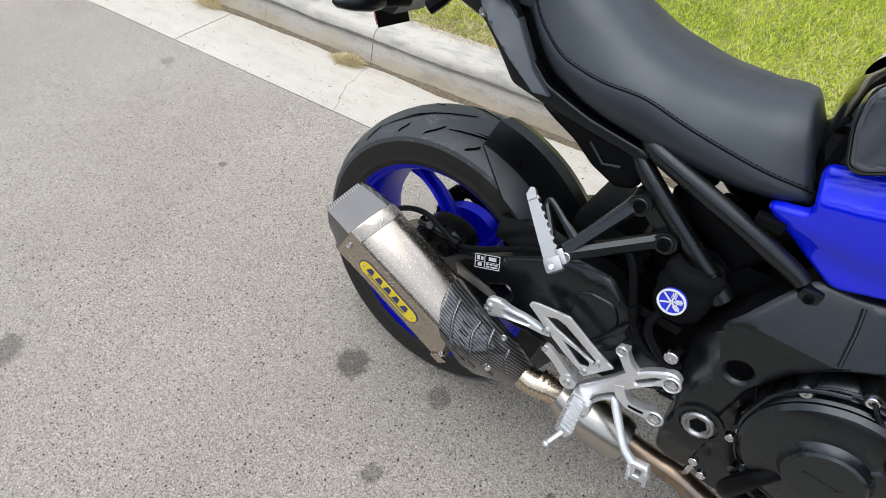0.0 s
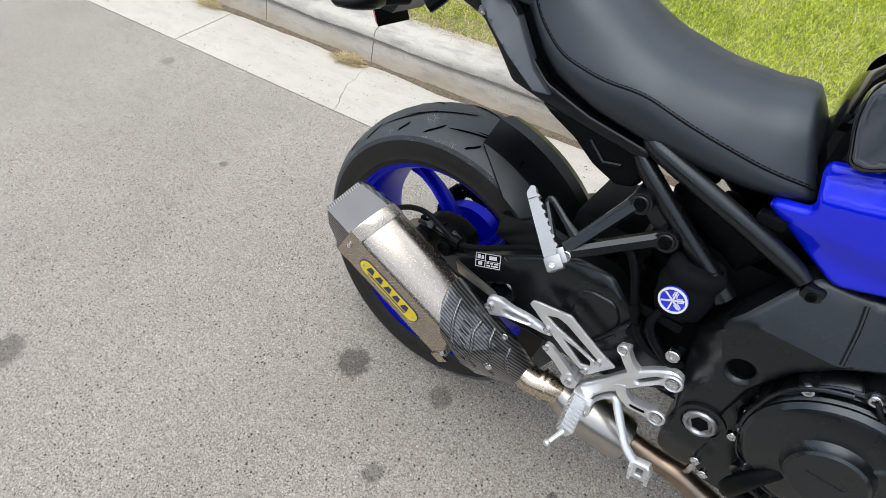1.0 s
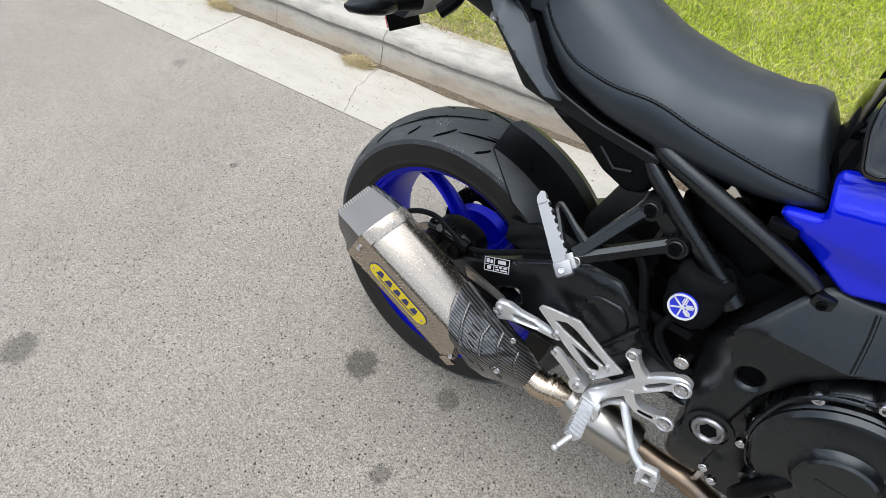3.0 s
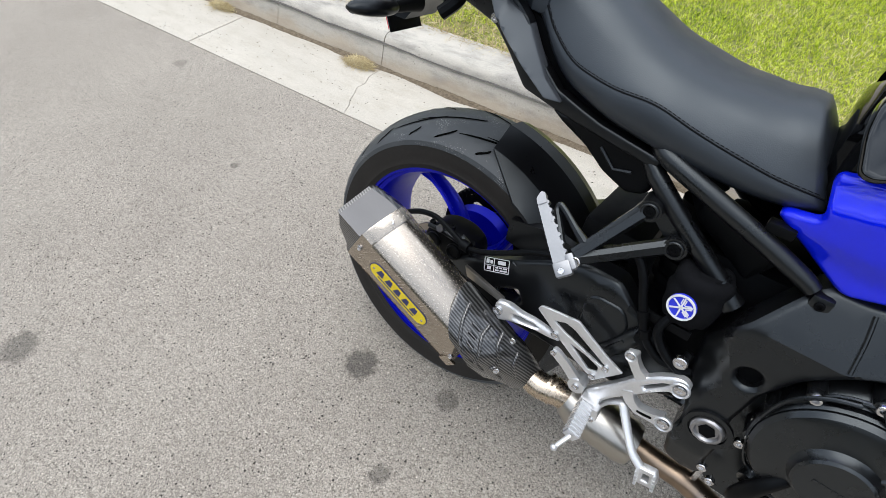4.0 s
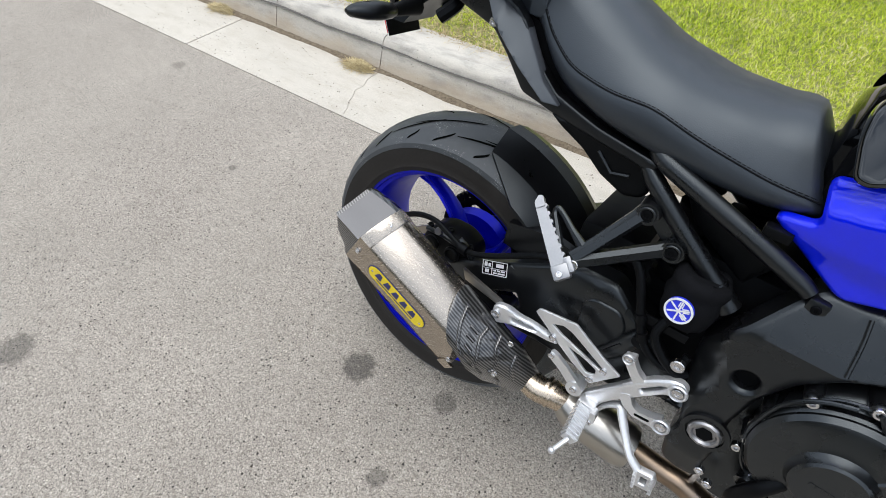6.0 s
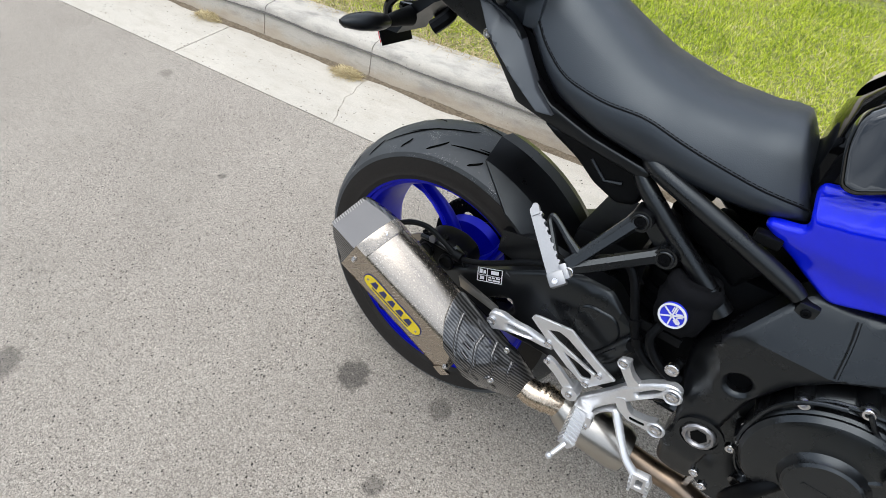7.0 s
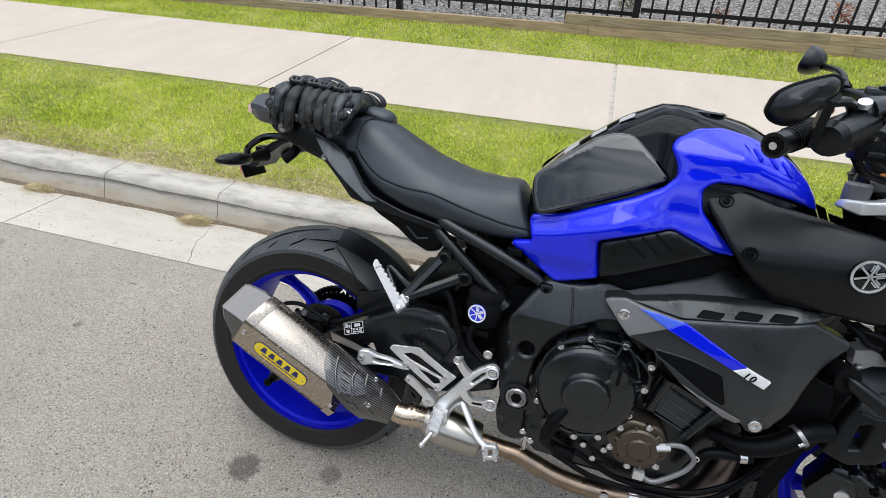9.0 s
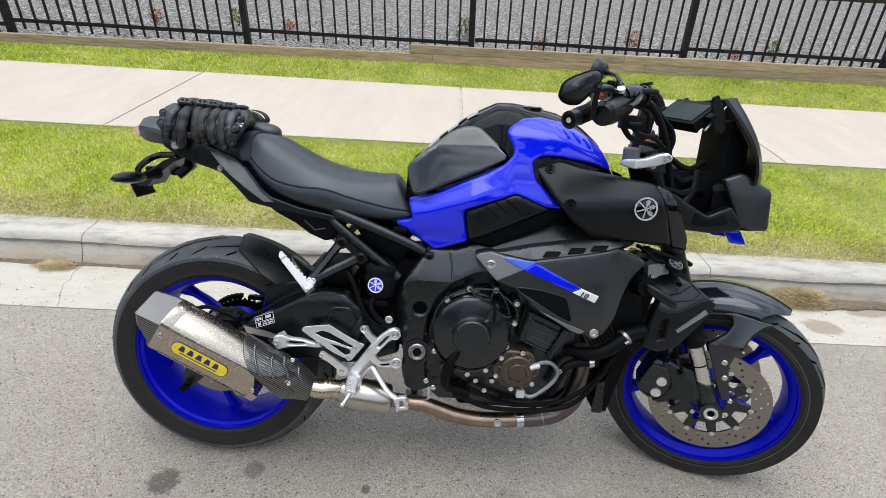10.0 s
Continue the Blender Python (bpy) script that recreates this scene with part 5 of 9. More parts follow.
# -- subframe, hangers --
for sd in (-1, 1):
    part("subframe_tube", tube([(0.318, sd * 0.114, 0.763), (0.342, sd * 0.128, 0.7555), (0.412, sd * 0.133, 0.7325), (0.482, sd * 0.136, 0.7085), (0.538, sd * 0.138, 0.687), (0.556, sd * 0.14, 0.678)], [0.0125, 0.0135, 0.0135, 0.0135, 0.0125, 0.0105], 16), FRAMEM, bike, "black steel subframe tube")
    part("subframe_tube", tube([(0.312, sd * 0.118, 0.742), (0.33, sd * 0.124, 0.728), (0.374, sd * 0.128, 0.694), (0.44, sd * 0.131, 0.645), (0.487, sd * 0.132, 0.612)], [0.009, 0.0135, 0.0135, 0.0135, 0.012], 16, 0), FRAMEM, bike, "black steel subframe tube")
    part("tube_clamp", rod((0.462, sd * 0.1315, 0.626), (0.494, sd * 0.133, 0.602), 0.017, w=0.003), FRAMEM, bike)
    part("battery_cover", panel([(0.36, 0.742), (0.52, 0.682), (0.49, 0.63), (0.40, 0.685)], flat(0.108), 0.03, 0.004, 0.003, 0.02, sd), MATT, bike, "matt black cover between the subframe tubes")
    part("bracket", box(0.474, 0.507, sd * 0.128 - 0.01, sd * 0.128 + 0.01, 0.722, 0.736, 0.003), MATT, bike)
    # pillion footrest hanger
    def hanger_arm(p0, p1, w0, w1):
        """A forged arm with a flat crest, from its boss to the hinge."""
        p0, p1 = V(p0), V(p1)
        d = (p1 - p0).normalized()
        nv = (V((0, sd, 0.0)) - d * d.dot(V((0, sd, 0)))).normalized()
        wv = d.cross(nv).normalized()
        rings = []
        for t, k in ((0.0, 1.15), (0.12, 1.0), (0.85, 1.0), (1.0, 1.1)):
            w, c = (w0 + (w1 - w0) * t) * k, p0.lerp(p1, t)
            rings.append([c + wv * (w * a) + nv * (0.0075 * b) for a, b in ((-1, -1), (-1, 0.1), (-0.72, 0.55), (-0.5, 1), (0.5, 1), (0.72, 0.55), (1, 0.1), (1, -1))])
        return loft(rings)

    hang = part("pillion_hanger", hanger_arm((0.342, sd * 0.139, 0.685), (0.287, sd * 0.207, 0.607), 0.0115, 0.0095), FRAMEM, bike, "black cast pillion footrest hanger", angle=20)
    part("arm", hanger_arm((0.392, sd * 0.139, 0.648), (0.291, sd * 0.207, 0.603), 0.0115, 0.0095), FRAMEM, hang, "", angle=20)
    for c in ((0.346, 0.139, 0.687), (0.3965, 0.139, 0.6505)):
        part("boss", rod((c[0], sd * 0.112, c[2]), (c[0], sd * 0.1485, c[2]), 0.0178, 0.016, 28, 0.003), FRAMEM, hang)
        part("boss_ring", lathe([(0.0128, 0.002), (0.0128, -0.002), (0.0118, -0.0032), (0.01, -0.0032), (0.0095, 0.002)], (0, 0, 0), 22, close=True), FRAMEM, hang, "", Matrix.Translation((c[0], sd * 0.149, c[2])) @ Matrix.Diagonal((1, -sd, 1, 1)))
        bolt(hang, (c[0], sd * 0.149, c[2]), 0.0082, (0, sd, 0), DARK, 0.3)
    part("strut", loft([[(x + a, sd * y, z + b) for a, b in ((-0.011, -0.006), (0.011, -0.006), (0.011, 0.006), (-0.011, 0.006))] for x, y, z in ((0.35, 0.132, 0.69), (0.402, 0.134, 0.645))]), FRAMEM, hang)
    part("hook", tube([(0.262, sd * 0.203, 0.612), (0.243, sd * 0.185, 0.63), (0.231, sd * 0.172, 0.639), (0.232, sd * 0.168, 0.647), (0.247, sd * 0.172, 0.641), (0.268, sd * 0.18, 0.63), (0.292, sd * 0.192, 0.622)], [0.007, 0.0055, 0.0048, 0.0048, 0.0048, 0.0055, 0.008], 8), FRAMEM, hang)
    # the folded peg lies back and inward along the hanger
    zv = V((-0.088, sd * -0.05, 0.07)).normalized()
    yv = V((0.05, sd * 0.8, 0.6))
    yv = (yv - zv * yv.dot(zv)).normalized()
    xv = yv.cross(zv) if sd < 0 else zv.cross(yv)
    xv = xv if xv.x > 0 else -xv
    m = Matrix.Translation((0.278, sd * 0.221, 0.592)) @ Matrix((xv, yv, zv)).transposed().to_4x4()
    peg = part("pillion_peg", bev(loft([[(x, y, z) for x, y in ((-w, -0.007), (w, -0.007), (w, 0.007), (-w, 0.007))] for z, w in ((0.0, 0.0105), (0.02, 0.01), (0.06, 0.0085), (0.092, 0.0072), (0.1, 0.006), (0.104, 0.003))]), 0.0018), PEGM, hang, "serrated silver pillion peg folded up", m)
    for k in range(7):
        e, z0 = 0.0098 - 0.0005 * k, 0.012 + 0.0126 * k
        part("peg_tooth", plate([(e - 0.004, z0), (e + 0.0032, z0 + 0.003), (e + 0.0034, z0 + 0.0065), (e - 0.004, z0 + 0.0115)], -0.0072, 0.0072, 0.0008, 0.0012), PEGM, peg, "", m)
    part("peg_tooth", plate([(-0.007, 0.092), (0.007, 0.092), (0.0085, 0.107), (0.003, 0.11), (-0.006, 0.102)], -0.0075, 0.0095, 0.001, 0.002), PEGM, peg, "", m)
    part("peg_mount", box(-0.012, 0.013, -0.012, 0.012, -0.018, 0.004, 0.004), PEGM, peg, "", m)
    part("peg_mount", box(0.008, 0.02, -0.009, 0.009, -0.012, 0.012, 0.003), PEGM, peg, "", m)
    bolt(peg, m @ V((-0.002, 0.012, -0.01)), 0.005, yv, h=0.5)
    bolt(hang, (0.2935, sd * 0.2155, 0.604), 0.0075, (0, sd, 0.2), h=0.5)

# -- frame --
FRAME = [(0.53, 0.302), (0.517, 0.367), (0.52, 0.412), (0.491, 0.493), (0.487, 0.539), (0.505, 0.594), (0.553, 0.67), (0.572, 0.69), (0.612, 0.69), (0.66, 0.702), (0.73, 0.738), (0.82, 0.782), (0.9, 0.808), (1.0, 0.81), (1.08, 0.8), (1.09, 0.74), (1.0, 0.69), (0.86, 0.672), (0.752, 0.65), (0.69, 0.64), (0.64, 0.612), (0.603, 0.572), (0.58, 0.52), (0.572, 0.45), (0.583, 0.40), (0.58, 0.35), (0.592, 0.306), (0.565, 0.292)]


def frame_f(x, z):
    y = 0.176
    y -= 0.55 * max(0, (z - 0.615) - 0.35 * max(0, x - 0.63))
    y -= 0.9 * max(0, 0.535 - x - 0.25 * abs(z - 0.5))
    y -= 0.12 * max(0, x - 0.75)
    y -= 0.25 * max(0, 0.36 - z)
    return max(y, 0.1)


for sd in (-1, 1):
    fr = part("frame_beam", panel(FRAME, frame_f, 0.05, 0.008, 0.006, 0.011, sd, holes=[circle(0.556, 0.537, 0.0165)], corner=0.014), FRAMEM, bike, "black painted aluminium twin-spar frame", angle=24)
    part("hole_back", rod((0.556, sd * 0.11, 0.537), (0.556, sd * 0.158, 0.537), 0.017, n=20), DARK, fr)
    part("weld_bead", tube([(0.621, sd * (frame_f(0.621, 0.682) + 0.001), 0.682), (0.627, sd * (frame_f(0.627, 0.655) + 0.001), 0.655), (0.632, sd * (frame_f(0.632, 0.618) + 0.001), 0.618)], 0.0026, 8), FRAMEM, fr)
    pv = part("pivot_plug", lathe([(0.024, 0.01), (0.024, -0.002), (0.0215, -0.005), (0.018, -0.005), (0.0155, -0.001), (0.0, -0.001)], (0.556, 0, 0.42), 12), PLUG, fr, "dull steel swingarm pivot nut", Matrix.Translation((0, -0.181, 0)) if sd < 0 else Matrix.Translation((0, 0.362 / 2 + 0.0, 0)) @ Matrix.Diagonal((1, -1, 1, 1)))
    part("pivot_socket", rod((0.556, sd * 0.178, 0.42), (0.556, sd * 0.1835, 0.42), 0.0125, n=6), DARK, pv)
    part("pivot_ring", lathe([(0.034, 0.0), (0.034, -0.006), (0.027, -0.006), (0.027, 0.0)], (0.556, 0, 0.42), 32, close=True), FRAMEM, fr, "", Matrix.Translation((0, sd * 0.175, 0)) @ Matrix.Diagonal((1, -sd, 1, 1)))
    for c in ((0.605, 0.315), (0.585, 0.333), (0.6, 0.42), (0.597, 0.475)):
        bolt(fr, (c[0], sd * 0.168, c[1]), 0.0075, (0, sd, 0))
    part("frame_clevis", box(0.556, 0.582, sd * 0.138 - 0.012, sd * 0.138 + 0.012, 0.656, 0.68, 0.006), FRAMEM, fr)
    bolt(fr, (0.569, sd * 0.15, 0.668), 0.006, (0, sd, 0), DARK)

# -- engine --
# added black filler block that closes the dark gap behind the frame
part("inner_filler", box(0.425, 0.56, -0.105, 0.105, 0.395, 0.65, 0.02), DARK, bike)
eng = part("engine_block", loft([[(x, y * w, z) for x, z in ((0.56, 0.32), (0.62, 0.27), (0.9, 0.27), (0.96, 0.33), (0.97, 0.5), (1.0, 0.62), (0.95, 0.68), (0.72, 0.66), (0.6, 0.58))] for y, w in ((-1, 0.14), (-0.9, 0.15), (0.9, 0.15), (1, 0.14))]), ENGINE, bike, "black painted inline-four engine", angle=20)
cl = V((0.69, 0, 0.488))
CASE = [(0.604, 0.545), (0.628, 0.583), (0.66, 0.602), (0.72, 0.61), (0.752, 0.602), (0.80, 0.565), (0.806, 0.53), (0.792, 0.5), (0.792, 0.46), (0.765, 0.415), (0.735, 0.385), (0.69, 0.372), (0.65, 0.38), (0.612, 0.41), (0.597, 0.45), (0.594, 0.5)]
cover = part("clutch_cover", panel(CASE, lambda x, z: 0.192 - 0.03 * max(0, math.hypot(x - 0.69, z - 0.488) - 0.09) / 0.03, 0.05, 0.01, 0.008, 0.014, -1, corner=0.02), ENGINE, eng, "black clutch cover with ribs and bright bolts", angle=26)
c0 = (cl.x, 0, cl.z)
part("clutch_dome", lathe([(0.098, -0.17), (0.097, -0.196), (0.092, -0.203), (0.084, -0.206), (0.058, -0.207), (0.05, -0.209), (0.046, -0.215), (0.0445, -0.222), (0.041, -0.225), (0.0, -0.2255)], c0, 64), ENGINE, cover, "")
part("clutch_step", lathe([(0.1015, -0.18), (0.1015, -0.19), (0.0985, -0.194), (0.0965, -0.19), (0.0965, -0.18)], c0, 64, close=True), ENGINE, cover, "")
for k in range(6):
    part("cast_mark", box(0.668 + 0.0075 * k, 0.673 + 0.0075 * k, -0.2263, -0.2245, 0.485, 0.49, 0.0), ENGINE, cover)
for k in range(3):
    a = radians(-10 - 28 * k)
    part("rib", rod((cl.x + 0.05 * math.cos(a), -0.205, cl.z + 0.05 * math.sin(a)), (cl.x + 0.098 * math.cos(a), -0.195, cl.z + 0.098 * math.sin(a)), 0.004, n=8), ENGINE, cover)
part("rib", tube([(0.745, -0.197, 0.575), (0.755, -0.2, 0.55), (0.775, -0.195, 0.54)], 0.0045, 8), ENGINE, cover)
part("rib", tube([(0.73, -0.2, 0.57), (0.745, -0.2, 0.545), (0.72, -0.205, 0.525)], 0.006, 8), ENGINE, cover)
fil = part("oil_filler", rod((0.741, -0.18, 0.549), (0.741, -0.216, 0.549), 0.0185, 0.0165, 20, 0.002), ENGINE, cover, "black oil filler cap")
part("filler_grip", box(0.738, 0.744, -0.2225, -0.214, 0.535, 0.563, 0.001), MATT, fil)
for c in ((0.622, 0.572), (0.676, 0.604), (0.742, 0.606), (0.797, 0.575), (0.797, 0.522), (0.783, 0.457), (0.737, 0.387), (0.69, 0.372), (0.633, 0.4), (0.6, 0.46), (0.6, 0.515)):
    d = V((c[0] - cl.x, c[1] - cl.z)).normalized() * 0.006
    part("bolt_boss", rod((c[0], -0.15, c[1]), (c[0], -0.186, c[1]), 0.0125, 0.0105, 14, 0.002), ENGINE, cover)
    bolt(cover, (c[0], -0.185, c[1]), 0.0078, h=0.9)
# cast web round the clutch cover, in cells between the bolts
for pts in (((0.677, 0.606), (0.698, 0.584), (0.727, 0.581), (0.731, 0.568)), ((0.730, 0.582), (0.736, 0.604), (0.753, 0.601), (0.772, 0.571), (0.781, 0.548)), ((0.786, 0.542), (0.766, 0.532), (0.759, 0.516), (0.745, 0.514), (0.740, 0.536)), ((0.788, 0.523), (0.766, 0.507), (0.748, 0.509), (0.748, 0.481), (0.758, 0.469), (0.777, 0.483)), ((0.723, 0.412), (0.729, 0.442), (0.750, 0.468)), ((0.732, 0.410), (0.749, 0.415), (0.767, 0.445), (0.761, 0.466)), ((0.658, 0.598), (0.633, 0.587), (0.611, 0.568), (0.597, 0.542), (0.591, 0.504)), ((0.703, 0.536), (0.716, 0.549))):
    part("rib", tube([(x, -0.1925, z) for x, z in pts], 0.003, 8, 3), ENGINE, cover)
part("case_rim", tube([(x + (0.69 - x) * 0.035, -0.1835, z + (0.488 - z) * 0.035) for x, z in CASE + CASE[:1]], 0.0036, 8, 3), ENGINE, cover)
# pulse generator cover
BR = V((0.816, 0, 0.394))
small = part("generator_cover", panel([(BR.x + 0.06 * math.cos(a) * (1 + 0.05 * math.cos(6 * a)), BR.z + 0.056 * math.sin(a) * (1 + 0.05 * math.cos(6 * a))) for a in np.linspace(0, 2 * math.pi, 37)[:-1]], flat(0.192), 0.05, 0.006, 0.005, 0.012, -1, corner=0), BRONZE, eng, "bronze coloured engine side cover")
part("cover_dome", lathe([(0.046, -0.185), (0.044, -0.2), (0.04, -0.204), (0.032, -0.205), (0.024, -0.205), (0.021, -0.209), (0, -0.209)], (BR.x, 0, BR.z), 40), BRONZE, small)
for k in range(6):
    a = radians(20 + 60 * k)
    bolt(small, (BR.x + 0.056 * math.cos(a), -0.192, BR.z + 0.052 * math.sin(a)), 0.0075, h=0.8)
    part("rib", rod((BR.x + 0.024 * math.cos(a + 0.5), -0.204, BR.z + 0.024 * math.sin(a + 0.5)), (BR.x + 0.05 * math.cos(a + 0.5), -0.196, BR.z + 0.05 * math.sin(a + 0.5)), 0.0038, n=8), BRONZE, small)
# cylinder side with its cover and cast fins
cyl = part("cylinder", loft([[(x, y, z) for x, z in ((0.823, 0.553), (0.94, 0.505), (0.905, 0.43), (0.808, 0.475))] for y in (-0.135, -0.168)]), ENGINE, eng, "black cylinder block", angle=20)
part("cylinder_window", plate([(0.838, 0.533), (0.918, 0.5), (0.892, 0.447), (0.832, 0.474)], -0.172, -0.15, 0.002, 0.006), DGREY, cyl)
for p, q in (((0.818, 0.478), (0.838, 0.552)), ((0.895, 0.432), (0.935, 0.51))):
    part("stud", rod((p[0], -0.178, p[1]), (q[0], -0.178, q[1]), 0.0085, n=10, w=0.002), ENGINE, cyl)
for k in range(4):
    part("fin", rod((0.833 + 0.006 * k, -0.172, 0.466 + 0.02 * k), (0.9 + 0.007 * k, -0.172, 0.44 + 0.019 * k), 0.0022, n=6), ENGINE, cyl)
part("sump", loft([[(x, y * w, z) for x, z in ((0.63, 0.3), (0.68, 0.235), (0.9, 0.235), (0.95, 0.3))] for y, w in ((-1, 0.1), (-0.85, 0.12), (0.85, 0.12), (1, 0.1))]), ENGINE, eng, "black oil sump", angle=20)
# water pump, hoses, pipes
part("water_pump", rod((0.652, -0.15, 0.405), (0.636, -0.195, 0.385), 0.024, 0.02, 18, 0.004), ENGINE, eng)
part("coolant_hose", tube([(0.66, -0.2, 0.44), (0.645, -0.207, 0.415), (0.638, -0.205, 0.39), (0.634, -0.195, 0.35), (0.65, -0.17, 0.32), (0.7, -0.16, 0.3)], [0.01, 0.0115, 0.0135, 0.0135, 0.0135, 0.013], 12), MATT, eng, "black rubber coolant hose")
part("coolant_hose", tube([(0.7, -0.165, 0.318), (0.8, -0.165, 0.282), (0.885, -0.163, 0.282), (0.96, -0.16, 0.3), (1.03, -0.155, 0.355), (1.075, -0.15, 0.43)], 0.0065, 10), MATT, eng, "thin black hose along the engine")
part("coolant_hose", tube([(0.66, -0.17, 0.3), (0.76, -0.17, 0.268), (0.9, -0.168, 0.27), (0.99, -0.165, 0.3), (1.06, -0.16, 0.4)], 0.0065, 10), MATT, eng, "thin black hose along the engine")
part("coolant_pipe", tube([(0.855, -0.2, 0.412), (0.878, -0.2, 0.425), (0.902, -0.198, 0.423), (0.922, -0.195, 0.4), (0.914, -0.195, 0.372), (0.888, -0.198, 0.345), (0.858, -0.2, 0.326), (0.828, -0.197, 0.336)], 0.0052, 10), SGREY, eng, "bright coolant pipe")
part("pipe_union", rod((0.848, -0.2, 0.409), (0.872, -0.2, 0.418), 0.008, n=8, w=0.001), ALU, eng)
part("pipe_union", box(0.82, 0.842, -0.205, -0.19, 0.322, 0.343, 0.003), ALU, eng)
part("coolant_hose", tube([(0.915, -0.175, 0.325), (0.93, -0.175, 0.37), (0.945, -0.172, 0.402), (0.97, -0.17, 0.415), (1.03, -0.165, 0.422)], 0.0115, 12), MATT, eng, "black rubber coolant hose")
part("hose_clip", rod((1.005, -0.167, 0.419), (1.018, -0.166, 0.421), 0.0145, n=16, w=0.001), STEEL, eng)
big = part("radiator_hose", tube([(0.95, -0.14, 0.44), (1.0, -0.17, 0.446), (1.044, -0.175, 0.463), (1.078, -0.172, 0.49), (1.1, -0.165, 0.507), (1.14, -0.15, 0.513)], [0.014, 0.0185, 0.02, 0.02, 0.02, 0.02], 14), MATT, bike, "thick black radiator hose")
part("hose_clip", rod((1.085, -0.17, 0.496), (1.091, -0.168, 0.501), 0.0222, n=24, w=0.001), PLUG, big)
part("clip_screw", rod((1.083, -0.19, 0.49), (1.092, -0.187, 0.497), 0.0045, n=8, w=0.001), STEEL, big)
for c in ((0.93, -0.178, 0.395), (0.715, -0.17, 0.347), (0.757, -0.175, 0.352), (0.74, -0.17, 0.32), (0.66, -0.17, 0.318)):
    bolt(eng, c, 0.0075, h=0.8)

# -- radiator --
rad = part("radiator", loft([[(x, y, z) for x, z in ((1.05, 0.26), (1.085, 0.26), (1.16, 0.62), (1.125, 0.63))] for y in (-0.135, 0.135)]), DARK, bike, "black curved radiator")
for k in range(26):
    s = k / 25
    part("radiator_fin", box(1.046 + 0.077 * s, 1.05 + 0.077 * s, -0.13, 0.13, 0.268 + 0.34 * s, 0.272 + 0.34 * s), MATT, rad)
part("radiator_guard", panel([(1.046, 0.255), (1.075, 0.255), (1.07, 0.35), (1.05, 0.345)], flat(0.137), 0.006, 0.001, 0.001, 0.006, -1, holes=[circle(1.0545 + 0.009 * (i % 2) + 0.001 * i, 0.265 + 0.0085 * i, 0.0024, 6) for i in range(9)], corner=0.003), FRAMEM, rad, "perforated grey guard")

# -- exhaust --
SA, SU = V((0.857, 0, -0.515)), V((0.515, 0, 0.857))


def sil(s, u, y):
    return SA * s + SU * u + V((0, y + 0.1 * (s + 0.27), 0))


SEC = [(0.327, -0.262), (0.3315, -0.281), (0.337, -0.2865), (0.372, -0.2905), (0.4035, -0.2935), (0.4105, -0.292), (0.418, -0.287), (0.4265, -0.2785), (0.434, -0.2675), (0.4405, -0.2535), (0.445, -0.2395), (0.447, -0.228), (0.4455, -0.217), (0.436, -0.203), (0.4, -0.19), (0.36, -0.187), (0.336, -0.195), (0.327, -0.215)]
CU, CY = 0.387, -0.235


def sec(s, k=1.0, du=0.0, dy=0.0, slant=0.0, cut=0.0):
    return [sil(s + slant * ((u - CU) / 0.07) + cut * max(0, 0.385 - u), CU + du + (u - CU) * k, CY + dy + (y - CY) * k) for u, y in SEC]


can = part("silencer", loft([sec(-0.272, 0.99), sec(-0.268), sec(-0.16), sec(-0.04, slant=-0.03)]), TITAN, bike, "brushed titanium silencer body with faceted sides", angle=24)
part("band", loft([sec(-0.292, 1.012), sec(-0.29, 1.022), sec(-0.268, 1.022), sec(-0.266, 1.012)]), TITAN, can, "bright riveted end band", angle=16)
part("edge_strip", loft([[sil(s, u, y) for u, y in ((0.325, -0.262), (0.3295, -0.283), (0.3345, -0.2865), (0.331, -0.262))] for s in (-0.266, -0.018)]), TITAN, can)
part("corner_tab", loft([[sil(s, u, y) for s, u in ((-0.04, 0.333), (-0.018, 0.333), (-0.012, 0.352), (-0.034, 0.352))] for y in (-0.285, -0.2895)]), TITAN, can)
SOFT = list(SEC)
for i in range(5, 11):
    SEC[i] = tuple(V(SOFT[4]).lerp(V(SOFT[11]), (i - 4) / 7))
tip = part("silencer_tip", loft([sec(-0.29, 1.018), sec(-0.313, 0.985, -0.001, 0.0, 0.0, 0.35), sec(-0.345, 0.9, -0.003, -0.003, -0.004, 1.05), sec(-0.351, 0.84, -0.003, -0.003, -0.004, 1.05), sec(-0.348, 0.74, -0.003, 0.0, -0.004, 1.0), sec(-0.30, 0.6, 0.0, 0.0)]), CARBON, can, "carbon fibre silencer end cap", angle=15)
# thin plate over the carbon, coloured like the sky it would reflect
part("sheen_facet", loft([[sec(s_, k * 1.012, du, dy, sl, cu)[i] for i in (4, 5, 10, 11)] + [sec(s_, k * 0.97, du, dy, sl, cu)[i] for i in (11, 10, 5, 4)] for s_, k, du, dy, sl, cu in ((-0.293, 1.015, 0, 0, 0, 0), (-0.313, 0.985, -0.001, 0, 0, 0.35), (-0.344, 0.9, -0.003, -0.003, -0.004, 1.05))]), CAPSHEEN, tip, "grey plate for the sky sheen on the end cap's upper facet", angle=20)
SEC = SOFT
part("baffle", loft([sec(-0.302, 0.58), sec(-0.3, 0.58)]), DARK, tip)
SHK = [(-0.14, 1.03, 0.0, 0.0), (-0.1, 1.05, 0.002, -0.002), (-0.05, 1.06, 0.004, -0.003), (-0.025, 1.03, 0.008, -0.005), (0.0, 0.95, 0.012, -0.004), (0.03, 0.82, 0.013, 0.006), (0.06, 0.66, 0.011, 0.016), (0.088, 0.52, 0.006, 0.024), (0.1, 0.46, 0.003, 0.027)]
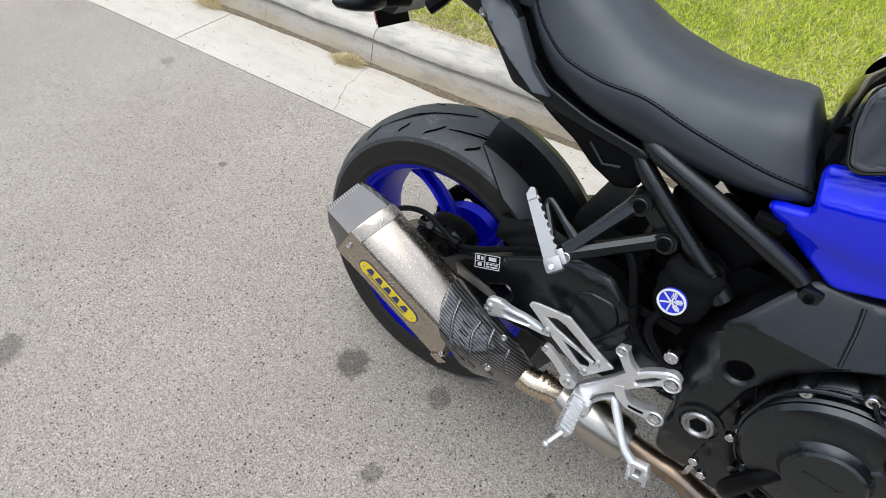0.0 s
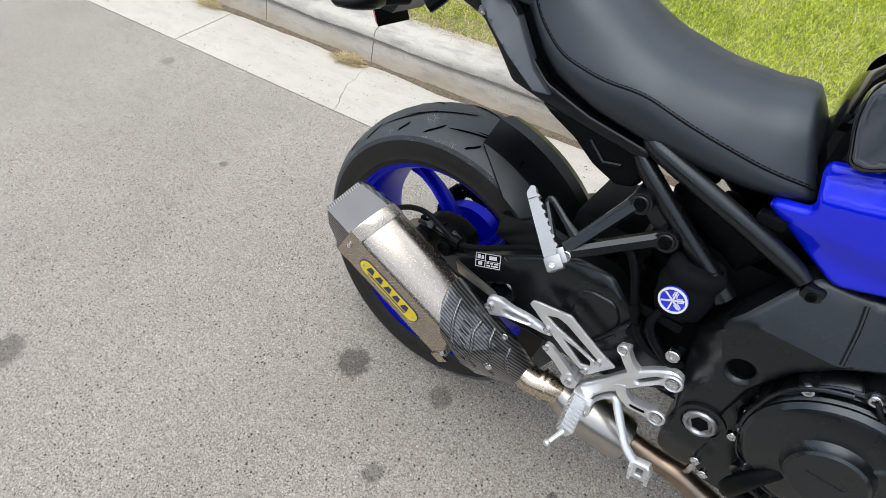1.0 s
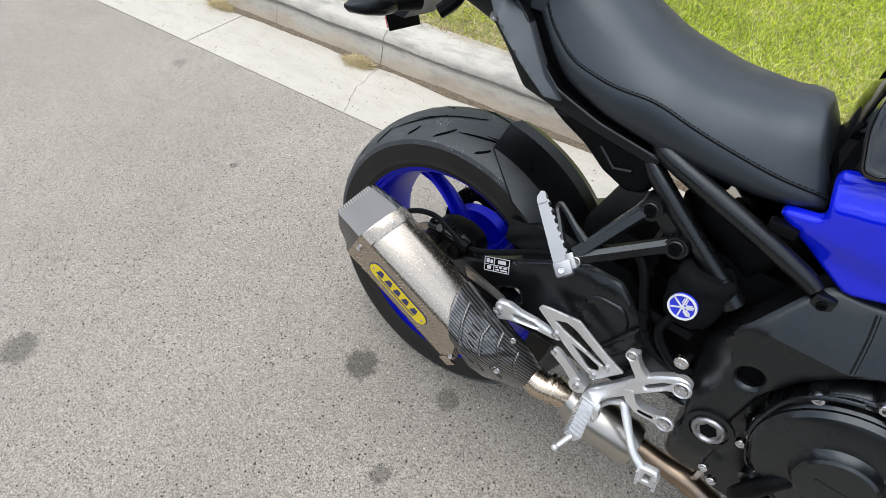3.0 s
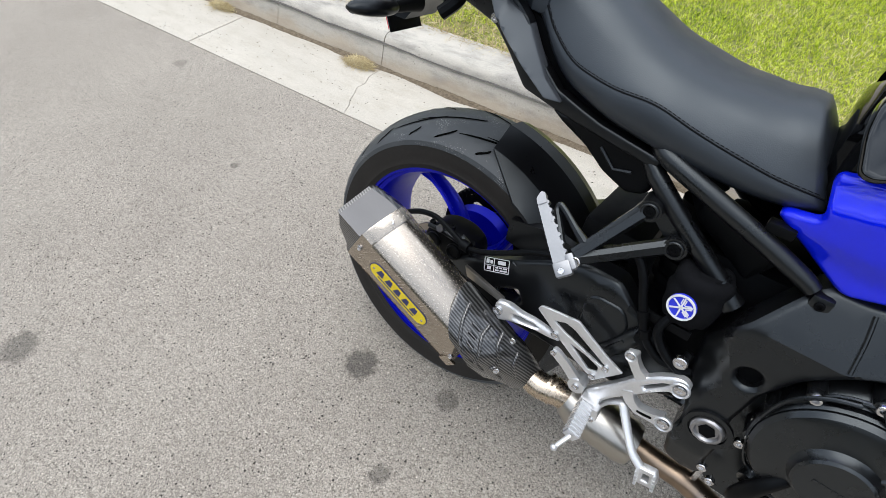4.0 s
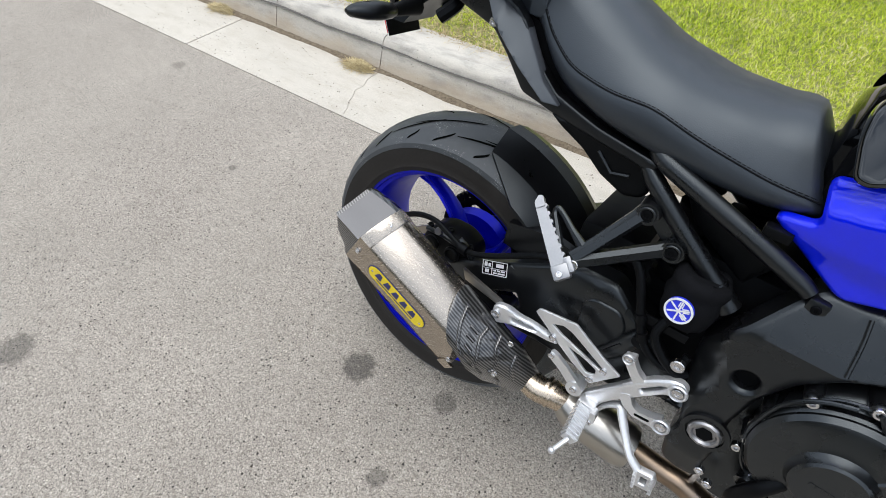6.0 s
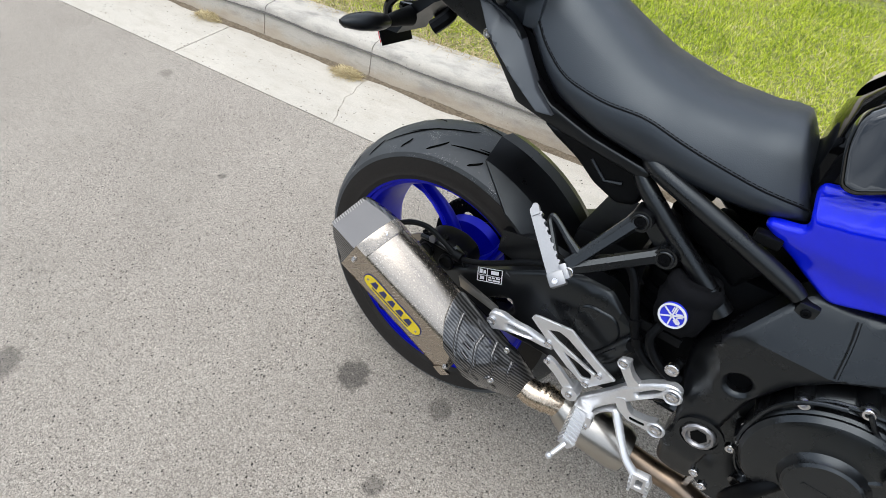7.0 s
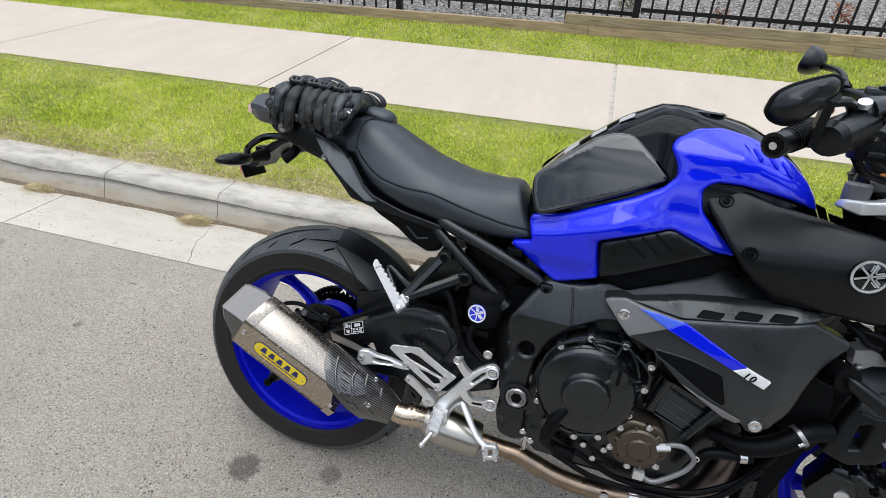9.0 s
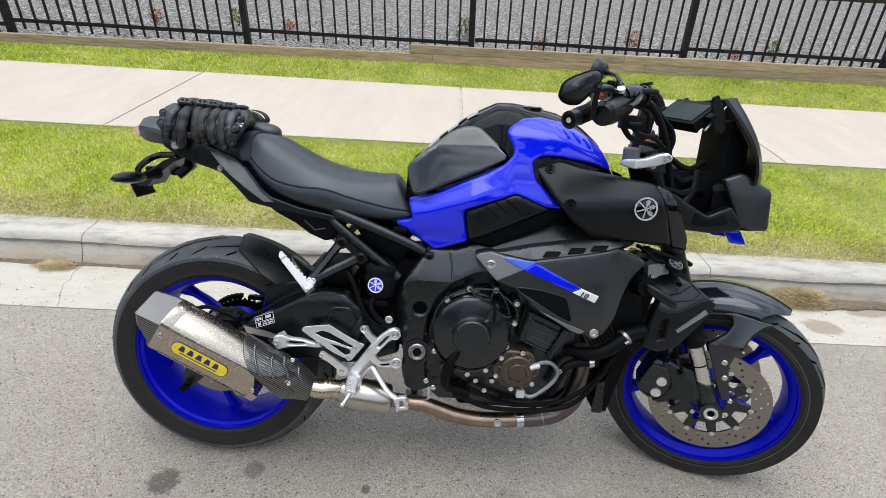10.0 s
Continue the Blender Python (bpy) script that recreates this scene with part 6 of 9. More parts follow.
# the shield's upper edge sweeps round the body: how far along it lies at each height
SHB = lin([0.327, 0.345, 0.362, 0.38, 0.397, 0.416, 0.433, 0.45], [0.045, 0.035, 0.018, -0.0145, -0.053, -0.079, -0.103, -0.125])


def shield_pt(w, u, y, k1=1.0):
    """A point of the shield: w runs from its swept upper edge (0) to its lower end (1)."""
    b = SHB(u) if y < -0.21 else -0.11
    s = b + (0.1 - b) * w
    k, du, dy = [float(np.interp(s, [r[0] for r in SHK], [r[c] for r in SHK])) for c in (1, 2, 3)]
    k *= k1
    return sil(s, CU + du + (u - CU) * k, CY + dy + (y - CY) * k)


SHROWS = [(0.0, 0.985), (0.0, 1.0), (0.02, 1.006)] + [(w, 1.0) for w in np.linspace(0.1, 1.0, 12)] + [(0.995, 0.8)]
shield = part("heat_shield", loft([[shield_pt(w, u, y, k) for u, y in SEC] for w, k in SHROWS]), CARBON, can, "carbon fibre heat shield with moulded ridges", angle=40)


def on_shield(a, c, lift=0.001):
    """A point on the heat shield: a from its upper edge (0) to its end (9), c round its section."""
    ring = [shield_pt(min(1, a / 9), u, y) for u, y in SEC]
    i = min(int(c), len(ring) - 2)
    p = ring[i].lerp(ring[i + 1], c - i)
    mid = sum(ring, V((0, 0, 0))) / len(ring)
    return p + (p - mid).normalized() * lift


for path in (((1.2, 9.6), (1.3, 7.6), (1.5, 5.6), (2.0, 3.6), (2.6, 3.2), (3.3, 4.2), (3.6, 6.0), (3.2, 8.2), (3.3, 9.6)), ((4.4, 10.2), (4.6, 8.6), (5.2, 7.2), (5.3, 5.6), (4.8, 4.2), (5.0, 3.0)), ((2.2, 6.4), (2.9, 6.2)), ((2.1, 7.4), (2.9, 7.4)), ((2.1, 8.4), (2.9, 8.4)), ((6.2, 9.6), (6.5, 7.6), (7.2, 5.4))):
    fine = []
    for (a0, c0), (a1, c1) in zip(path, path[1:]):
        fine += [on_shield(a0 + (a1 - a0) * k / 4, c0 + (c1 - c0) * k / 4, 0.0006) for k in range(4)]
    part("ridge", tube([tuple(v) for v in fine + [on_shield(*path[-1], 0.0006)]], 0.0034, 10, 2), CARBON, shield)
for p in ((-0.279, 0.4405, -0.2515), (-0.279, 0.381, -0.2945), (-0.03, 0.362, -0.2905)):
    bolt(can, sil(*p), 0.005, (-0.1, -0.95, 0.15) if p[1] < 0.4 else (0.2, -0.75, 0.6), h=0.4)
for a, c in ((5.4, 4.6), (5.3, 10.4)):
    bolt(shield, on_shield(a, c, 0.002), 0.0058, (0.25, -0.9, 0.25), h=0.5)
# badge on the lower outer facet: a yellow lozenge with dark shapes
f0, f1 = V((0.337, -0.2868)), V((0.391, -0.2918))
fd = (f1 - f0).normalized()


def facet(s, h, lift):
    u, y = f0 + fd * h
    n = V((0.47, 0.0, -0.29))
    p = sil(s, u, y)
    e1 = (sil(s + 0.01, u, y) - p).normalized()
    e2 = (sil(s, u + fd.x * 0.01, y + fd.y * 0.01) - p).normalized()
    nn = e1.cross(e2).normalized()
    if nn.y > 0:
        nn = -nn
    return p + nn * lift


def lozenge(s0, s1, h, hw, lift, t):
    pts = []
    for a in np.linspace(math.pi / 2, 3 * math.pi / 2, 12):
        pts.append((s0 + hw + hw * math.cos(a), h + hw * math.sin(a)))
    for a in np.linspace(-math.pi / 2, math.pi / 2, 12):
        pts.append((s1 - hw + hw * math.cos(a), h + hw * math.sin(a)))
    return loft([[facet(s, q, l) for s, q in pts] for l in (lift - t, lift)])


badge = part("badge", lozenge(-0.247, -0.103, 0.034, 0.0185, 0.0015, 0.002), NAVY, can, "yellow enamel maker's badge with dark shapes")
part("badge_field", lozenge(-0.245, -0.105, 0.034, 0.0165, 0.0022, 0.0015), YELLOW, badge)
for k in range(5):
    s = -0.229 + 0.0215 * k
    part("badge_shape", loft([[facet(a, b, l) for a, b in ((s, 0.0305), (s + 0.0155, 0.0305), (s + 0.0125, 0.0455), (s + 0.004, 0.0455))] for l in (0.002, 0.003)]), NAVY, badge)
part("badge_shape", loft([[facet(a, b, l) for a, b in ((-0.222, 0.0235), (-0.128, 0.0235), (-0.128, 0.0258), (-0.222, 0.0258))] for l in (0.002, 0.003)]), NAVY, badge)
for s in (-0.237, -0.113):
    part("rivet", ell(facet(s, 0.034, 0.002), (0.0025, 0.002, 0.0025), 8, 6), STEEL, badge)
# link pipe, chamber, header
link = part("link_pipe", tube([tuple(sil(0.07, 0.391, -0.2)), (0.3, -0.178, 0.291), (0.345, -0.165, 0.287), (0.37, -0.158, 0.28)], [0.022, 0.025, 0.0255, 0.0255], 20), WARMST, bike, "bronze tinted link pipe")
for x in (0.322, 0.333):
    part("clamp", lathe([(0.0255, -0.003), (0.0285, -0.003), (0.0285, 0.003), (0.0255, 0.003)], (0, 0, 0), 28, close=True), WARMST, link, "", Matrix.Translation((x, -0.169, 0.289)) @ Matrix.Rotation(radians(90), 4, "Z"))
part("chamber", tube([(0.352, -0.162, 0.287), (0.36, -0.16, 0.284), (0.378, -0.157, 0.277), (0.395, -0.154, 0.272), (0.474, -0.1465, 0.2585), (0.489, -0.145, 0.256), (0.494, -0.144, 0.2555)], [0.026, 0.032, 0.04, 0.044, 0.044, 0.04, 0.024], 28, 0, 1.0), CANM, bike, "brushed stainless collector chamber")
part("exhaust_pipe", tube([(0.48, -0.145, 0.257), (0.55, -0.138, 0.246), (0.585, -0.136, 0.243), (0.63, -0.135, 0.228), (0.68, -0.134, 0.213), (0.74, -0.13, 0.205), (0.80, -0.125, 0.205), (0.86, -0.118, 0.207)], [0.02, 0.02, 0.021, 0.0215, 0.0215, 0.0215, 0.021, 0.0215], 18), HEADER, bike, "heat-tinted bronze exhaust pipe")
part("exhaust_collector", tube([(0.855, -0.118, 0.207), (0.91, -0.11, 0.211), (0.96, -0.1, 0.224), (0.995, -0.095, 0.26), (1.01, -0.095, 0.31), (1.015, -0.095, 0.37), (1.0, -0.09, 0.43)], [0.023, 0.024, 0.026, 0.029, 0.029, 0.027, 0.025], 18), BURNT, bike, "heat-tinted exhaust header")
for yy in (-0.03, 0.03, 0.09):
    part("exhaust_collector", tube([(0.9, yy * 0.6, 0.212), (0.97, yy, 0.225), (1.01, yy, 0.27), (1.025, yy, 0.35), (1.0, yy, 0.45)], 0.021, 12), BURNT, bike, "heat-tinted exhaust header")
part("pipe_clamp", rod((0.842, -0.121, 0.2065), (0.862, -0.118, 0.2075), 0.0235, n=24, w=0.001), STEEL, bike)
part("pipe_clamp", rod((0.594, -0.136, 0.262), (0.594, -0.136, 0.3), 0.006, n=8), STEEL, bike)
bolt(bike, (0.79, -0.148, 0.208), 0.011, h=0.4)
part("pipe_seam", rod((0.915, -0.1095, 0.2115), (0.919, -0.109, 0.2125), 0.0252, n=24), HEADER, bike)

# -- swingarm, hugger, rear brake, chain --
SWING = [(-0.095, 0.30), (-0.09, 0.345), (-0.04, 0.362), (0.067, 0.424), (0.256, 0.536), (0.30, 0.55), (0.353, 0.55), (0.41, 0.507), (0.47, 0.45), (0.505, 0.43), (0.505, 0.385), (0.42, 0.362), (0.36, 0.352), (0.281, 0.356), (0.2, 0.352), (0.08, 0.305), (-0.06, 0.272)]


def swing_f(x, z):
    return 0.11 + 0.035 * min(1, max(0, (x + 0.02) / 0.12)) - 0.02 * max(0, x - 0.42) / 0.08 - 0.3 * max(0, z - 0.525)


for sd in (-1, 1):
    holes = [rounded([(0.158, 0.408), (0.2, 0.434), (0.212, 0.41), (0.196, 0.392)], 0.006)] if sd < 0 else []
    sw = part("swingarm", panel(SWING, swing_f, 0.038, 0.008, 0.006, 0.016, sd, holes=holes, corner=0.012), FRAMEM, bike, "black painted aluminium swingarm", angle=26)
    part("swingarm_recess", panel([(0.33, 0.515), (0.375, 0.515), (0.392, 0.49), (0.39, 0.41), (0.32, 0.4), (0.315, 0.5)], lambda x, z: swing_f(x, z) + 0.004, 0.008, 0.004, 0.003, 0.014, sd, corner=0.012), FRAMEM, sw)
    if sd < 0:
        sx, sz = V((0.0485, 0.0195)), V((0.0045, -0.0305))
        o = V((0.1235, 0.468))

        def st(a, b, lift):
            p = o + sx * a + sz * b
            return (p.x, -(swing_f(p.x, p.y) + lift), p.y)

        stick = part("warning_sticker", loft([[st(a, b, l) for a, b in ((0, 0), (1, 0), (1, 1), (0, 1))] for l in (0.0, 0.0012)]), MATT, sw, "black and white chain adjustment label")

        def strip_on(a0, a1, b0, b1):
            part("label_bar", loft([[st(a, b, l) for a, b in ((a0, b0), (a1, b0), (a1, b1), (a0, b1))] for l in (0.0011, 0.0016)]), WHITE, stick)

        for a0, a1, b0, b1 in ((0, 1, 0, 0.05), (0, 1, 0.95, 1), (0, 0.03, 0, 1), (0.97, 1, 0, 1), (0.38, 0.41, 0.05, 1), (0, 1, 0.52, 0.55), (0.08, 0.2, 0.12, 0.42), (0.24, 0.34, 0.18, 0.42), (0.55, 0.85, 0.15, 0.4), (0.12, 0.28, 0.62, 0.86), (0.46, 0.56, 0.6, 0.7), (0.6, 0.72, 0.6, 0.7), (0.76, 0.92, 0.6, 0.7), (0.46, 0.6, 0.78, 0.88), (0.64, 0.92, 0.78, 0.88)):
            strip_on(a0, a1, b0, b1)
    # paddock bobbin and axle end
    part("axle_block", box(-0.06, 0.05, sd * 0.128 - 0.012, sd * 0.128 + 0.012, 0.29, 0.345, 0.005), ENGINE, sw)
    part("axle_nut", rod((0, sd * 0.13, RZ), (0, sd * 0.155, RZ), 0.019, n=6, w=0.002), STEEL, sw)
    part("bobbin", lathe([(0.006, 0), (0.011, 0), (0.011, -0.005), (0.007, -0.008), (0.007, -0.02), (0.0105, -0.023), (0.0105, -0.028), (0.005, -0.028), (0.004, -0.024), (0, -0.024)], (0, 0, 0), 18), MATT, sw, "black paddock stand bobbin", Matrix.Translation((-0.06, sd * 0.15, 0.262)) @ Matrix.Diagonal((1, -sd, 1, 1)))
    part("bobbin_stay", loft([[(x, sd * y, z) for x, z in ((-0.074, 0.256), (-0.064, 0.248), (-0.05, 0.252), (-0.015, 0.285), (-0.02, 0.31), (-0.062, 0.31))] for y in (0.118, 0.151)]), ENGINE, sw)
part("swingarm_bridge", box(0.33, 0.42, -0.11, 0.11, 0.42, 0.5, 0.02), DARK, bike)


def arc_shell(c, a0, a1, section, n, thick, skew=lambda y: 0.0, skew0=lambda y: 0.0):
    """A mudguard bent round a wheel: section is (y, r) across it."""
    rings = []
    full = section + [(y, r - thick) for y, r in section[::-1]]
    for k in range(n + 1):
        ring = []
        for y, r in full:
            s = k / n
            a = radians(a0 + skew0(y) + (a1 + skew(y) - a0 - skew0(y)) * s)
            ring.append((c[0] + r * math.cos(a), y, c[2] + r * math.sin(a)))
        rings.append(ring)
    return loft(rings)


HSEC = [(-0.1135, 0.289), (-0.113, 0.291), (-0.072, 0.3185), (-0.004, 0.337), (0.03, 0.336), (0.056, 0.327), (0.0565, 0.325)]
hug = part("rear_hugger", arc_shell((RX, 0, RZ), 33, 82.5, HSEC, 24, 0.003, lambda y: -40 * max(0, abs(y) - 0.01) - 480 * max(0, abs(y) - 0.08), lambda y: 330 * max(0, abs(y) - 0.076)), SATIN, bike, "black plastic rear mudguard close over the tyre", angle=9)
part("hugger_arm", loft([[(x, -y, z) for y, z in ((0.116, z0), (0.1, z0), (0.1, z1), (0.116, z1))] for x, z0, z1 in ((0.14, 0.5, 0.545), (0.22, 0.49, 0.56), (0.3, 0.48, 0.545))]), SATIN, hug)
part("shock_linkage_cover", box(0.25, 0.36, -0.085, 0.085, 0.55, 0.6, 0.015), MATT, bike)
part("rear_shock", tube([(0.4, -0.03, 0.68), (0.43, -0.03, 0.4)], 0.035, 16, 0), DARK, bike, "dark rear shock absorber")
for k in range(7):
    part("shock_coil", lathe([(0.034, -0.006), (0.042, -0.006), (0.042, 0.006), (0.034, 0.006)], (0, 0, 0), 24, close=True), MATT, bike, "", Matrix.Translation((0.405 + 0.003 * k, -0.03, 0.64 - 0.032 * k)) @ Matrix.Rotation(radians(90), 4, "X"))
# rear brake
part("rear_brake_disc", panel(circle(RX, RZ, 0.11, 48), flat(0.085), 0.005, 0.0, 0, 0.02, -1, holes=[circle(RX, RZ, 0.07, 32)] + [circle(RX + 0.09 * math.cos(k * math.pi / 10), RZ + 0.09 * math.sin(k * math.pi / 10), 0.0045, 8) for k in range(20)], corner=0), DISC, rear_wheel, "drilled steel rear brake disc")
part("disc_carrier", lathe([(0.072, -0.086), (0.072, -0.079), (0.045, -0.074), (0.045, -0.084)], (RX, 0, RZ), 36, close=True), ENGINE, rear_wheel)
CALO = rounded([(-0.034, 0.41), (-0.024, 0.442), (0.004, 0.458), (0.05, 0.46), (0.082, 0.444), (0.09, 0.418), (0.066, 0.39), (-0.005, 0.38)], 0.014)
cal = part("rear_caliper", loft([[(0.025 + (x - 0.025) * k, y, 0.42 + (z - 0.42) * k) for x, z in CALO] for y, k in ((-0.062, 0.92), (-0.068, 1.0), (-0.112, 1.0), (-0.121, 0.95), (-0.127, 0.84), (-0.13, 0.6))]), MATT, bike, "black rear brake caliper", angle=35)
for c in ((0.0, 0.425), (0.05, 0.425)):
    part("caliper_piston", lathe([(0.0165, 0.01), (0.0165, -0.006), (0.0135, -0.008), (0.012, -0.004), (0.006, -0.004), (0, -0.003)], (0, 0, 0), 24), MATT, cal, "", Matrix.Translation((c[0], -0.13, c[1])))
    part("piston_ring", lathe([(0.0175, 0.004), (0.0175, -0.002), (0.016, -0.002), (0.016, 0.004)], (0, 0, 0), 24, close=True), ENGINE, cal, "", Matrix.Translation((c[0], -0.13, c[1])))
for x, z in ((-0.02, 0.448), (0.027, 0.461), (0.076, 0.447)):
    bolt(cal, (x, -0.112, z), 0.006, (0.1, -0.4, 0.9), DARK, h=0.8)
part("banjo_bolt", rod((0.012, -0.12, 0.456), (0.012, -0.136, 0.462), 0.008, n=6, w=0.001), PLUG, cal)
part("pad_pin", rod((-0.02, -0.127, 0.4), (0.07, -0.127, 0.4), 0.004, n=8), PLUG, cal)
part("caliper_bridge", tube([(-0.02, -0.124, 0.447), (0.02, -0.128, 0.453), (0.065, -0.126, 0.447)], 0.005, 8), ENGINE, cal)
part("caliper_bracket", tube([(0.09, -0.12, 0.37), (0.105, -0.125, 0.41), (0.085, -0.13, 0.45), (0.06, -0.132, 0.468)], 0.007, 8), ENGINE, cal)
hose = part("rear_brake_hose", tube([(-0.1, -0.12, 0.42), (-0.075, -0.128, 0.45), (-0.036, -0.132, 0.474), (0.003, -0.135, 0.482), (0.045, -0.14, 0.472), (0.075, -0.143, 0.463), (0.105, -0.146, 0.468), (0.15, -0.148, 0.492), (0.21, -0.15, 0.532), (0.26, -0.15, 0.555), (0.3, -0.14, 0.575)], 0.0055, 10), MATT, bike, "black rubber rear brake hose")
part("hose_grommet", rod((0.07, -0.143, 0.4635), (0.088, -0.145, 0.464), 0.0105, n=14, w=0.002), MATT, hose)
# sprocket and chain on the far side
part("rear_sprocket", panel([(RX + (0.108 if k % 2 else 0.1) * math.cos(k * math.pi / 43), RZ + (0.108 if k % 2 else 0.1) * math.sin(k * math.pi / 43)) for k in range(86)], flat(0.098), 0.007, 0, 0, 0.02, 1, holes=[circle(RX + 0.07 * math.cos(k * math.pi / 3), RZ + 0.07 * math.sin(k * math.pi / 3), 0.017, 14) for k in range(6)], corner=0), DARK, rear_wheel, "black steel sprocket")
part("sprocket_carrier", lathe([(0.09, 0.07), (0.06, 0.085), (0.04, 0.085), (0.04, 0.04), (0.085, 0.045)], (RX, 0, RZ), 40, close=True), RIMBLUE, rear_wheel)
bm = bmesh.new()
for k in range(44):
    s, h = k / 44, 0.0075 if k % 2 else 0.006
    for z in (0.427, 0.217 + 0.14 * s):
        box(0.015 + 0.585 * s, 0.015 + 0.585 * s + 0.0128, 0.09, 0.108, z - h, z + h, 0.002, bm)
for k in range(27):
    a = radians(95 + 172 * k / 26)
    box(RX + 0.112 * math.cos(a) - 0.0068, RX + 0.112 * math.cos(a) + 0.0068, 0.09, 0.108, RZ + 0.112 * math.sin(a) - 0.0068, RZ + 0.112 * math.sin(a) + 0.0068, 0.002, bm)
tagged(part("drive_chain", bm, DARK, bike, "oiled drive chain"), kind="stuff")
# side stand on the far side
part("side_stand", tube([(0.56, 0.13, 0.3), (0.55, 0.16, 0.2), (0.545, 0.215, 0.075)], [0.014, 0.013, 0.012], 12), FRAMEM, bike, "black steel side stand")
part("stand_foot", box(0.515, 0.575, 0.2, 0.25, 0.062, 0.072, 0.003), FRAMEM, bike)

# -- rearset on the right, and its mirror --
def rearset(sd):
    def p(o):
        return o if sd < 0 else bmesh.ops.transform(o, matrix=Matrix.Diagonal((1, -1, 1, 1)), verts=o.verts[:]) and o

    def mir(bm):
        if sd > 0:
            bmesh.ops.transform(bm, matrix=Matrix.Diagonal((1, -1, 1, 1)), verts=bm.verts[:])
        return bm

    def strip(path, y0, y1, w=0.0035):
        """A cast arm along (x, z, half width) points, rounded over at its edges."""
        left, right = [], []
        for k, (x, z, hw) in enumerate(path):
            a, c = path[max(k - 1, 0)], path[min(k + 1, len(path) - 1)]
            d = V((c[0] - a[0], c[1] - a[1])).normalized()
            left.append((x - d.y * hw, z + d.x * hw))
            right.append((x + d.y * hw, z - d.x * hw))
        return mir(plate(left + right[::-1], y0, y1, w, 0.004))

    base = part("rearset_plate", mir(panel([(0.376, 0.33), (0.383, 0.352), (0.4, 0.376), (0.418, 0.402), (0.435, 0.43), (0.462, 0.46), (0.484, 0.478), (0.498, 0.48), (0.509, 0.472), (0.509, 0.458), (0.499, 0.45), (0.484, 0.444), (0.462, 0.418), (0.444, 0.394), (0.425, 0.37), (0.412, 0.348), (0.408, 0.325), (0.397, 0.322), (0.393, 0.332)], flat(0.182), 0.015, 0.0045, 0.004, 0.006, -1, holes=[rounded([(0.452, 0.428), (0.474, 0.455), (0.484, 0.46), (0.478, 0.449), (0.457, 0.424)], 0.002)], corner=0.006)), ALU, bike, "machined silver rearset footrest bracket")
    part("rearset_arm", strip([(0.4165, 0.476, 0.0095), (0.421, 0.465, 0.0078), (0.433, 0.45, 0.0075), (0.447, 0.438, 0.01)], -0.181, -0.168), ALU, base)
    part("rearset_arm", strip([(0.436, 0.404, 0.0095), (0.448, 0.386, 0.0082), (0.463, 0.377, 0.0078), (0.485, 0.38, 0.0085), (0.504, 0.385, 0.0125)], -0.1835, -0.169), ALU, base)
    # dark strip laid on the arm for the shade in its slot
    part("slot_shade", strip([(0.463, 0.3775, 0.0022), (0.475, 0.3785, 0.0026), (0.487, 0.381, 0.0022)], -0.1842, -0.182, 0.0), DARK, base)
    for x, z, y, r in ((0.497, 0.4645, 0.182, 0.0145), (0.504, 0.385, 0.182, 0.0145), (0.4165, 0.474, 0.182, 0.0095)):
        part("boss_ring", mir(lathe([(r, 0.0), (r, -0.0035), (r * 0.88, -0.0055), (r * 0.7, -0.004), (r * 0.66, 0.0)], (x, -y, z), 26, close=True)), ALU, base)
    BRK = [(0.191, 0.442), (0.2, 0.45), (0.215, 0.45), (0.235, 0.44), (0.26, 0.435), (0.287, 0.424), (0.307, 0.416), (0.308, 0.408), (0.291, 0.409), (0.266, 0.414), (0.242, 0.415), (0.219, 0.413), (0.203, 0.408), (0.191, 0.42)]
    arm = part("silencer_bracket", mir(panel(BRK, lambda x, z: 0.207 - 0.3 * max(0, x - 0.205), 0.012, 0.004, 0.004, 0.006, -1, holes=[rounded([(0.224, 0.432), (0.237, 0.431), (0.262, 0.427), (0.271, 0.422), (0.264, 0.4195), (0.24, 0.421), (0.227, 0.424)], 0.002)], corner=0.006)), ALU, base, "slotted silver silencer bracket")
    HEEL = [(0.256, 0.455), (0.26, 0.464), (0.269, 0.467), (0.326, 0.476), (0.36, 0.456), (0.387, 0.441), (0.419, 0.427), (0.401, 0.402), (0.386, 0.381), (0.368, 0.386), (0.341, 0.398), (0.311, 0.417), (0.295, 0.428)]
    part("heel_guard", mir(panel(HEEL, flat(0.1795), 0.004, 0.0012, 0.001, 0.008, -1, holes=[rounded([(0.289, 0.45), (0.308, 0.459), (0.326, 0.455), (0.38, 0.427), (0.391, 0.421), (0.386, 0.416), (0.352, 0.427), (0.312, 0.439)], 0.003), rounded([(0.327, 0.424), (0.354, 0.42), (0.382, 0.411), (0.384, 0.4), (0.37, 0.394)], 0.003)], corner=0.003)), ALU, base, "cut-out silver heel guard")
    part("pivot_boss", mir(rod((0.365, -0.165, 0.3545), (0.365, -0.19, 0.3545), 0.0145, n=22, w=0.003)), ALU, base)
    part("link_arm", strip([(0.305, 0.396, 0.007), (0.312, 0.394, 0.009), (0.335, 0.381, 0.0085), (0.36, 0.362, 0.0095), (0.37, 0.352, 0.008)], -0.187, -0.179, 0.003), ALU, base)
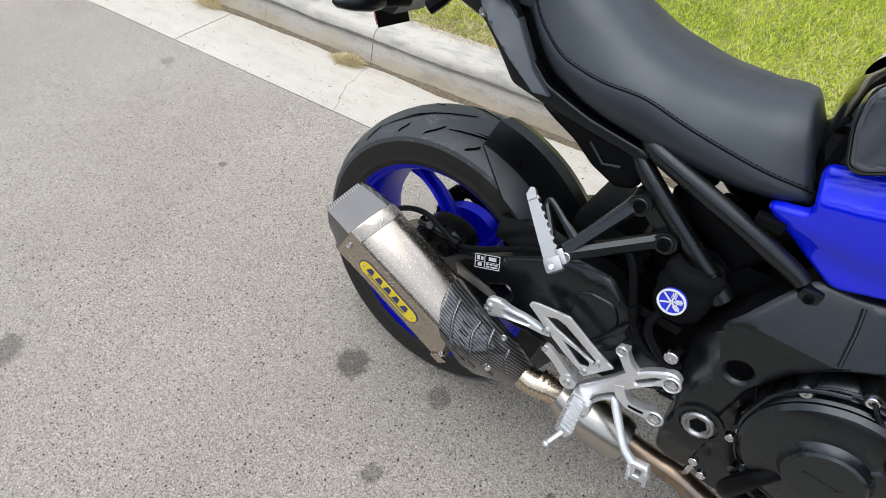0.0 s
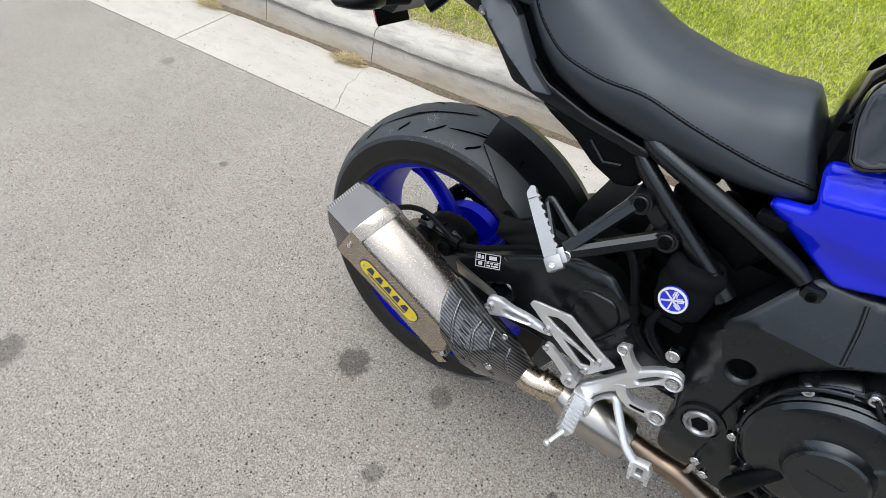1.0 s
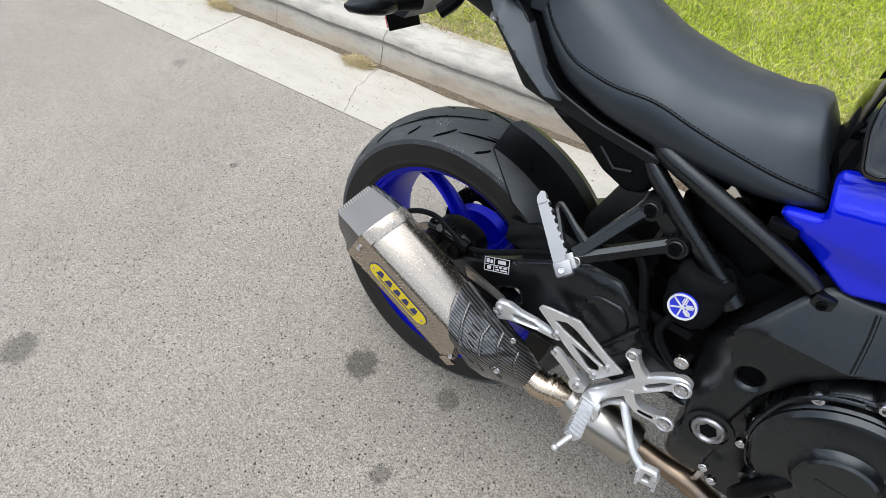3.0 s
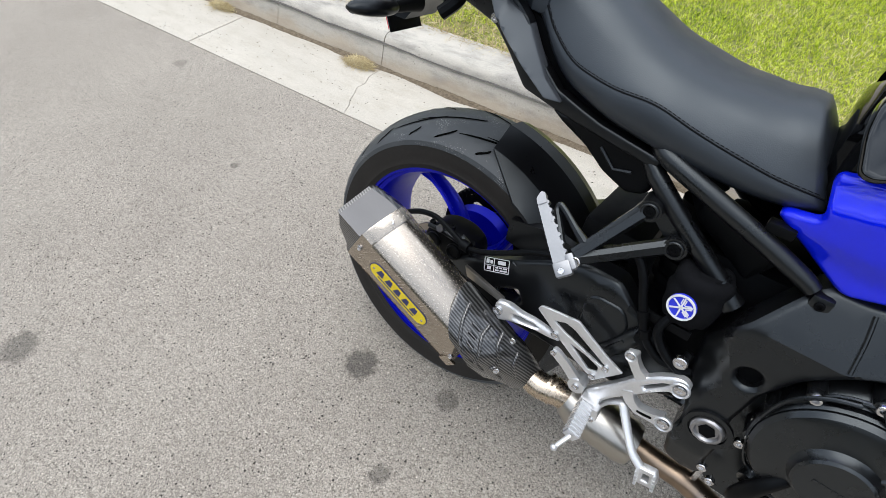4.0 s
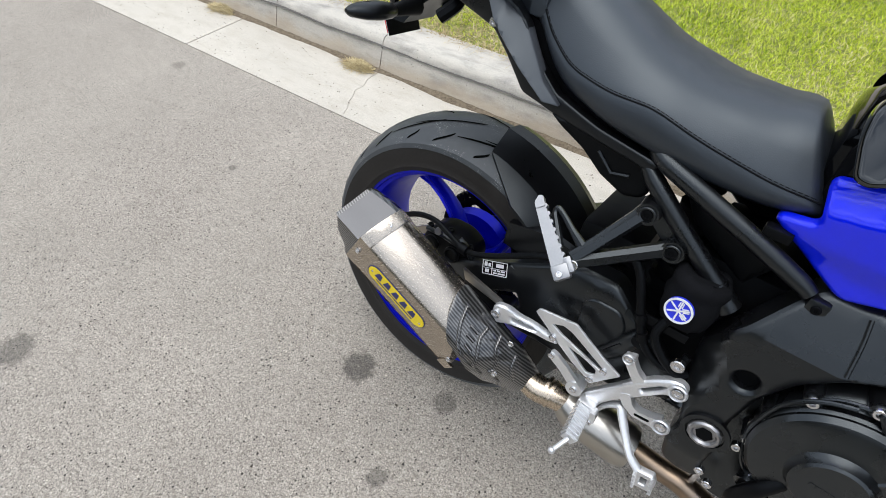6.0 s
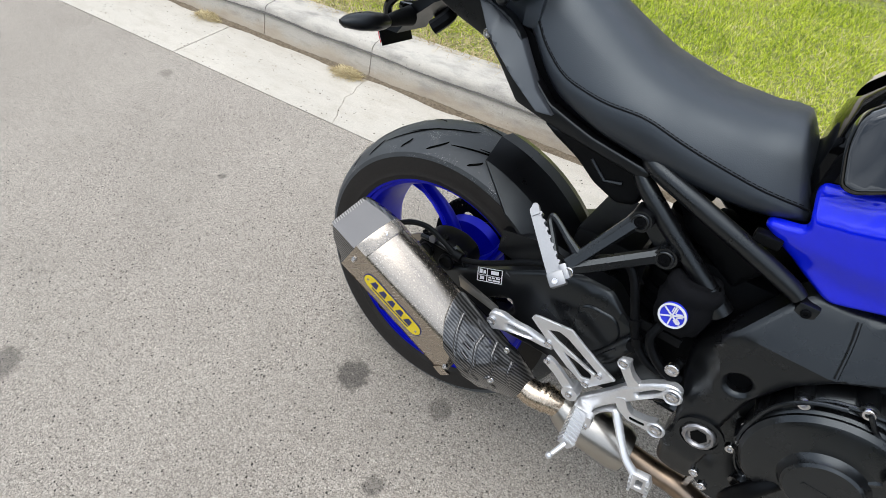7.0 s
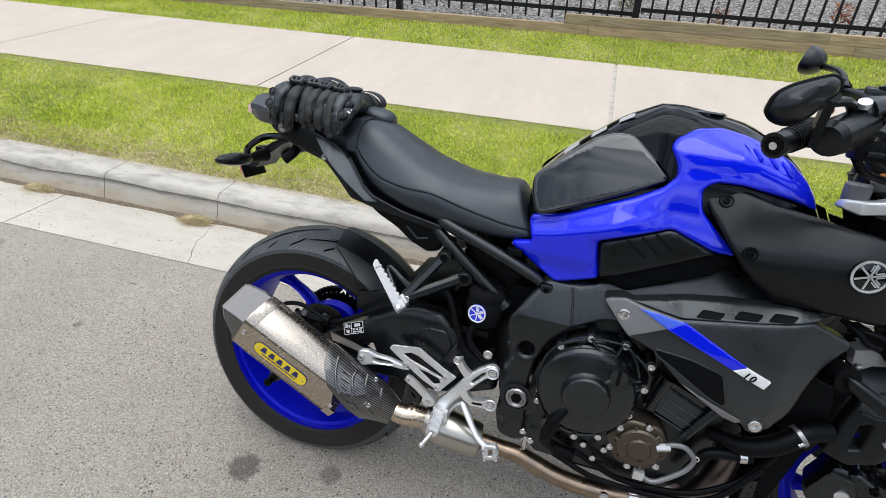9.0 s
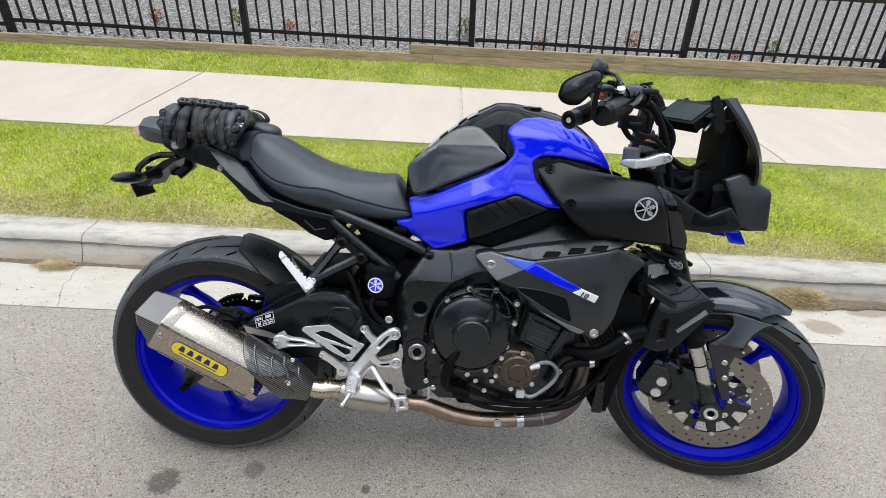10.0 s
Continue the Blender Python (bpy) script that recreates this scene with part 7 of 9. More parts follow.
    for x, z, y in ((0.497, 0.4645, 0.184), (0.504, 0.385, 0.184), (0.2, 0.43, 0.208), (0.4165, 0.474, 0.184), (0.309, 0.394, 0.188), (0.2985, 0.424, 0.181), (0.38, 0.387, 0.181), (0.393, 0.4185, 0.181), (0.365, 0.3545, 0.191)):
        bolt(base, (x, sd * y, z), 0.0085 if x > 0.49 or x < 0.21 else 0.006, (0, sd, 0), h=0.4)
    # footpeg, standing outward
    a, b = V((0.393, sd * 0.2, 0.339)), V((0.399, sd * 0.266, 0.335))
    d = (b - a).normalized()
    up = V((0.35, 0, 1)).normalized()
    sid = d.cross(up).normalized()
    up = sid.cross(d).normalized()
    peg = part("footpeg", bev(loft([[c + sid * (x * k) + up * (z * k) for x, z in ((-0.0115, -0.009), (0.0115, -0.009), (0.0115, 0.008), (-0.0115, 0.008))] for c, k in ((a, 1.0), (b, 0.9))]), 0.003), ALU, base, "knurled silver footpeg")
    for k in range(8):
        c = a.lerp(b, 0.08 + 0.12 * k)
        part("knurl", bev(loft([[c + d * e + sid * x + up * z for x, z in ((-0.0118, 0.0072), (-0.0118, 0.0098), (0.0118, 0.0098), (0.0118, 0.0072))] for e in (-0.0016, 0.0016)]), 0.0006), ALU, peg)
        for x in (-0.0122, 0.0122):
            part("knurl", bev(loft([[c + d * e + sid * (x + q) + up * z for q, z in ((-0.001, -0.006), (-0.001, 0.006), (0.001, 0.006), (0.001, -0.006))] for e in (-0.0016, 0.0016)]), 0.0005), ALU, peg)
    part("feeler", rod(b, V((0.388, sd * 0.29, 0.321)), 0.0045, 0.0038, 8), ALU, peg)
    part("feeler_tip", ell((0.387, sd * 0.292, 0.32), (0.006, 0.006, 0.006), 10, 8), ALU, peg)
    part("peg_fork", box(0.38, 0.41, min(sd * 0.176, sd * 0.2), max(sd * 0.176, sd * 0.2), 0.328, 0.35, 0.004), ALU, base)
    part("peg_clevis", strip([(0.41, 0.348, 0.006), (0.411, 0.324, 0.0085)], -0.206, -0.19, 0.003), ALU, base)
    bolt(base, (0.411, sd * 0.206, 0.324), 0.0055, (0, sd, 0), h=0.5)
    # pedal
    ped = part("brake_pedal", tube([(0.408, sd * 0.17, 0.305), (0.414, sd * 0.17, 0.33), (0.425, sd * 0.17, 0.35), (0.441, sd * 0.172, 0.364), (0.452, sd * 0.18, 0.352), (0.473, sd * 0.194, 0.328), (0.491, sd * 0.204, 0.31), (0.512, sd * 0.208, 0.296)], [0.0075, 0.007, 0.007, 0.0085, 0.008, 0.0072, 0.0072, 0.008], 10, 6, 0.7), ALU, base, "silver pedal lever")
    m = Matrix.Translation((0.524, sd * 0.214, 0.285)) @ Matrix.Rotation(radians(-14), 4, "Y") @ Matrix.Scale(1.15, 4)
    toe = part("pedal_toe", mir(panel([(-0.014, -0.017), (0.012, -0.017), (0.018, 0.0), (0.014, 0.016), (-0.01, 0.016)], flat(0.0), 0.012, 0.002, 0.002, 0.008, -1, holes=[rounded([(-0.004, -0.008), (0.006, -0.008), (0.007, 0.007), (-0.002, 0.007)], 0.002)], corner=0.003)), ALU, ped, "toothed silver pedal toe piece", m)
    for k in range(4):
        part("toe_tooth", box(-0.012, -0.008, -0.006, 0.006, -0.014 + 0.008 * k, -0.0105 + 0.008 * k, 0.0006), ALU, toe, "", Matrix.Translation((0, sd * 0.002, 0)) @ m)
        part("toe_tooth", box(0.011, 0.016, -0.006, 0.006, -0.012 + 0.007 * k, -0.0085 + 0.007 * k, 0.0006), ALU, toe, "", Matrix.Translation((0, sd * 0.002, 0)) @ m)


rearset(-1)
rearset(1)
part("hanger_strap", loft([[(x, -0.185 + y, z) for x, z in ((0.11, 0.462), (0.195, 0.441), (0.205, 0.428), (0.118, 0.442))] for y in (-0.003, 0.003)]), CANM, bike, "steel silencer strap")
# master cylinder and reservoir
mcyl = part("master_cylinder", tube([(0.36, -0.148, 0.405), (0.372, -0.148, 0.42), (0.388, -0.148, 0.441), (0.404, -0.148, 0.474), (0.413, -0.148, 0.492), (0.42, -0.148, 0.506)], [0.009, 0.0125, 0.0145, 0.0145, 0.0135, 0.009], 16, 0), ENGINE, bike, "black rear brake master cylinder")
part("banjo_union", rod((0.416, -0.14, 0.496), (0.416, -0.166, 0.496), 0.0105, n=16, w=0.002), MATT, mcyl)
part("cast_mark", loft([[(x, y, z) for x, z in ((0.379, 0.437), (0.3975, 0.47), (0.3935, 0.472), (0.375, 0.44))] for y in (-0.158, -0.1632)]), FRAMEM, mcyl)
part("brake_line", tube([(0.3, -0.135, 0.585), (0.335, -0.145, 0.612), (0.359, -0.15, 0.615), (0.377, -0.155, 0.594), (0.395, -0.16, 0.553), (0.411, -0.163, 0.517), (0.433, -0.165, 0.49), (0.459, -0.163, 0.477), (0.479, -0.158, 0.484), (0.484, -0.15, 0.508)], 0.0066, 12), MATT, bike, "black rubber brake line")
for p in ((0.402, -0.1615, 0.537), (0.417, -0.164, 0.509)):
    part("line_clip", rod((p[0] - 0.003, p[1], p[2] + 0.007), (p[0] + 0.003, p[1], p[2] - 0.007), 0.0085, n=12, w=0.001), MATT, bike)
part("brake_line", tube([(0.44, -0.15, 0.565), (0.43, -0.165, 0.53), (0.45, -0.168, 0.5), (0.48, -0.165, 0.48), (0.495, -0.155, 0.478)], 0.007, 10), MATT, bike, "black rubber brake line")
part("reservoir_bracket", box(0.405, 0.47, -0.158, -0.153, 0.53, 0.545, 0.001), MATT, bike)
bolt(bike, (0.478, -0.17, 0.5), 0.0105, h=0.5)
rc = (0.449, -0.136)
ring = []
for z, r in ((0.55, 0.02), (0.554, 0.03), (0.566, 0.0345), (0.58, 0.0365), (0.594, 0.0375), (0.606, 0.036), (0.612, 0.0345), (0.618, 0.0368), (0.626, 0.0372), (0.633, 0.034), (0.636, 0.028), (0.634, 0.02)):
    ring.append([(rc[0] + r * (1.06 + 0.09 * noise.noise((k * 0.8, z * 60, 1))) * math.cos(2 * math.pi * k / 30), rc[1] + r * (1 + 0.08 * noise.noise((k * 0.8, z * 60, 5))) * math.sin(2 * math.pi * k / 30), z + 0.006 * noise.noise((k * 0.7, 3, z * 9))) for k in range(30)])
sock = part("reservoir_sock", loft(ring), FABRIC, bike, "black towelling sweatband over the brake reservoir", angle=70)


def emblem(parent, c, r, normal, mats, spin=0.0):
    """A round badge: a ring and three crossed bars, as plain shapes."""
    m = Matrix.Translation(V(c)) @ V((0, -1, 0)).rotation_difference(V(normal)).to_matrix().to_4x4() @ Matrix.Rotation(radians(spin), 4, "Y")
    disc = part("emblem", lathe([(r, 0.003), (r, -0.0012), (r * 0.96, -0.0018), (0, -0.0018)], (0, 0, 0), 36), mats[0], parent, "round maker's emblem as plain shapes", m)
    part("emblem_ring", lathe([(r, -0.001), (r, -0.0034), (r * 0.86, -0.0034), (r * 0.86, -0.001)], (0, 0, 0), 36, close=True), mats[1], disc, "", m)
    for k in range(3):
        q = m @ Matrix.Rotation(radians(60 * k), 4, "Y")
        part("emblem_bar", box(-r * 0.055, r * 0.055, -0.003, -0.0015, -r * 0.8, r * 0.8, 0.0), mats[1], disc, "", q)
        for s in (-1, 1):
            part("emblem_bar", box(r * 0.13 * s - r * 0.035, r * 0.13 * s + r * 0.035, -0.003, -0.0015, r * 0.3, r * 0.72, 0.0), mats[1], disc, "", q)


emblem(sock, (0.4405, -0.1755, 0.5915), 0.0195, (-0.12, -1, 0.05), (EMBLUE, WHITE))

# -- side fairing --
FAIR = [(0.681, 0.69), (0.69, 0.697), (0.718, 0.707), (0.75, 0.70), (0.82, 0.693), (0.93, 0.718), (1.022, 0.74), (1.098, 0.709), (1.1, 0.699), (1.064, 0.655), (1.052, 0.625), (1.04, 0.569), (1.022, 0.515), (0.995, 0.502), (0.966, 0.517), (0.934, 0.523), (0.852, 0.567), (0.787, 0.62), (0.737, 0.635)]


def fair_f(x, z):
    y = float(np.interp(x, (0.68, 0.72, 0.8, 0.95, 1.0, 1.09), (0.187, 0.203, 0.215, 0.228, 0.226, 0.19)))
    y -= 0.35 * max(0, 0.56 - z)
    return y - 0.12 * max(0, z - 0.65)


def lay(poly, f, lift, t=0.004, mtl=None, name="", parent=None, label="", side=-1, edge=0.0015, corner=0.003, res=0.008):
    return part(name, panel(poly, lambda x, z: f(x, z) + lift, t, edge, 0.0008, res, side, corner=corner), mtl, parent, label)


TOPS = [(0.73, 0.704), (0.82, 0.695), (0.93, 0.719), (1.03, 0.744), (1.04, 0.752), (0.99, 0.755), (0.893, 0.738), (0.8, 0.718)]
for sd in (-1, 1):
    fa = part("side_fairing", panel(FAIR, fair_f, 0.04, 0.005, 0.004, 0.009, sd, corner=0.007), DGREY, bike, "dark grey side fairing with blue stripe", angle=24)
    lay([(0.683, 0.69), (0.691, 0.696), (0.718, 0.7055), (0.75, 0.6985), (0.8, 0.694), (0.825, 0.6925), (0.796, 0.67), (0.738, 0.637)], fair_f, 0.0025, 0.006, SGREY, "grey_corner", fa, "matt silver grey corner panel", sd)
    ts = part("fairing_top", panel(TOPS, lambda x, z: fair_f(x, 0.7) - 0.004 - 1.1 * max(0, z - np.interp(x, (0.73, 0.82, 0.93, 1.03), (0.704, 0.695, 0.719, 0.744))), 0.03, 0.003, 0.002, 0.008, sd), DGREY, fa, "black vented top strip")
    for x0, z0 in ((0.842, 0.713), (0.9, 0.727), (0.952, 0.738)):
        # dark patches laid on the strip for the shade in its openings
        part("vent", panel([(x0, z0 - 0.008), (x0 + 0.036, z0 - 0.002), (x0 + 0.044, z0 + 0.008), (x0 + 0.01, z0 + 0.004)], lambda x, z: fair_f(x, 0.7) + 0.001 - 1.1 * max(0, z - np.interp(x, (0.73, 0.82, 0.93, 1.03), (0.704, 0.695, 0.719, 0.744))), 0.004, 0.001, 0.001, 0.01, sd, corner=0.002), DARK, ts)
    # tip of the same stripe, painted paler where its facet mirrors the sky
    lay([(0.745, 0.696), (0.778, 0.6955), (0.825, 0.6915), (0.799, 0.672)], fair_f, 0.005, 0.009, STRIPELIT, "lit_stripe_tip", fa, "stripe tip in a paler blue that stands for sky sheen", sd, corner=0.001, res=0.005)
    lay([(0.799, 0.672), (0.825, 0.6925), (0.9396, 0.6405), (0.9193, 0.6288)], fair_f, 0.005, 0.009, BLUE, "stripe", fa, "gloss blue stripe", sd, corner=0.001, res=0.005)
    ten = lay([(0.9197, 0.6287), (0.94, 0.6404), (0.9835, 0.6238), (0.9762, 0.607)], fair_f, 0.0055, 0.009, WHITE, "number_field", fa, "pale grey field", sd, corner=0.001)
    INS = rounded([(0.788, 0.627), (0.85, 0.6255), (0.909, 0.613), (0.929, 0.557), (0.923, 0.55), (0.897, 0.561), (0.793, 0.617)], 0.008)
    part("inset_rim", tube([(x, sd * (fair_f(x, z) + 0.0015), z) for x, z in INS + INS[:1]], 0.0017, 8, 0), DGREY, fa)
    lay(INS, fair_f, 0.001, 0.007, MATT, "fairing_inset", fa, "textured black inset", sd, edge=0.003, corner=0.006)
    lay([(0.85, 0.572), (0.86, 0.568), (0.966, 0.527), (0.96, 0.517), (0.934, 0.524)], fair_f, 0.003, 0.007, SGREY, "lower_trim", fa, "silver grey lower trim", sd, corner=0.002)
    bolt(fa, (0.721, sd * (fair_f(0.721, 0.676) + 0.001), 0.676), 0.0115, (0, sd, 0), h=0.35)
    bolt(fa, (0.99, sd * 0.213, 0.524), 0.0125, (0, sd, 0), h=0.7)
    part("bolt_boss", rod((0.99, sd * 0.18, 0.524), (0.99, sd * 0.2125, 0.524), 0.019, n=18, w=0.002), DGREY, fa)
    if sd < 0:
        cu = bpy.data.curves.new("number", "FONT")
        cu.body, cu.size, cu.extrude, cu.shear, cu.space_character = "10", 0.0185, 0.0012, 0.2, 1.25
        tmp = new("number_text", cu)
        me = bpy.data.meshes.new_from_object(tmp)
        bpy.data.objects.remove(tmp)
        me.materials.append(DARK)
        num = new("model_number", me)
        num.parent = ten
        num["label"] = "black number 10"
        num.matrix_basis = Matrix.Translation((0.9345, -(0.228 + 0.0072), 0.6235)) @ Matrix.Rotation(radians(-1), 4, "Z") @ Matrix.Rotation(radians(18), 4, "Y") @ Matrix.Rotation(radians(90), 4, "X")

# -- air ducts beside the tank --
DUCT = [(0.797, 0.925), (0.8, 0.938), (0.81, 0.945), (0.85, 0.942), (0.924, 0.918), (1.015, 0.906), (1.092, 0.897), (1.165, 0.745), (1.12, 0.748), (1.059, 0.755), (0.961, 0.754), (0.91, 0.79), (0.875, 0.825), (0.82, 0.895)]


def duct_f(x, z):
    ridge = np.interp(x, (0.8, 0.9, 1.1), (0.84, 0.835, 0.858))
    y = float(np.interp(x, (0.8, 0.88, 0.98, 1.06, 1.1, 1.2), (0.182, 0.2, 0.21, 0.216, 0.213, 0.186)))
    d = z - ridge
    y -= 0.75 * max(0, d) ** 1.15 * 1.3 if d > 0 else 0.35 * max(0, -d - 0.03)
    return max(0.08, y)


for sd in (-1, 1):
    du = part("air_duct_cover", panel(DUCT, duct_f, 0.03, 0.008, 0.006, 0.013, sd, corner=0.012), DUCTM, bike, "satin black air duct cover with round emblem", angle=40)
    part("duct_edge", panel([(1.092, 0.896), (1.128, 0.884), (1.203, 0.768), (1.212, 0.734), (1.168, 0.742)], lambda x, z: duct_f(x, z) - 0.004, 0.02, 0.004, 0.003, 0.012, sd, corner=0.005), GLOSS, du, "gloss black duct edge")
    for c in ((0.846, 0.911), (0.893, 0.837)):
        part("bolt_recess", lathe([(0.0125, 0.004), (0.0125, -0.002), (0.0095, -0.002), (0.0095, 0.002), (0, 0.002)], (0, 0, 0), 20), MATT, du, "", Matrix.Translation((c[0], sd * (duct_f(*c) + 0.001), c[1])) @ V((0, -1, 0)).rotation_difference(V((0, sd, 0.7 if c[1] > 0.9 else 0.1)).normalized()).to_matrix().to_4x4())
        bolt(du, (c[0], sd * (duct_f(*c) + 0.0005), c[1]), 0.0065, V((0, sd, 0.7 if c[1] > 0.9 else 0.1)).normalized(), DARK, 0.4)
    emblem(du, (1.064, sd * (duct_f(1.064, 0.842) + 0.0015), 0.842), 0.0275, (0.02, sd, 0.02), (GLOSS, ALU), 10)

# -- headlight cowl, screen, meter --
for sd in (-1, 1):
    HL = [(1.293, 0.914), (1.34, 0.934), (1.424, 0.894), (1.437, 0.79), (1.38, 0.79), (1.352, 0.803)]
    part("headlight_fin", panel(HL, lambda x, z: 0.112 - 0.12 * max(0, x - 1.33) - 0.15 * max(0, z - 0.88), 0.02, 0.006, 0.005, 0.014, sd, corner=0.01), DGREY, bike, "dark grey headlight side cowl")
    NOSE = [(1.12, 0.882), (1.164, 0.872), (1.21, 0.846), (1.26, 0.822), (1.318, 0.849), (1.358, 0.8), (1.34, 0.786), (1.283, 0.779), (1.2, 0.784), (1.17, 0.79)]
    ns = part("cowl_stay", panel(NOSE, lambda x, z: 0.135 - 0.12 * max(0, x - 1.2), 0.03, 0.004, 0.003, 0.014, sd), SATIN, bike, "black plastic cowl side")
    part("cowl_inset", panel([(1.222, 0.832), (1.262, 0.815), (1.3, 0.833), (1.318, 0.805), (1.25, 0.795), (1.22, 0.8)], lambda x, z: 0.138 - 0.12 * max(0, x - 1.2), 0.004, 0.002, 0.001, 0.014, sd), MATT, ns)
    part("blue_tab", panel([(1.348, 0.776), (1.391, 0.779), (1.414, 0.742), (1.372, 0.744)], flat(0.055), 0.006, 0.001, 0.001, 0.012, sd, corner=0.002), BLUE, bike, "gloss blue cowl tab")
    lamp = part("headlight", rod((1.375, sd * 0.055, 0.835), (1.412, sd * 0.053, 0.83), 0.04, 0.034, 24, 0.004), GLOSS, bike, "round headlight unit")
    part("lens", ell((1.41, sd * 0.053, 0.83), (0.012, 0.033, 0.033), 18, 10), SMOKEL, lamp)
part("headlight_shell", loft([[(x, y * w, z) for y, z in ((-1, z0), (-1, z1), (-0.6, z2), (0.6, z2), (1, z1), (1, z0))] for x, w, z0, z1, z2 in ((1.29, 0.07, 0.79, 0.88, 0.91), (1.36, 0.085, 0.785, 0.89, 0.93), (1.42, 0.075, 0.785, 0.87, 0.9))]), MATT, bike, "black headlight housing", angle=20)
scr = []
for s in np.linspace(0, 1, 10):
    x, z, w = 1.33 + 0.085 * s + 0.025 * math.sin(s * 2.6), 1.118 - 0.2 * s, 0.075 + 0.045 * math.sin(s * 2.2)
    scr.append([(x - 0.055 * (abs(k) / 4) ** 2, w * k / 4, z - 0.01 * (abs(k) / 4) ** 2) for k in range(-4, 5)] + [(x - 0.006 - 0.055 * (abs(k) / 4) ** 2, w * k / 4 * 0.98, z - 0.004 - 0.01 * (abs(k) / 4) ** 2) for k in range(4, -5, -1)])
screen = part("fly_screen", loft(scr), SATIN, bike, "black plastic fly screen", angle=40)
part("screen_back", loft([[(x, y * w, z) for y, z in ((-1, z0), (-1, z1), (1, z1), (1, z0))] for x, w, z0, z1 in ((1.288, 0.05, 0.9, 1.05), (1.31, 0.06, 0.89, 1.06), (1.36, 0.06, 0.9, 1.0))]), DARK, screen, "", angle=20)
for sd in (-1, 1):
    part("screen_wing", panel([(1.232, 1.108), (1.245, 1.117), (1.265, 1.09), (1.29, 1.04), (1.28, 1.02), (1.25, 1.05)], lambda x, z: 0.075 + 0.2 * (z - 1.05), 0.008, 0.002, 0.002, 0.014, sd), SATIN, screen)
    part("screen_stay", rod((1.29, sd * 0.05, 1.09), (1.24, sd * 0.06, 1.03), 0.004, n=8), STEEL, screen)
mm = Matrix.Translation((1.21, -0.005, 1.068)) @ Matrix.Rotation(radians(20), 4, "Z") @ Matrix.Rotation(radians(5), 4, "X") @ Matrix.Rotation(radians(-38), 4, "Y") @ Matrix.Scale(0.85, 4)
meter = part("instrument_panel", box(-0.052, 0.055, -0.085, 0.085, -0.022, 0.012, 0.006), MATT, bike, "black instrument panel with unlit display", mm)
part("display", box(-0.042, 0.036, -0.07, 0.07, 0.0125, 0.0145, 0.0), LCD, meter, "unlit grey-green display", mm)
for sd in (-1, 1):
    part("meter_button", box(-0.012, 0.012, sd * 0.1 - 0.012, sd * 0.1 + 0.012, -0.005, 0.01, 0.003), MATT, meter, "", mm)
for k, pts in enumerate((((1.15, -0.09, 0.93), (1.2, -0.08, 0.9), (1.26, -0.05, 0.92), (1.3, -0.02, 0.88)), ((1.14, -0.07, 0.9), (1.19, -0.09, 0.87), (1.25, -0.07, 0.88), (1.29, -0.03, 0.84)), ((1.16, -0.05, 0.96), (1.22, -0.05, 0.93), (1.27, -0.03, 0.95)), ((1.2, -0.1, 0.84), (1.23, -0.08, 0.88), (1.24, -0.06, 0.93)), ((1.17, -0.03, 0.86), (1.23, -0.04, 0.85), (1.28, -0.05, 0.9)))):
    part("wiring", tube(pts, 0.008 + 0.002 * (k % 2), 8), MATT, bike, "bundled black wiring")
part("wiring_box", box(1.16, 1.3, -0.06, 0.06, 0.83, 0.93, 0.012), DARK, bike)
part("headstock", tube([(1.12, 0, 0.94), (1.2, 0, 0.74)], 0.04, 18, 0), FRAMEM, bike, "black steering head")

# -- fork, steering, front brake (turned to the right) --
def stay_f(x, z):
    """Half width of the fender stay: a lip that flares from the mudguard, over an upright leg."""
    r = math.hypot(x - FX, z - FZ)
    if r > 0.284:
        return 0.0895 - 0.19 * (r - 0.284)
    return 0.0895 + 0.38 * (0.284 - r) if r > 0.204 else 0.104


def fork_pt(s, y):
    """A point on a fork leg, s metres above the axle."""
    return V((FX, y, FZ)) + AXIS * s


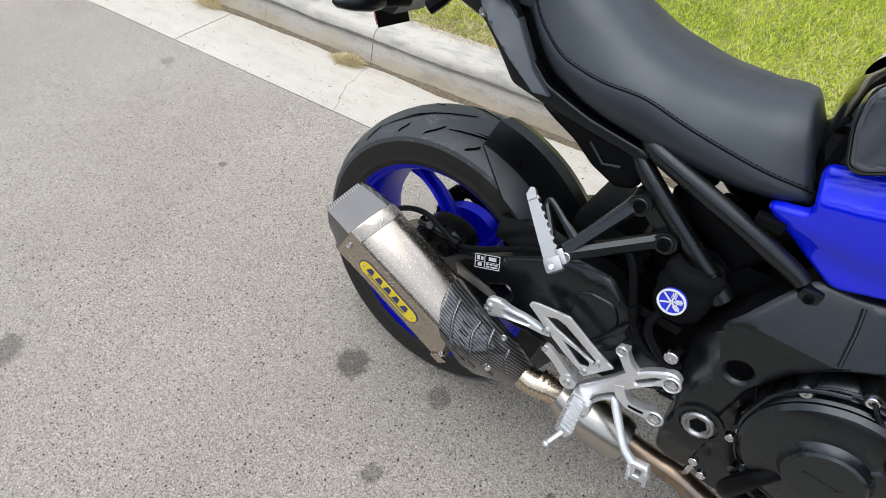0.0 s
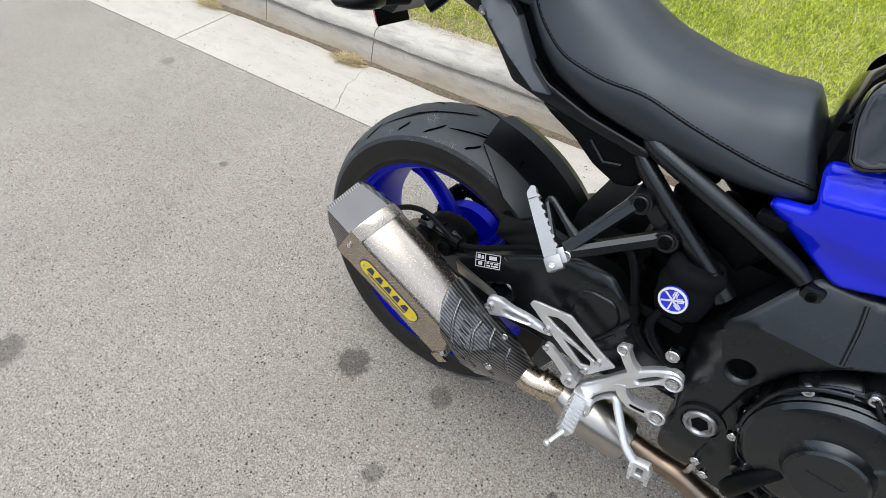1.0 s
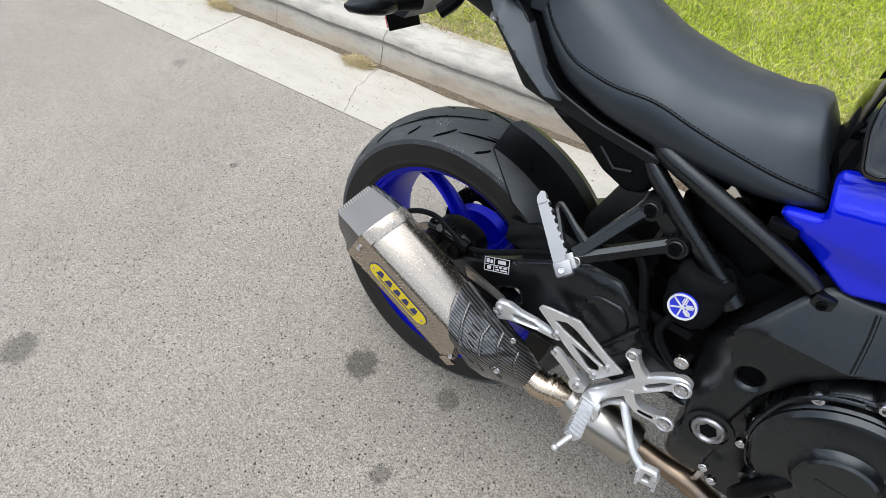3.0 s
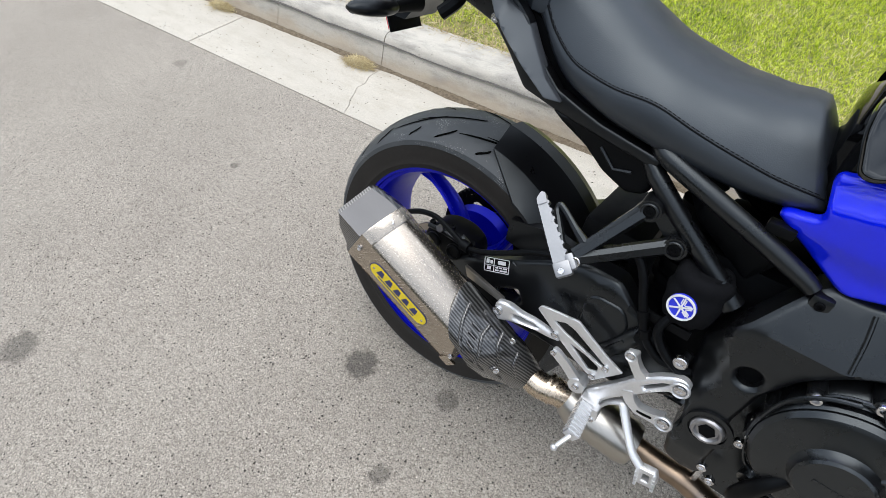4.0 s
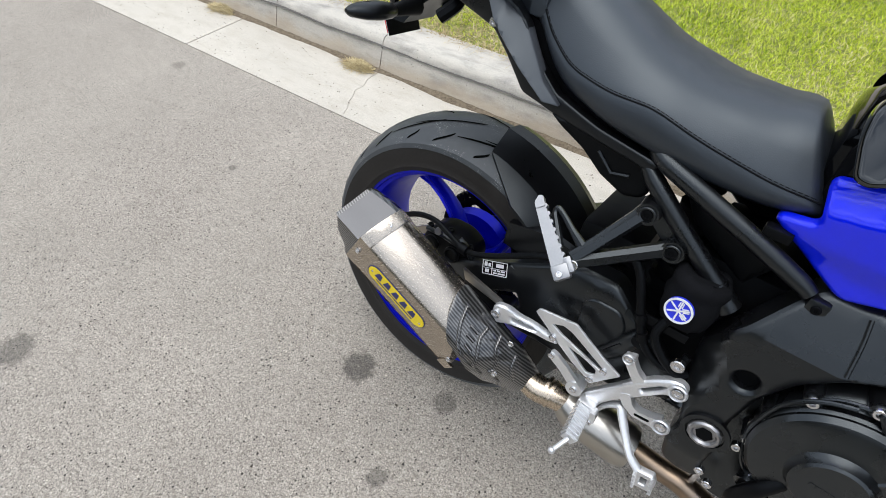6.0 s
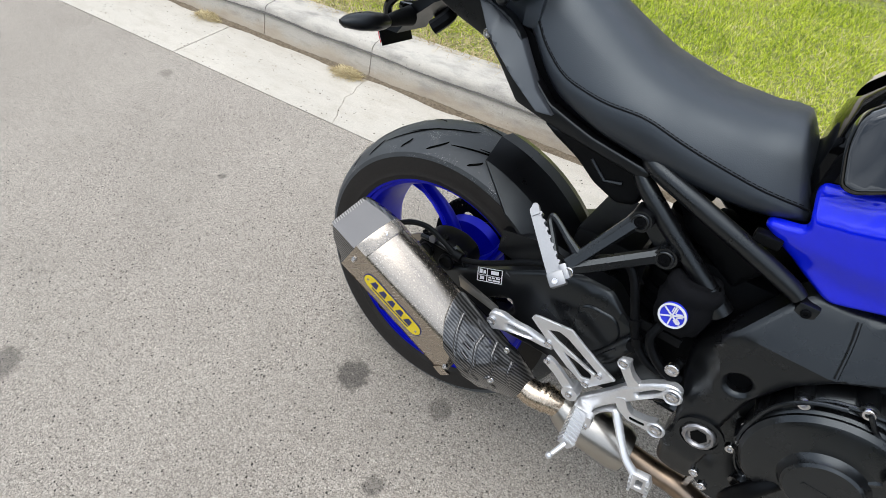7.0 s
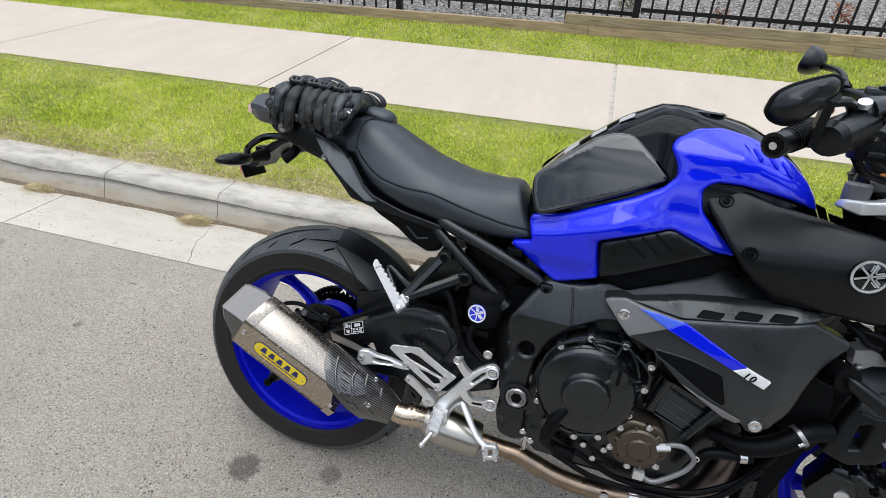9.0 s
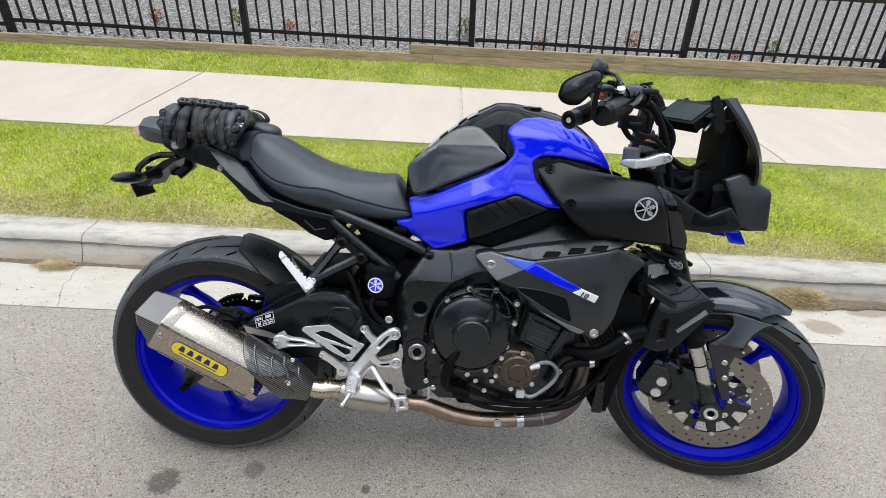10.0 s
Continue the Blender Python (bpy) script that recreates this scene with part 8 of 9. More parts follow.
for sd in (-1, 1):
    y = sd * 0.103
    leg = part("fork_leg", tube([fork_pt(0.215, y), fork_pt(0.4, y), fork_pt(0.52, y), fork_pt(0.75, y)], [0.027, 0.027, 0.0285, 0.0285], 24, 0), SATIN, bike, "black upside-down fork leg", STEER)
    part("fork_seal", tube([fork_pt(0.2, y), fork_pt(0.206, y), fork_pt(0.225, y), fork_pt(0.23, y), fork_pt(0.245, y), fork_pt(0.26, y)], [0.025, 0.03, 0.03, 0.0275, 0.031, 0.029], 24, 0), MATT, leg, "", STEER)
    part("fork_slider", tube([fork_pt(0.05, y), fork_pt(0.215, y)], 0.0215, 24, 0), STEEL, leg, "bright chromed fork slider", STEER)
    part("travel_ring", tube([fork_pt(0.138, y), fork_pt(0.142, y)], 0.0222, 24, 0), MATT, leg, "", STEER)
    part("fork_foot", loft([[tuple(fork_pt(s, y) + V((0.026 * k * math.cos(a), 0.03 * k * math.sin(a), 0))) for a in np.linspace(0, 2 * math.pi, 17)[:-1]] for s, k in ((-0.03, 0.7), (-0.02, 1.0), (0.05, 1.0), (0.08, 0.92), (0.085, 0.85))]), ENGINE, leg, "black fork foot", STEER)
    foot = part("axle_boss", rod((FX, sd * 0.075, FZ), (FX, sd * 0.135, FZ), 0.029, n=24, w=0.004), ENGINE, leg, "", STEER)
    part("axle_end", lathe([(0.0185, 0.0), (0.0185, -0.004), (0.0135, -0.004), (0.0115, -0.001), (0, -0.001)], (0, 0, 0), 20), ALU, leg, "bright hollow axle end", STEER @ Matrix.Translation((FX, sd * 0.1355, FZ)) @ Matrix.Diagonal((1, -sd, 1, 1)))
    part("axle_socket", rod((FX, sd * 0.13, FZ), (FX, sd * 0.1375, FZ), 0.0105, n=6), DARK, leg, "", STEER)
    part("fork_cap", rod(fork_pt(0.75, y), fork_pt(0.765, y), 0.0225, n=8, w=0.002), SGREY, leg, "", STEER)
    part("cap_screw", rod(fork_pt(0.765, y), fork_pt(0.775, y), 0.009, n=12), ORANGE, leg, "orange adjuster", STEER)
    # disc
    hl = [circle(FX, FZ, 0.108, 48)]
    for k in range(56):
        a = 2 * math.pi * k / 56
        r = (0.118, 0.132, 0.146)[k % 3] + 0.002
        hl.append(circle(FX + r * math.cos(a), FZ + r * math.sin(a), 0.0042, 8))
    disc = part("front_brake_disc", panel(circle(FX, FZ, 0.16, 72), flat(0.078), 0.005, 0, 0, 0.03, sd, holes=hl, corner=0), DISC, front_wheel, "drilled steel front brake disc", STEER)
    car = part("disc_carrier", panel([(FX + r * math.cos(a), FZ + r * math.sin(a)) for a, r in [(2 * math.pi * (k + o) / 10, r) for k in range(10) for o, r in ((-0.16, 0.112), (0.16, 0.112), (0.3, 0.075), (0.7, 0.075))]], flat(0.0775), 0.006, 0.001, 0.001, 0.02, sd, holes=[circle(FX, FZ, 0.045, 24)] + [circle(FX + 0.062 * math.cos(2 * math.pi * (k + 0.5) / 5), FZ + 0.062 * math.sin(2 * math.pi * (k + 0.5) / 5), 0.012, 12) for k in range(5)], corner=0.003), ENGINE, disc, "black disc carrier", STEER)
    for k in range(10):
        a = 2 * math.pi * k / 10
        q = (FX + 0.11 * math.cos(a), sd * 0.079, FZ + 0.11 * math.sin(a))
        part("disc_button", rod(q, (q[0], sd * 0.0815, q[2]), 0.0075, n=14, w=0.001), STEEL, disc, "", STEER)
    for k in range(5):
        a = 2 * math.pi * (k + 0.25) / 5
        bolt(car, (FX + 0.055 * math.cos(a), sd * 0.079, FZ + 0.055 * math.sin(a)), 0.007, (0, sd, 0), xf=STEER)
    # caliper behind the leg
    CALF = rounded([(-0.182, 0.1), (-0.165, 0.122), (-0.128, 0.122), (-0.112, 0.09), (-0.108, 0.04), (-0.112, 0.0), (-0.145, -0.012), (-0.186, 0.0), (-0.204, 0.03)], 0.012)
    cap_ = part("front_caliper", loft([[(FX - 0.15 + (x + 0.15) * k, sd * yy, FZ + 0.055 + (z - 0.055) * k) for x, z in CALF] for yy, k in ((0.052, 0.95), (0.056, 1.0), (0.108, 1.0), (0.116, 0.95), (0.121, 0.84), (0.123, 0.6))]), ENGINE, bike, "black radial front brake caliper", STEER, angle=30)
    part("caliper_bracket", panel([(FX + x, FZ + z) for x, z in ((-0.15, 0.118), (-0.132, 0.126), (-0.1, 0.112), (-0.062, 0.078), (-0.028, 0.05), (-0.02, 0.01), (-0.034, 0.004), (-0.06, 0.012), (-0.092, 0.006), (-0.13, -0.014), (-0.152, -0.012), (-0.126, 0.016), (-0.112, 0.05), (-0.126, 0.088))], lambda x, z: 0.126 - 0.12 * max(0, x - FX + 0.1), 0.022, 0.006, 0.006, 0.01, sd, corner=0.006), FRAMEM, cap_, "black forged caliper bracket", STEER, angle=30)
    for px, pz, qx, qz in ((-0.172, 0.1, -0.132, 0.103), (-0.19, 0.042, -0.165, 0.041), (-0.185, 0.012, -0.16, 0.0), (-0.178, 0.072, -0.16, 0.074)):
        part("caliper_rib", rod((FX + px, sd * 0.118, FZ + pz), (FX + qx, sd * 0.121, FZ + qz), 0.0045, n=8, w=0.001), ENGINE, cap_, "", STEER)
    for px, pz in ((-0.139, 0.059), (-0.147, 0.02)):
        part("piston_cap", rod((FX + px, sd * 0.12, FZ + pz), (FX + px, sd * 0.129, FZ + pz), 0.0135, n=22, w=0.002), ALU, cap_, "bright caliper piston cap", STEER)
    for px, pz in ((-0.1, 0.104), (-0.1, 0.0)):
        bolt(cap_, (FX + px, sd * 0.125, FZ + pz), 0.008, (0, sd, 0), DARK, 0.8, xf=STEER)
    part("caliper_lug", loft([[tuple(fork_pt(s, sd * yy) + V((dx, 0, 0))) for s, dx in ((0.03, -0.02), (0.12, -0.02), (0.13, -0.06), (0.02, -0.07))] for yy in (0.09, 0.12)]), ENGINE, cap_, "", STEER)
    part("caliper_hose", tube([(FX - 0.11, sd * 0.1, FZ + 0.13), (FX - 0.13, sd * 0.11, FZ + 0.2), (FX - 0.12, sd * 0.1, FZ + 0.3), (FX - 0.15, sd * 0.08, FZ + 0.4)], 0.005, 8), MATT, cap_, "black rubber brake hose", STEER)
    # fender stay, flowing out of the mudguard's side
    part("fender_stay", panel([(FX + x, FZ + z) for x, z in ((-0.03, 0.284), (0.0, 0.29), (0.1, 0.274), (0.072, 0.259), (0.05, 0.237), (0.036, 0.207), (0.025, 0.17), (0.018, 0.134), (0.031, 0.08), (0.044, 0.033), (0.022, 0.027), (-0.002, 0.08), (-0.02, 0.127), (-0.042, 0.178), (-0.05, 0.2), (-0.012, 0.236), (0.0, 0.262), (-0.008, 0.28))], stay_f, 0.009, 0.003, 0.003, 0.006, sd, corner=0.006), FENDER, bike, "gloss black fender stay", STEER)
    for dx, dz in ((0.004, 0.148), (0.015, 0.102)):
        bolt(bike, (FX + dx, sd * 0.103, FZ + dz), 0.008, (0, sd, 0), h=0.6, xf=STEER)
# front fender
fsec = [(-0.088, 0.284), (-0.085, 0.3), (-0.074, 0.315), (-0.05, 0.326), (-0.02, 0.331), (0, 0.332), (0.02, 0.331), (0.05, 0.326), (0.074, 0.315), (0.085, 0.3), (0.088, 0.284)]
part("front_fender", arc_shell((FX, 0, FZ), 121, 64, fsec, 24, 0.003, lambda y: 330 * max(0, abs(y) - 0.045)), FENDER, bike, "gloss black front mudguard", STEER, 30)
# yokes
for s, h in ((0.715, 0.03), (0.5, 0.032)):
    bm = loft([[tuple(fork_pt(s + dz, yy) + V((dx, 0, 0))) for yy, dx in ((-0.135, -0.02), (-0.135, 0.028), (-0.07, 0.035), (0.07, 0.035), (0.135, 0.028), (0.135, -0.02), (0.06, -0.055), (-0.06, -0.055))] for dz in (-h / 2, h / 2)])
    bev(bm, 0.005)
    yk = part("fork_yoke", bm, ENGINE, bike, "black fork yoke", STEER)
    if s > 0.6:
        q = fork_pt(0.715, -0.137)
        bolt(yk, (q.x - 0.0, q.y, q.z), 0.008, (0, -1, 0), xf=STEER)
# bars: a one-piece bar on risers, with grips, levers, mirrors
BR0 = fork_pt(0.80, 0) + V((0.0, 0, 0))
barpts = [(BR0.x - 0.147, -0.36, BR0.z + 0.045), (BR0.x - 0.108, -0.28, BR0.z + 0.06), (BR0.x - 0.05, -0.2, BR0.z + 0.068), (BR0.x - 0.01, -0.12, BR0.z + 0.055), (BR0.x + 0.005, -0.05, BR0.z + 0.03), (BR0.x + 0.005, 0.05, BR0.z + 0.03), (BR0.x - 0.01, 0.12, BR0.z + 0.055), (BR0.x - 0.05, 0.2, BR0.z + 0.068), (BR0.x - 0.108, 0.28, BR0.z + 0.06), (BR0.x - 0.147, 0.36, BR0.z + 0.045)]
hb = part("handlebar", tube(barpts, 0.0115, 14), SATIN, bike, "black tubular handlebar", STEER)
for sd in (-1, 1):
    part("riser", rod((BR0.x - 0.005, sd * 0.05, BR0.z - 0.06), (BR0.x + 0.003, sd * 0.05, BR0.z + 0.045), 0.02, n=16, w=0.003), SATIN, hb, "", STEER)
    ends = [V(p) for p in (barpts[:3] if sd < 0 else barpts[:-4:-1])]
    grip = part("grip", tube([ends[0] + (ends[0] - ends[1]) * 0.04, ends[0], ends[0].lerp(ends[1], 0.55), ends[0].lerp(ends[1], 0.7)], [0.0165, 0.0175, 0.018, 0.021], 16), MATT, hb, "black rubber grip", STEER)
    for k in range(8):
        p = ends[0].lerp(ends[1], 0.06 + 0.065 * k)
        d = (ends[1] - ends[0]).normalized() * 0.0015
        part("grip_ring", rod(p - d, p + d, 0.0187, n=14), MATT, grip, "", STEER)
    e = ends[0] + (ends[0] - ends[1]).normalized() * 0.028
    be = part("bar_end", rod(ends[0], e, 0.0165, 0.0185, 20, 0.003), SATIN, hb, "black bar-end weight", STEER)
    part("bar_end_screw", rod(e, e + (ends[0] - ends[1]).normalized() * 0.002, 0.0055, n=14), ALU, be, "", STEER)
    part("bar_end_ring", rod(e, e + (ends[0] - ends[1]).normalized() * 0.0012, 0.0135, n=24), MATT, be, "", STEER)
    cl_ = ends[1].lerp(ends[2], 0.55)
    mc = ends[2] + V((0.035, 0, 0.0))
    if sd > 0:
        part("throttle_housing", rod(ends[0].lerp(ends[1], 0.62), ends[1].lerp(ends[2], 0.4), 0.03, 0.031, 20, 0.011), SATIN, hb, "black switch housing", STEER)
        part("switch_button", box(cl_.x - 0.04, cl_.x - 0.015, cl_.y - 0.02, cl_.y + 0.02, cl_.z + 0.002, cl_.z + 0.028, 0.004), MATT, hb, "", STEER)
        part("lever_perch", box(mc.x - 0.03, mc.x + 0.025, mc.y - 0.025, mc.y + 0.03, mc.z - 0.022, mc.z + 0.02, 0.006), ENGINE, hb, "black lever perch", STEER)
        part("fluid_reservoir", rod((mc.x + 0.01, mc.y + sd * -0.01, mc.z + 0.02), (mc.x + 0.008, mc.y + sd * -0.01, mc.z + 0.028), 0.018, n=20, w=0.004), SATIN, hb, "black brake fluid reservoir", STEER)
        part("lever", tube([tuple(mc + V((0.02, 0, 0.008))), tuple(mc + V((0.022, sd * 0.06, 0.01))), tuple(ends[1] + V((0.065, sd * 0.02, 0.012))), tuple(ends[0] + V((0.07, sd * -0.02, 0.012)))], [0.008, 0.007, 0.006, 0.007], 10, 6, 0.6), SATIN, hb, "black brake lever" if sd < 0 else "black clutch lever", STEER)
    # mirror
    mb = cl_ + V((0.0, 0, 0.012))
    mh = V((0.838, -0.36, 1.092)) if sd < 0 else V((1.09, 0.42, 1.204))
    base_ = STEER @ mb
    part("mirror_stem", tube([tuple(base_), tuple(base_.lerp(mh, 0.4) + V((0.012, 0, 0.012))), tuple(mh + V((0.012, 0, -0.008)))], [0.008, 0.007, 0.008], 10), SATIN, hb, "black mirror stem")
    if sd > 0:
        mx = Matrix.Translation(mh) @ Matrix.Rotation(radians(-25), 4, "Z") @ Matrix.Rotation(radians(10), 4, "Y")
        around = [(math.cos(a), math.sin(a)) for a in np.linspace(0, 2 * math.pi, 21)[:-1]]
        oval = [(0.95 * math.copysign(abs(c) ** 0.7, c) * (1 - 0.25 * q), 0.95 * math.copysign(abs(q) ** 0.75, q)) for c, q in around]
        shell = part("mirror", loft([[(x, w * p, h * q) for p, q in oval] for x, w, h in ((-0.021, 0.062, 0.0355), (-0.013, 0.063, 0.0365), (0.002, 0.058, 0.032), (0.016, 0.044, 0.022), (0.022, 0.02, 0.01))]), SATIN, hb, "black rear-view mirror", mx, 40)
        part("mirror_glass", loft([[(x, 0.054 * p, 0.029 * q) for p, q in oval] for x in (-0.0235, -0.0215)]), GLOSS, shell, "dark tinted mirror glass", mx)
    else:
        # the near mirror is turned edge-on: a pointed shell with its rim towards the kerb
        MO = rounded([(0.8, 1.07), (0.805, 1.092), (0.821, 1.104), (0.845, 1.115), (0.869, 1.124), (0.881, 1.119), (0.881, 1.104), (0.868, 1.09), (0.858, 1.073), (0.841, 1.057), (0.821, 1.056), (0.807, 1.061)], 0.012)
        mid = (0.84, 1.088)
        shell = part("mirror", loft([[(mid[0] + (x - mid[0]) * k, y + 0.25 * (x - mid[0]), mid[1] + (z - mid[1]) * k) for x, z in MO] for y, k in ((-0.335, 0.9), (-0.34, 1.0), (-0.352, 1.0), (-0.362, 0.93), (-0.37, 0.8), (-0.375, 0.62), (-0.377, 0.3))]), SATIN, hb, "black rear-view mirror", angle=50)
        part("mirror_rim", tube([(x, -0.353 + 0.25 * (x - mid[0]), z) for x, z in MO + MO[:1]], 0.0028, 8, 0), MATT, shell)
        part("mirror_glass", loft([[(mid[0] + (x - mid[0]) * 0.86, y + 0.25 * (x - mid[0]), mid[1] + (z - mid[1]) * 0.86) for x, z in MO] for y in (-0.336, -0.333)]), GLOSS, shell, "dark tinted mirror glass")
        part("mirror_bracket", bev(loft([[(x - 0.006, y - 0.006, z), (x + 0.006, y - 0.006, z), (x + 0.006, y + 0.008, z), (x - 0.006, y + 0.008, z)] for x, y, z in ((0.879, -0.325, 1.03), (0.879, -0.328, 1.065), (0.88, -0.335, 1.098))]), 0.002), SATIN, hb, "black mirror bracket")
        part("bracket_screw", rod((0.88, -0.332, 1.098), (0.88, -0.344, 1.098), 0.007, n=14, w=0.001), ENGINE, hb)
        # throttle drum, brake master cylinder, switches
        drum = part("throttle_housing", tube([(0.908, -0.292, 1.043), (0.912, -0.287, 1.045), (0.93, -0.262, 1.05), (0.962, -0.23, 1.064), (0.978, -0.215, 1.069)], [0.018, 0.026, 0.028, 0.0275, 0.023], 26, 0), SATIN, hb, "black throttle and switch housing", angle=35)
        part("housing_seam", tube([(0.94 + 0.028 * math.cos(a) * 0.55, -0.252 + 0.028 * math.cos(a) * 0.8, 1.0535 + 0.028 * math.sin(a)) for a in np.linspace(0, 2 * math.pi, 25)], 0.0016, 6, 0), MATT, drum)
        part("master_cylinder", tube([(0.955, -0.235, 1.082), (0.975, -0.22, 1.09), (1.0, -0.2, 1.095), (1.03, -0.18, 1.09)], [0.015, 0.021, 0.021, 0.016], 16, 0), ENGINE, hb, "black front brake master cylinder", angle=35)
        for k in range(5):
            p = V((0.962, -0.23, 1.085)).lerp(V((1.02, -0.187, 1.093)), k / 4)
            part("casting_ring", rod(p, p + V((0.005, 0.004, 0.001)), 0.0222, n=18, w=0.001), SATIN, hb)
        part("banjo_bolt", rod((0.955, -0.245, 1.094), (0.953, -0.25, 1.101), 0.009, n=14, w=0.002), ALU, hb)
        part("reservoir_cap", bev(box(0.985, 1.05, -0.215, -0.155, 1.094, 1.108), 0.006), SATIN, hb, "black brake reservoir cap")
        part("switch_block", bev(box(0.972, 1.026, -0.235, -0.2, 1.018, 1.048), 0.006), MATT, hb, "black switch block")
        part("switch_button", box(0.985, 1.015, -0.24, -0.234, 1.026, 1.034, 0.002), SATIN, hb)
        part("kill_switch", bev(box(0.9, 0.916, -0.262, -0.24, 1.078, 1.086), 0.003), REDP, hb, "small red switch")
        part("lever", tube([(1.02, -0.19, 1.1), (1.0, -0.24, 1.085), (0.975, -0.29, 1.07), (0.95, -0.335, 1.062), (0.94, -0.355, 1.06)], [0.008, 0.0075, 0.0065, 0.006, 0.007], 10, 6, 0.6), SATIN, hb, "black brake lever")
        for pts, r in ((((1.03, -0.17, 1.09), (1.06, -0.15, 1.076), (1.09, -0.14, 1.046), (1.112, -0.138, 1.006), (1.128, -0.138, 0.96), (1.15, -0.135, 0.89)), 0.0075), (((1.02, -0.19, 1.075), (1.068, -0.14, 1.078), (1.104, -0.12, 1.052), (1.133, -0.115, 1.026), (1.143, -0.115, 0.999), (1.138, -0.115, 0.97)), 0.0055), (((0.985, -0.21, 1.02), (1.01, -0.19, 1.0), (1.05, -0.16, 0.99), (1.09, -0.13, 0.985), (1.12, -0.11, 0.97)), 0.0065), (((0.99, -0.22, 1.03), (1.03, -0.19, 1.01), (1.08, -0.16, 1.0), (1.11, -0.15, 0.98)), 0.005)):
            part("cable", tube(pts, r, 10), MATT, bike, "black control cable")
        part("junction_block", bev(box(1.105, 1.135, -0.125, -0.095, 0.975, 0.998), 0.003), MATT, bike)
        # clamp of the top yoke round the fork leg, and the clear cup beside it
        clampb = part("yoke_clamp", panel([(1.02, 0.932), (1.046, 0.926), (1.096, 0.937), (1.13, 0.95), (1.133, 0.962), (1.118, 0.971), (1.098, 0.966), (1.066, 0.953), (1.026, 0.947)], lambda x, z: 0.158 - 0.9 * max(0, 1.045 - x), 0.022, 0.003, 0.003, 0.005, -1, corner=0.005), ALU, bike, "silver top yoke clamp")
        bolt(clampb, (1.117, -0.158, 0.958), 0.009, (0, -1, 0), h=0.5)
        part("fluid_cup", bev(loft([[(1.045 + r * math.cos(a), -0.12 + r * math.sin(a), z) for a in np.linspace(0, 2 * math.pi, 17)[:-1]] for z, r in ((0.935, 0.017), (0.94, 0.02), (0.972, 0.021), (0.976, 0.018))]), 0.001), CLEARP, bike, "cloudy plastic fluid cup")
    for o in ((0.0, 0.014, -0.012) if sd > 0 else ()):
        part("cable", tube([tuple(mc + V((0.0, -sd * 0.02, 0))), tuple(mc + V((0.05, -sd * (0.05 + o), -0.02 + o))), (BR0.x + 0.07 + o, sd * 0.08, BR0.z - 0.07), (BR0.x + 0.075 + o, sd * (0.09 + o), BR0.z - 0.17), (BR0.x + 0.06, sd * 0.07, BR0.z - 0.26)], 0.0055, 8), MATT, bike, "black control cable", STEER)

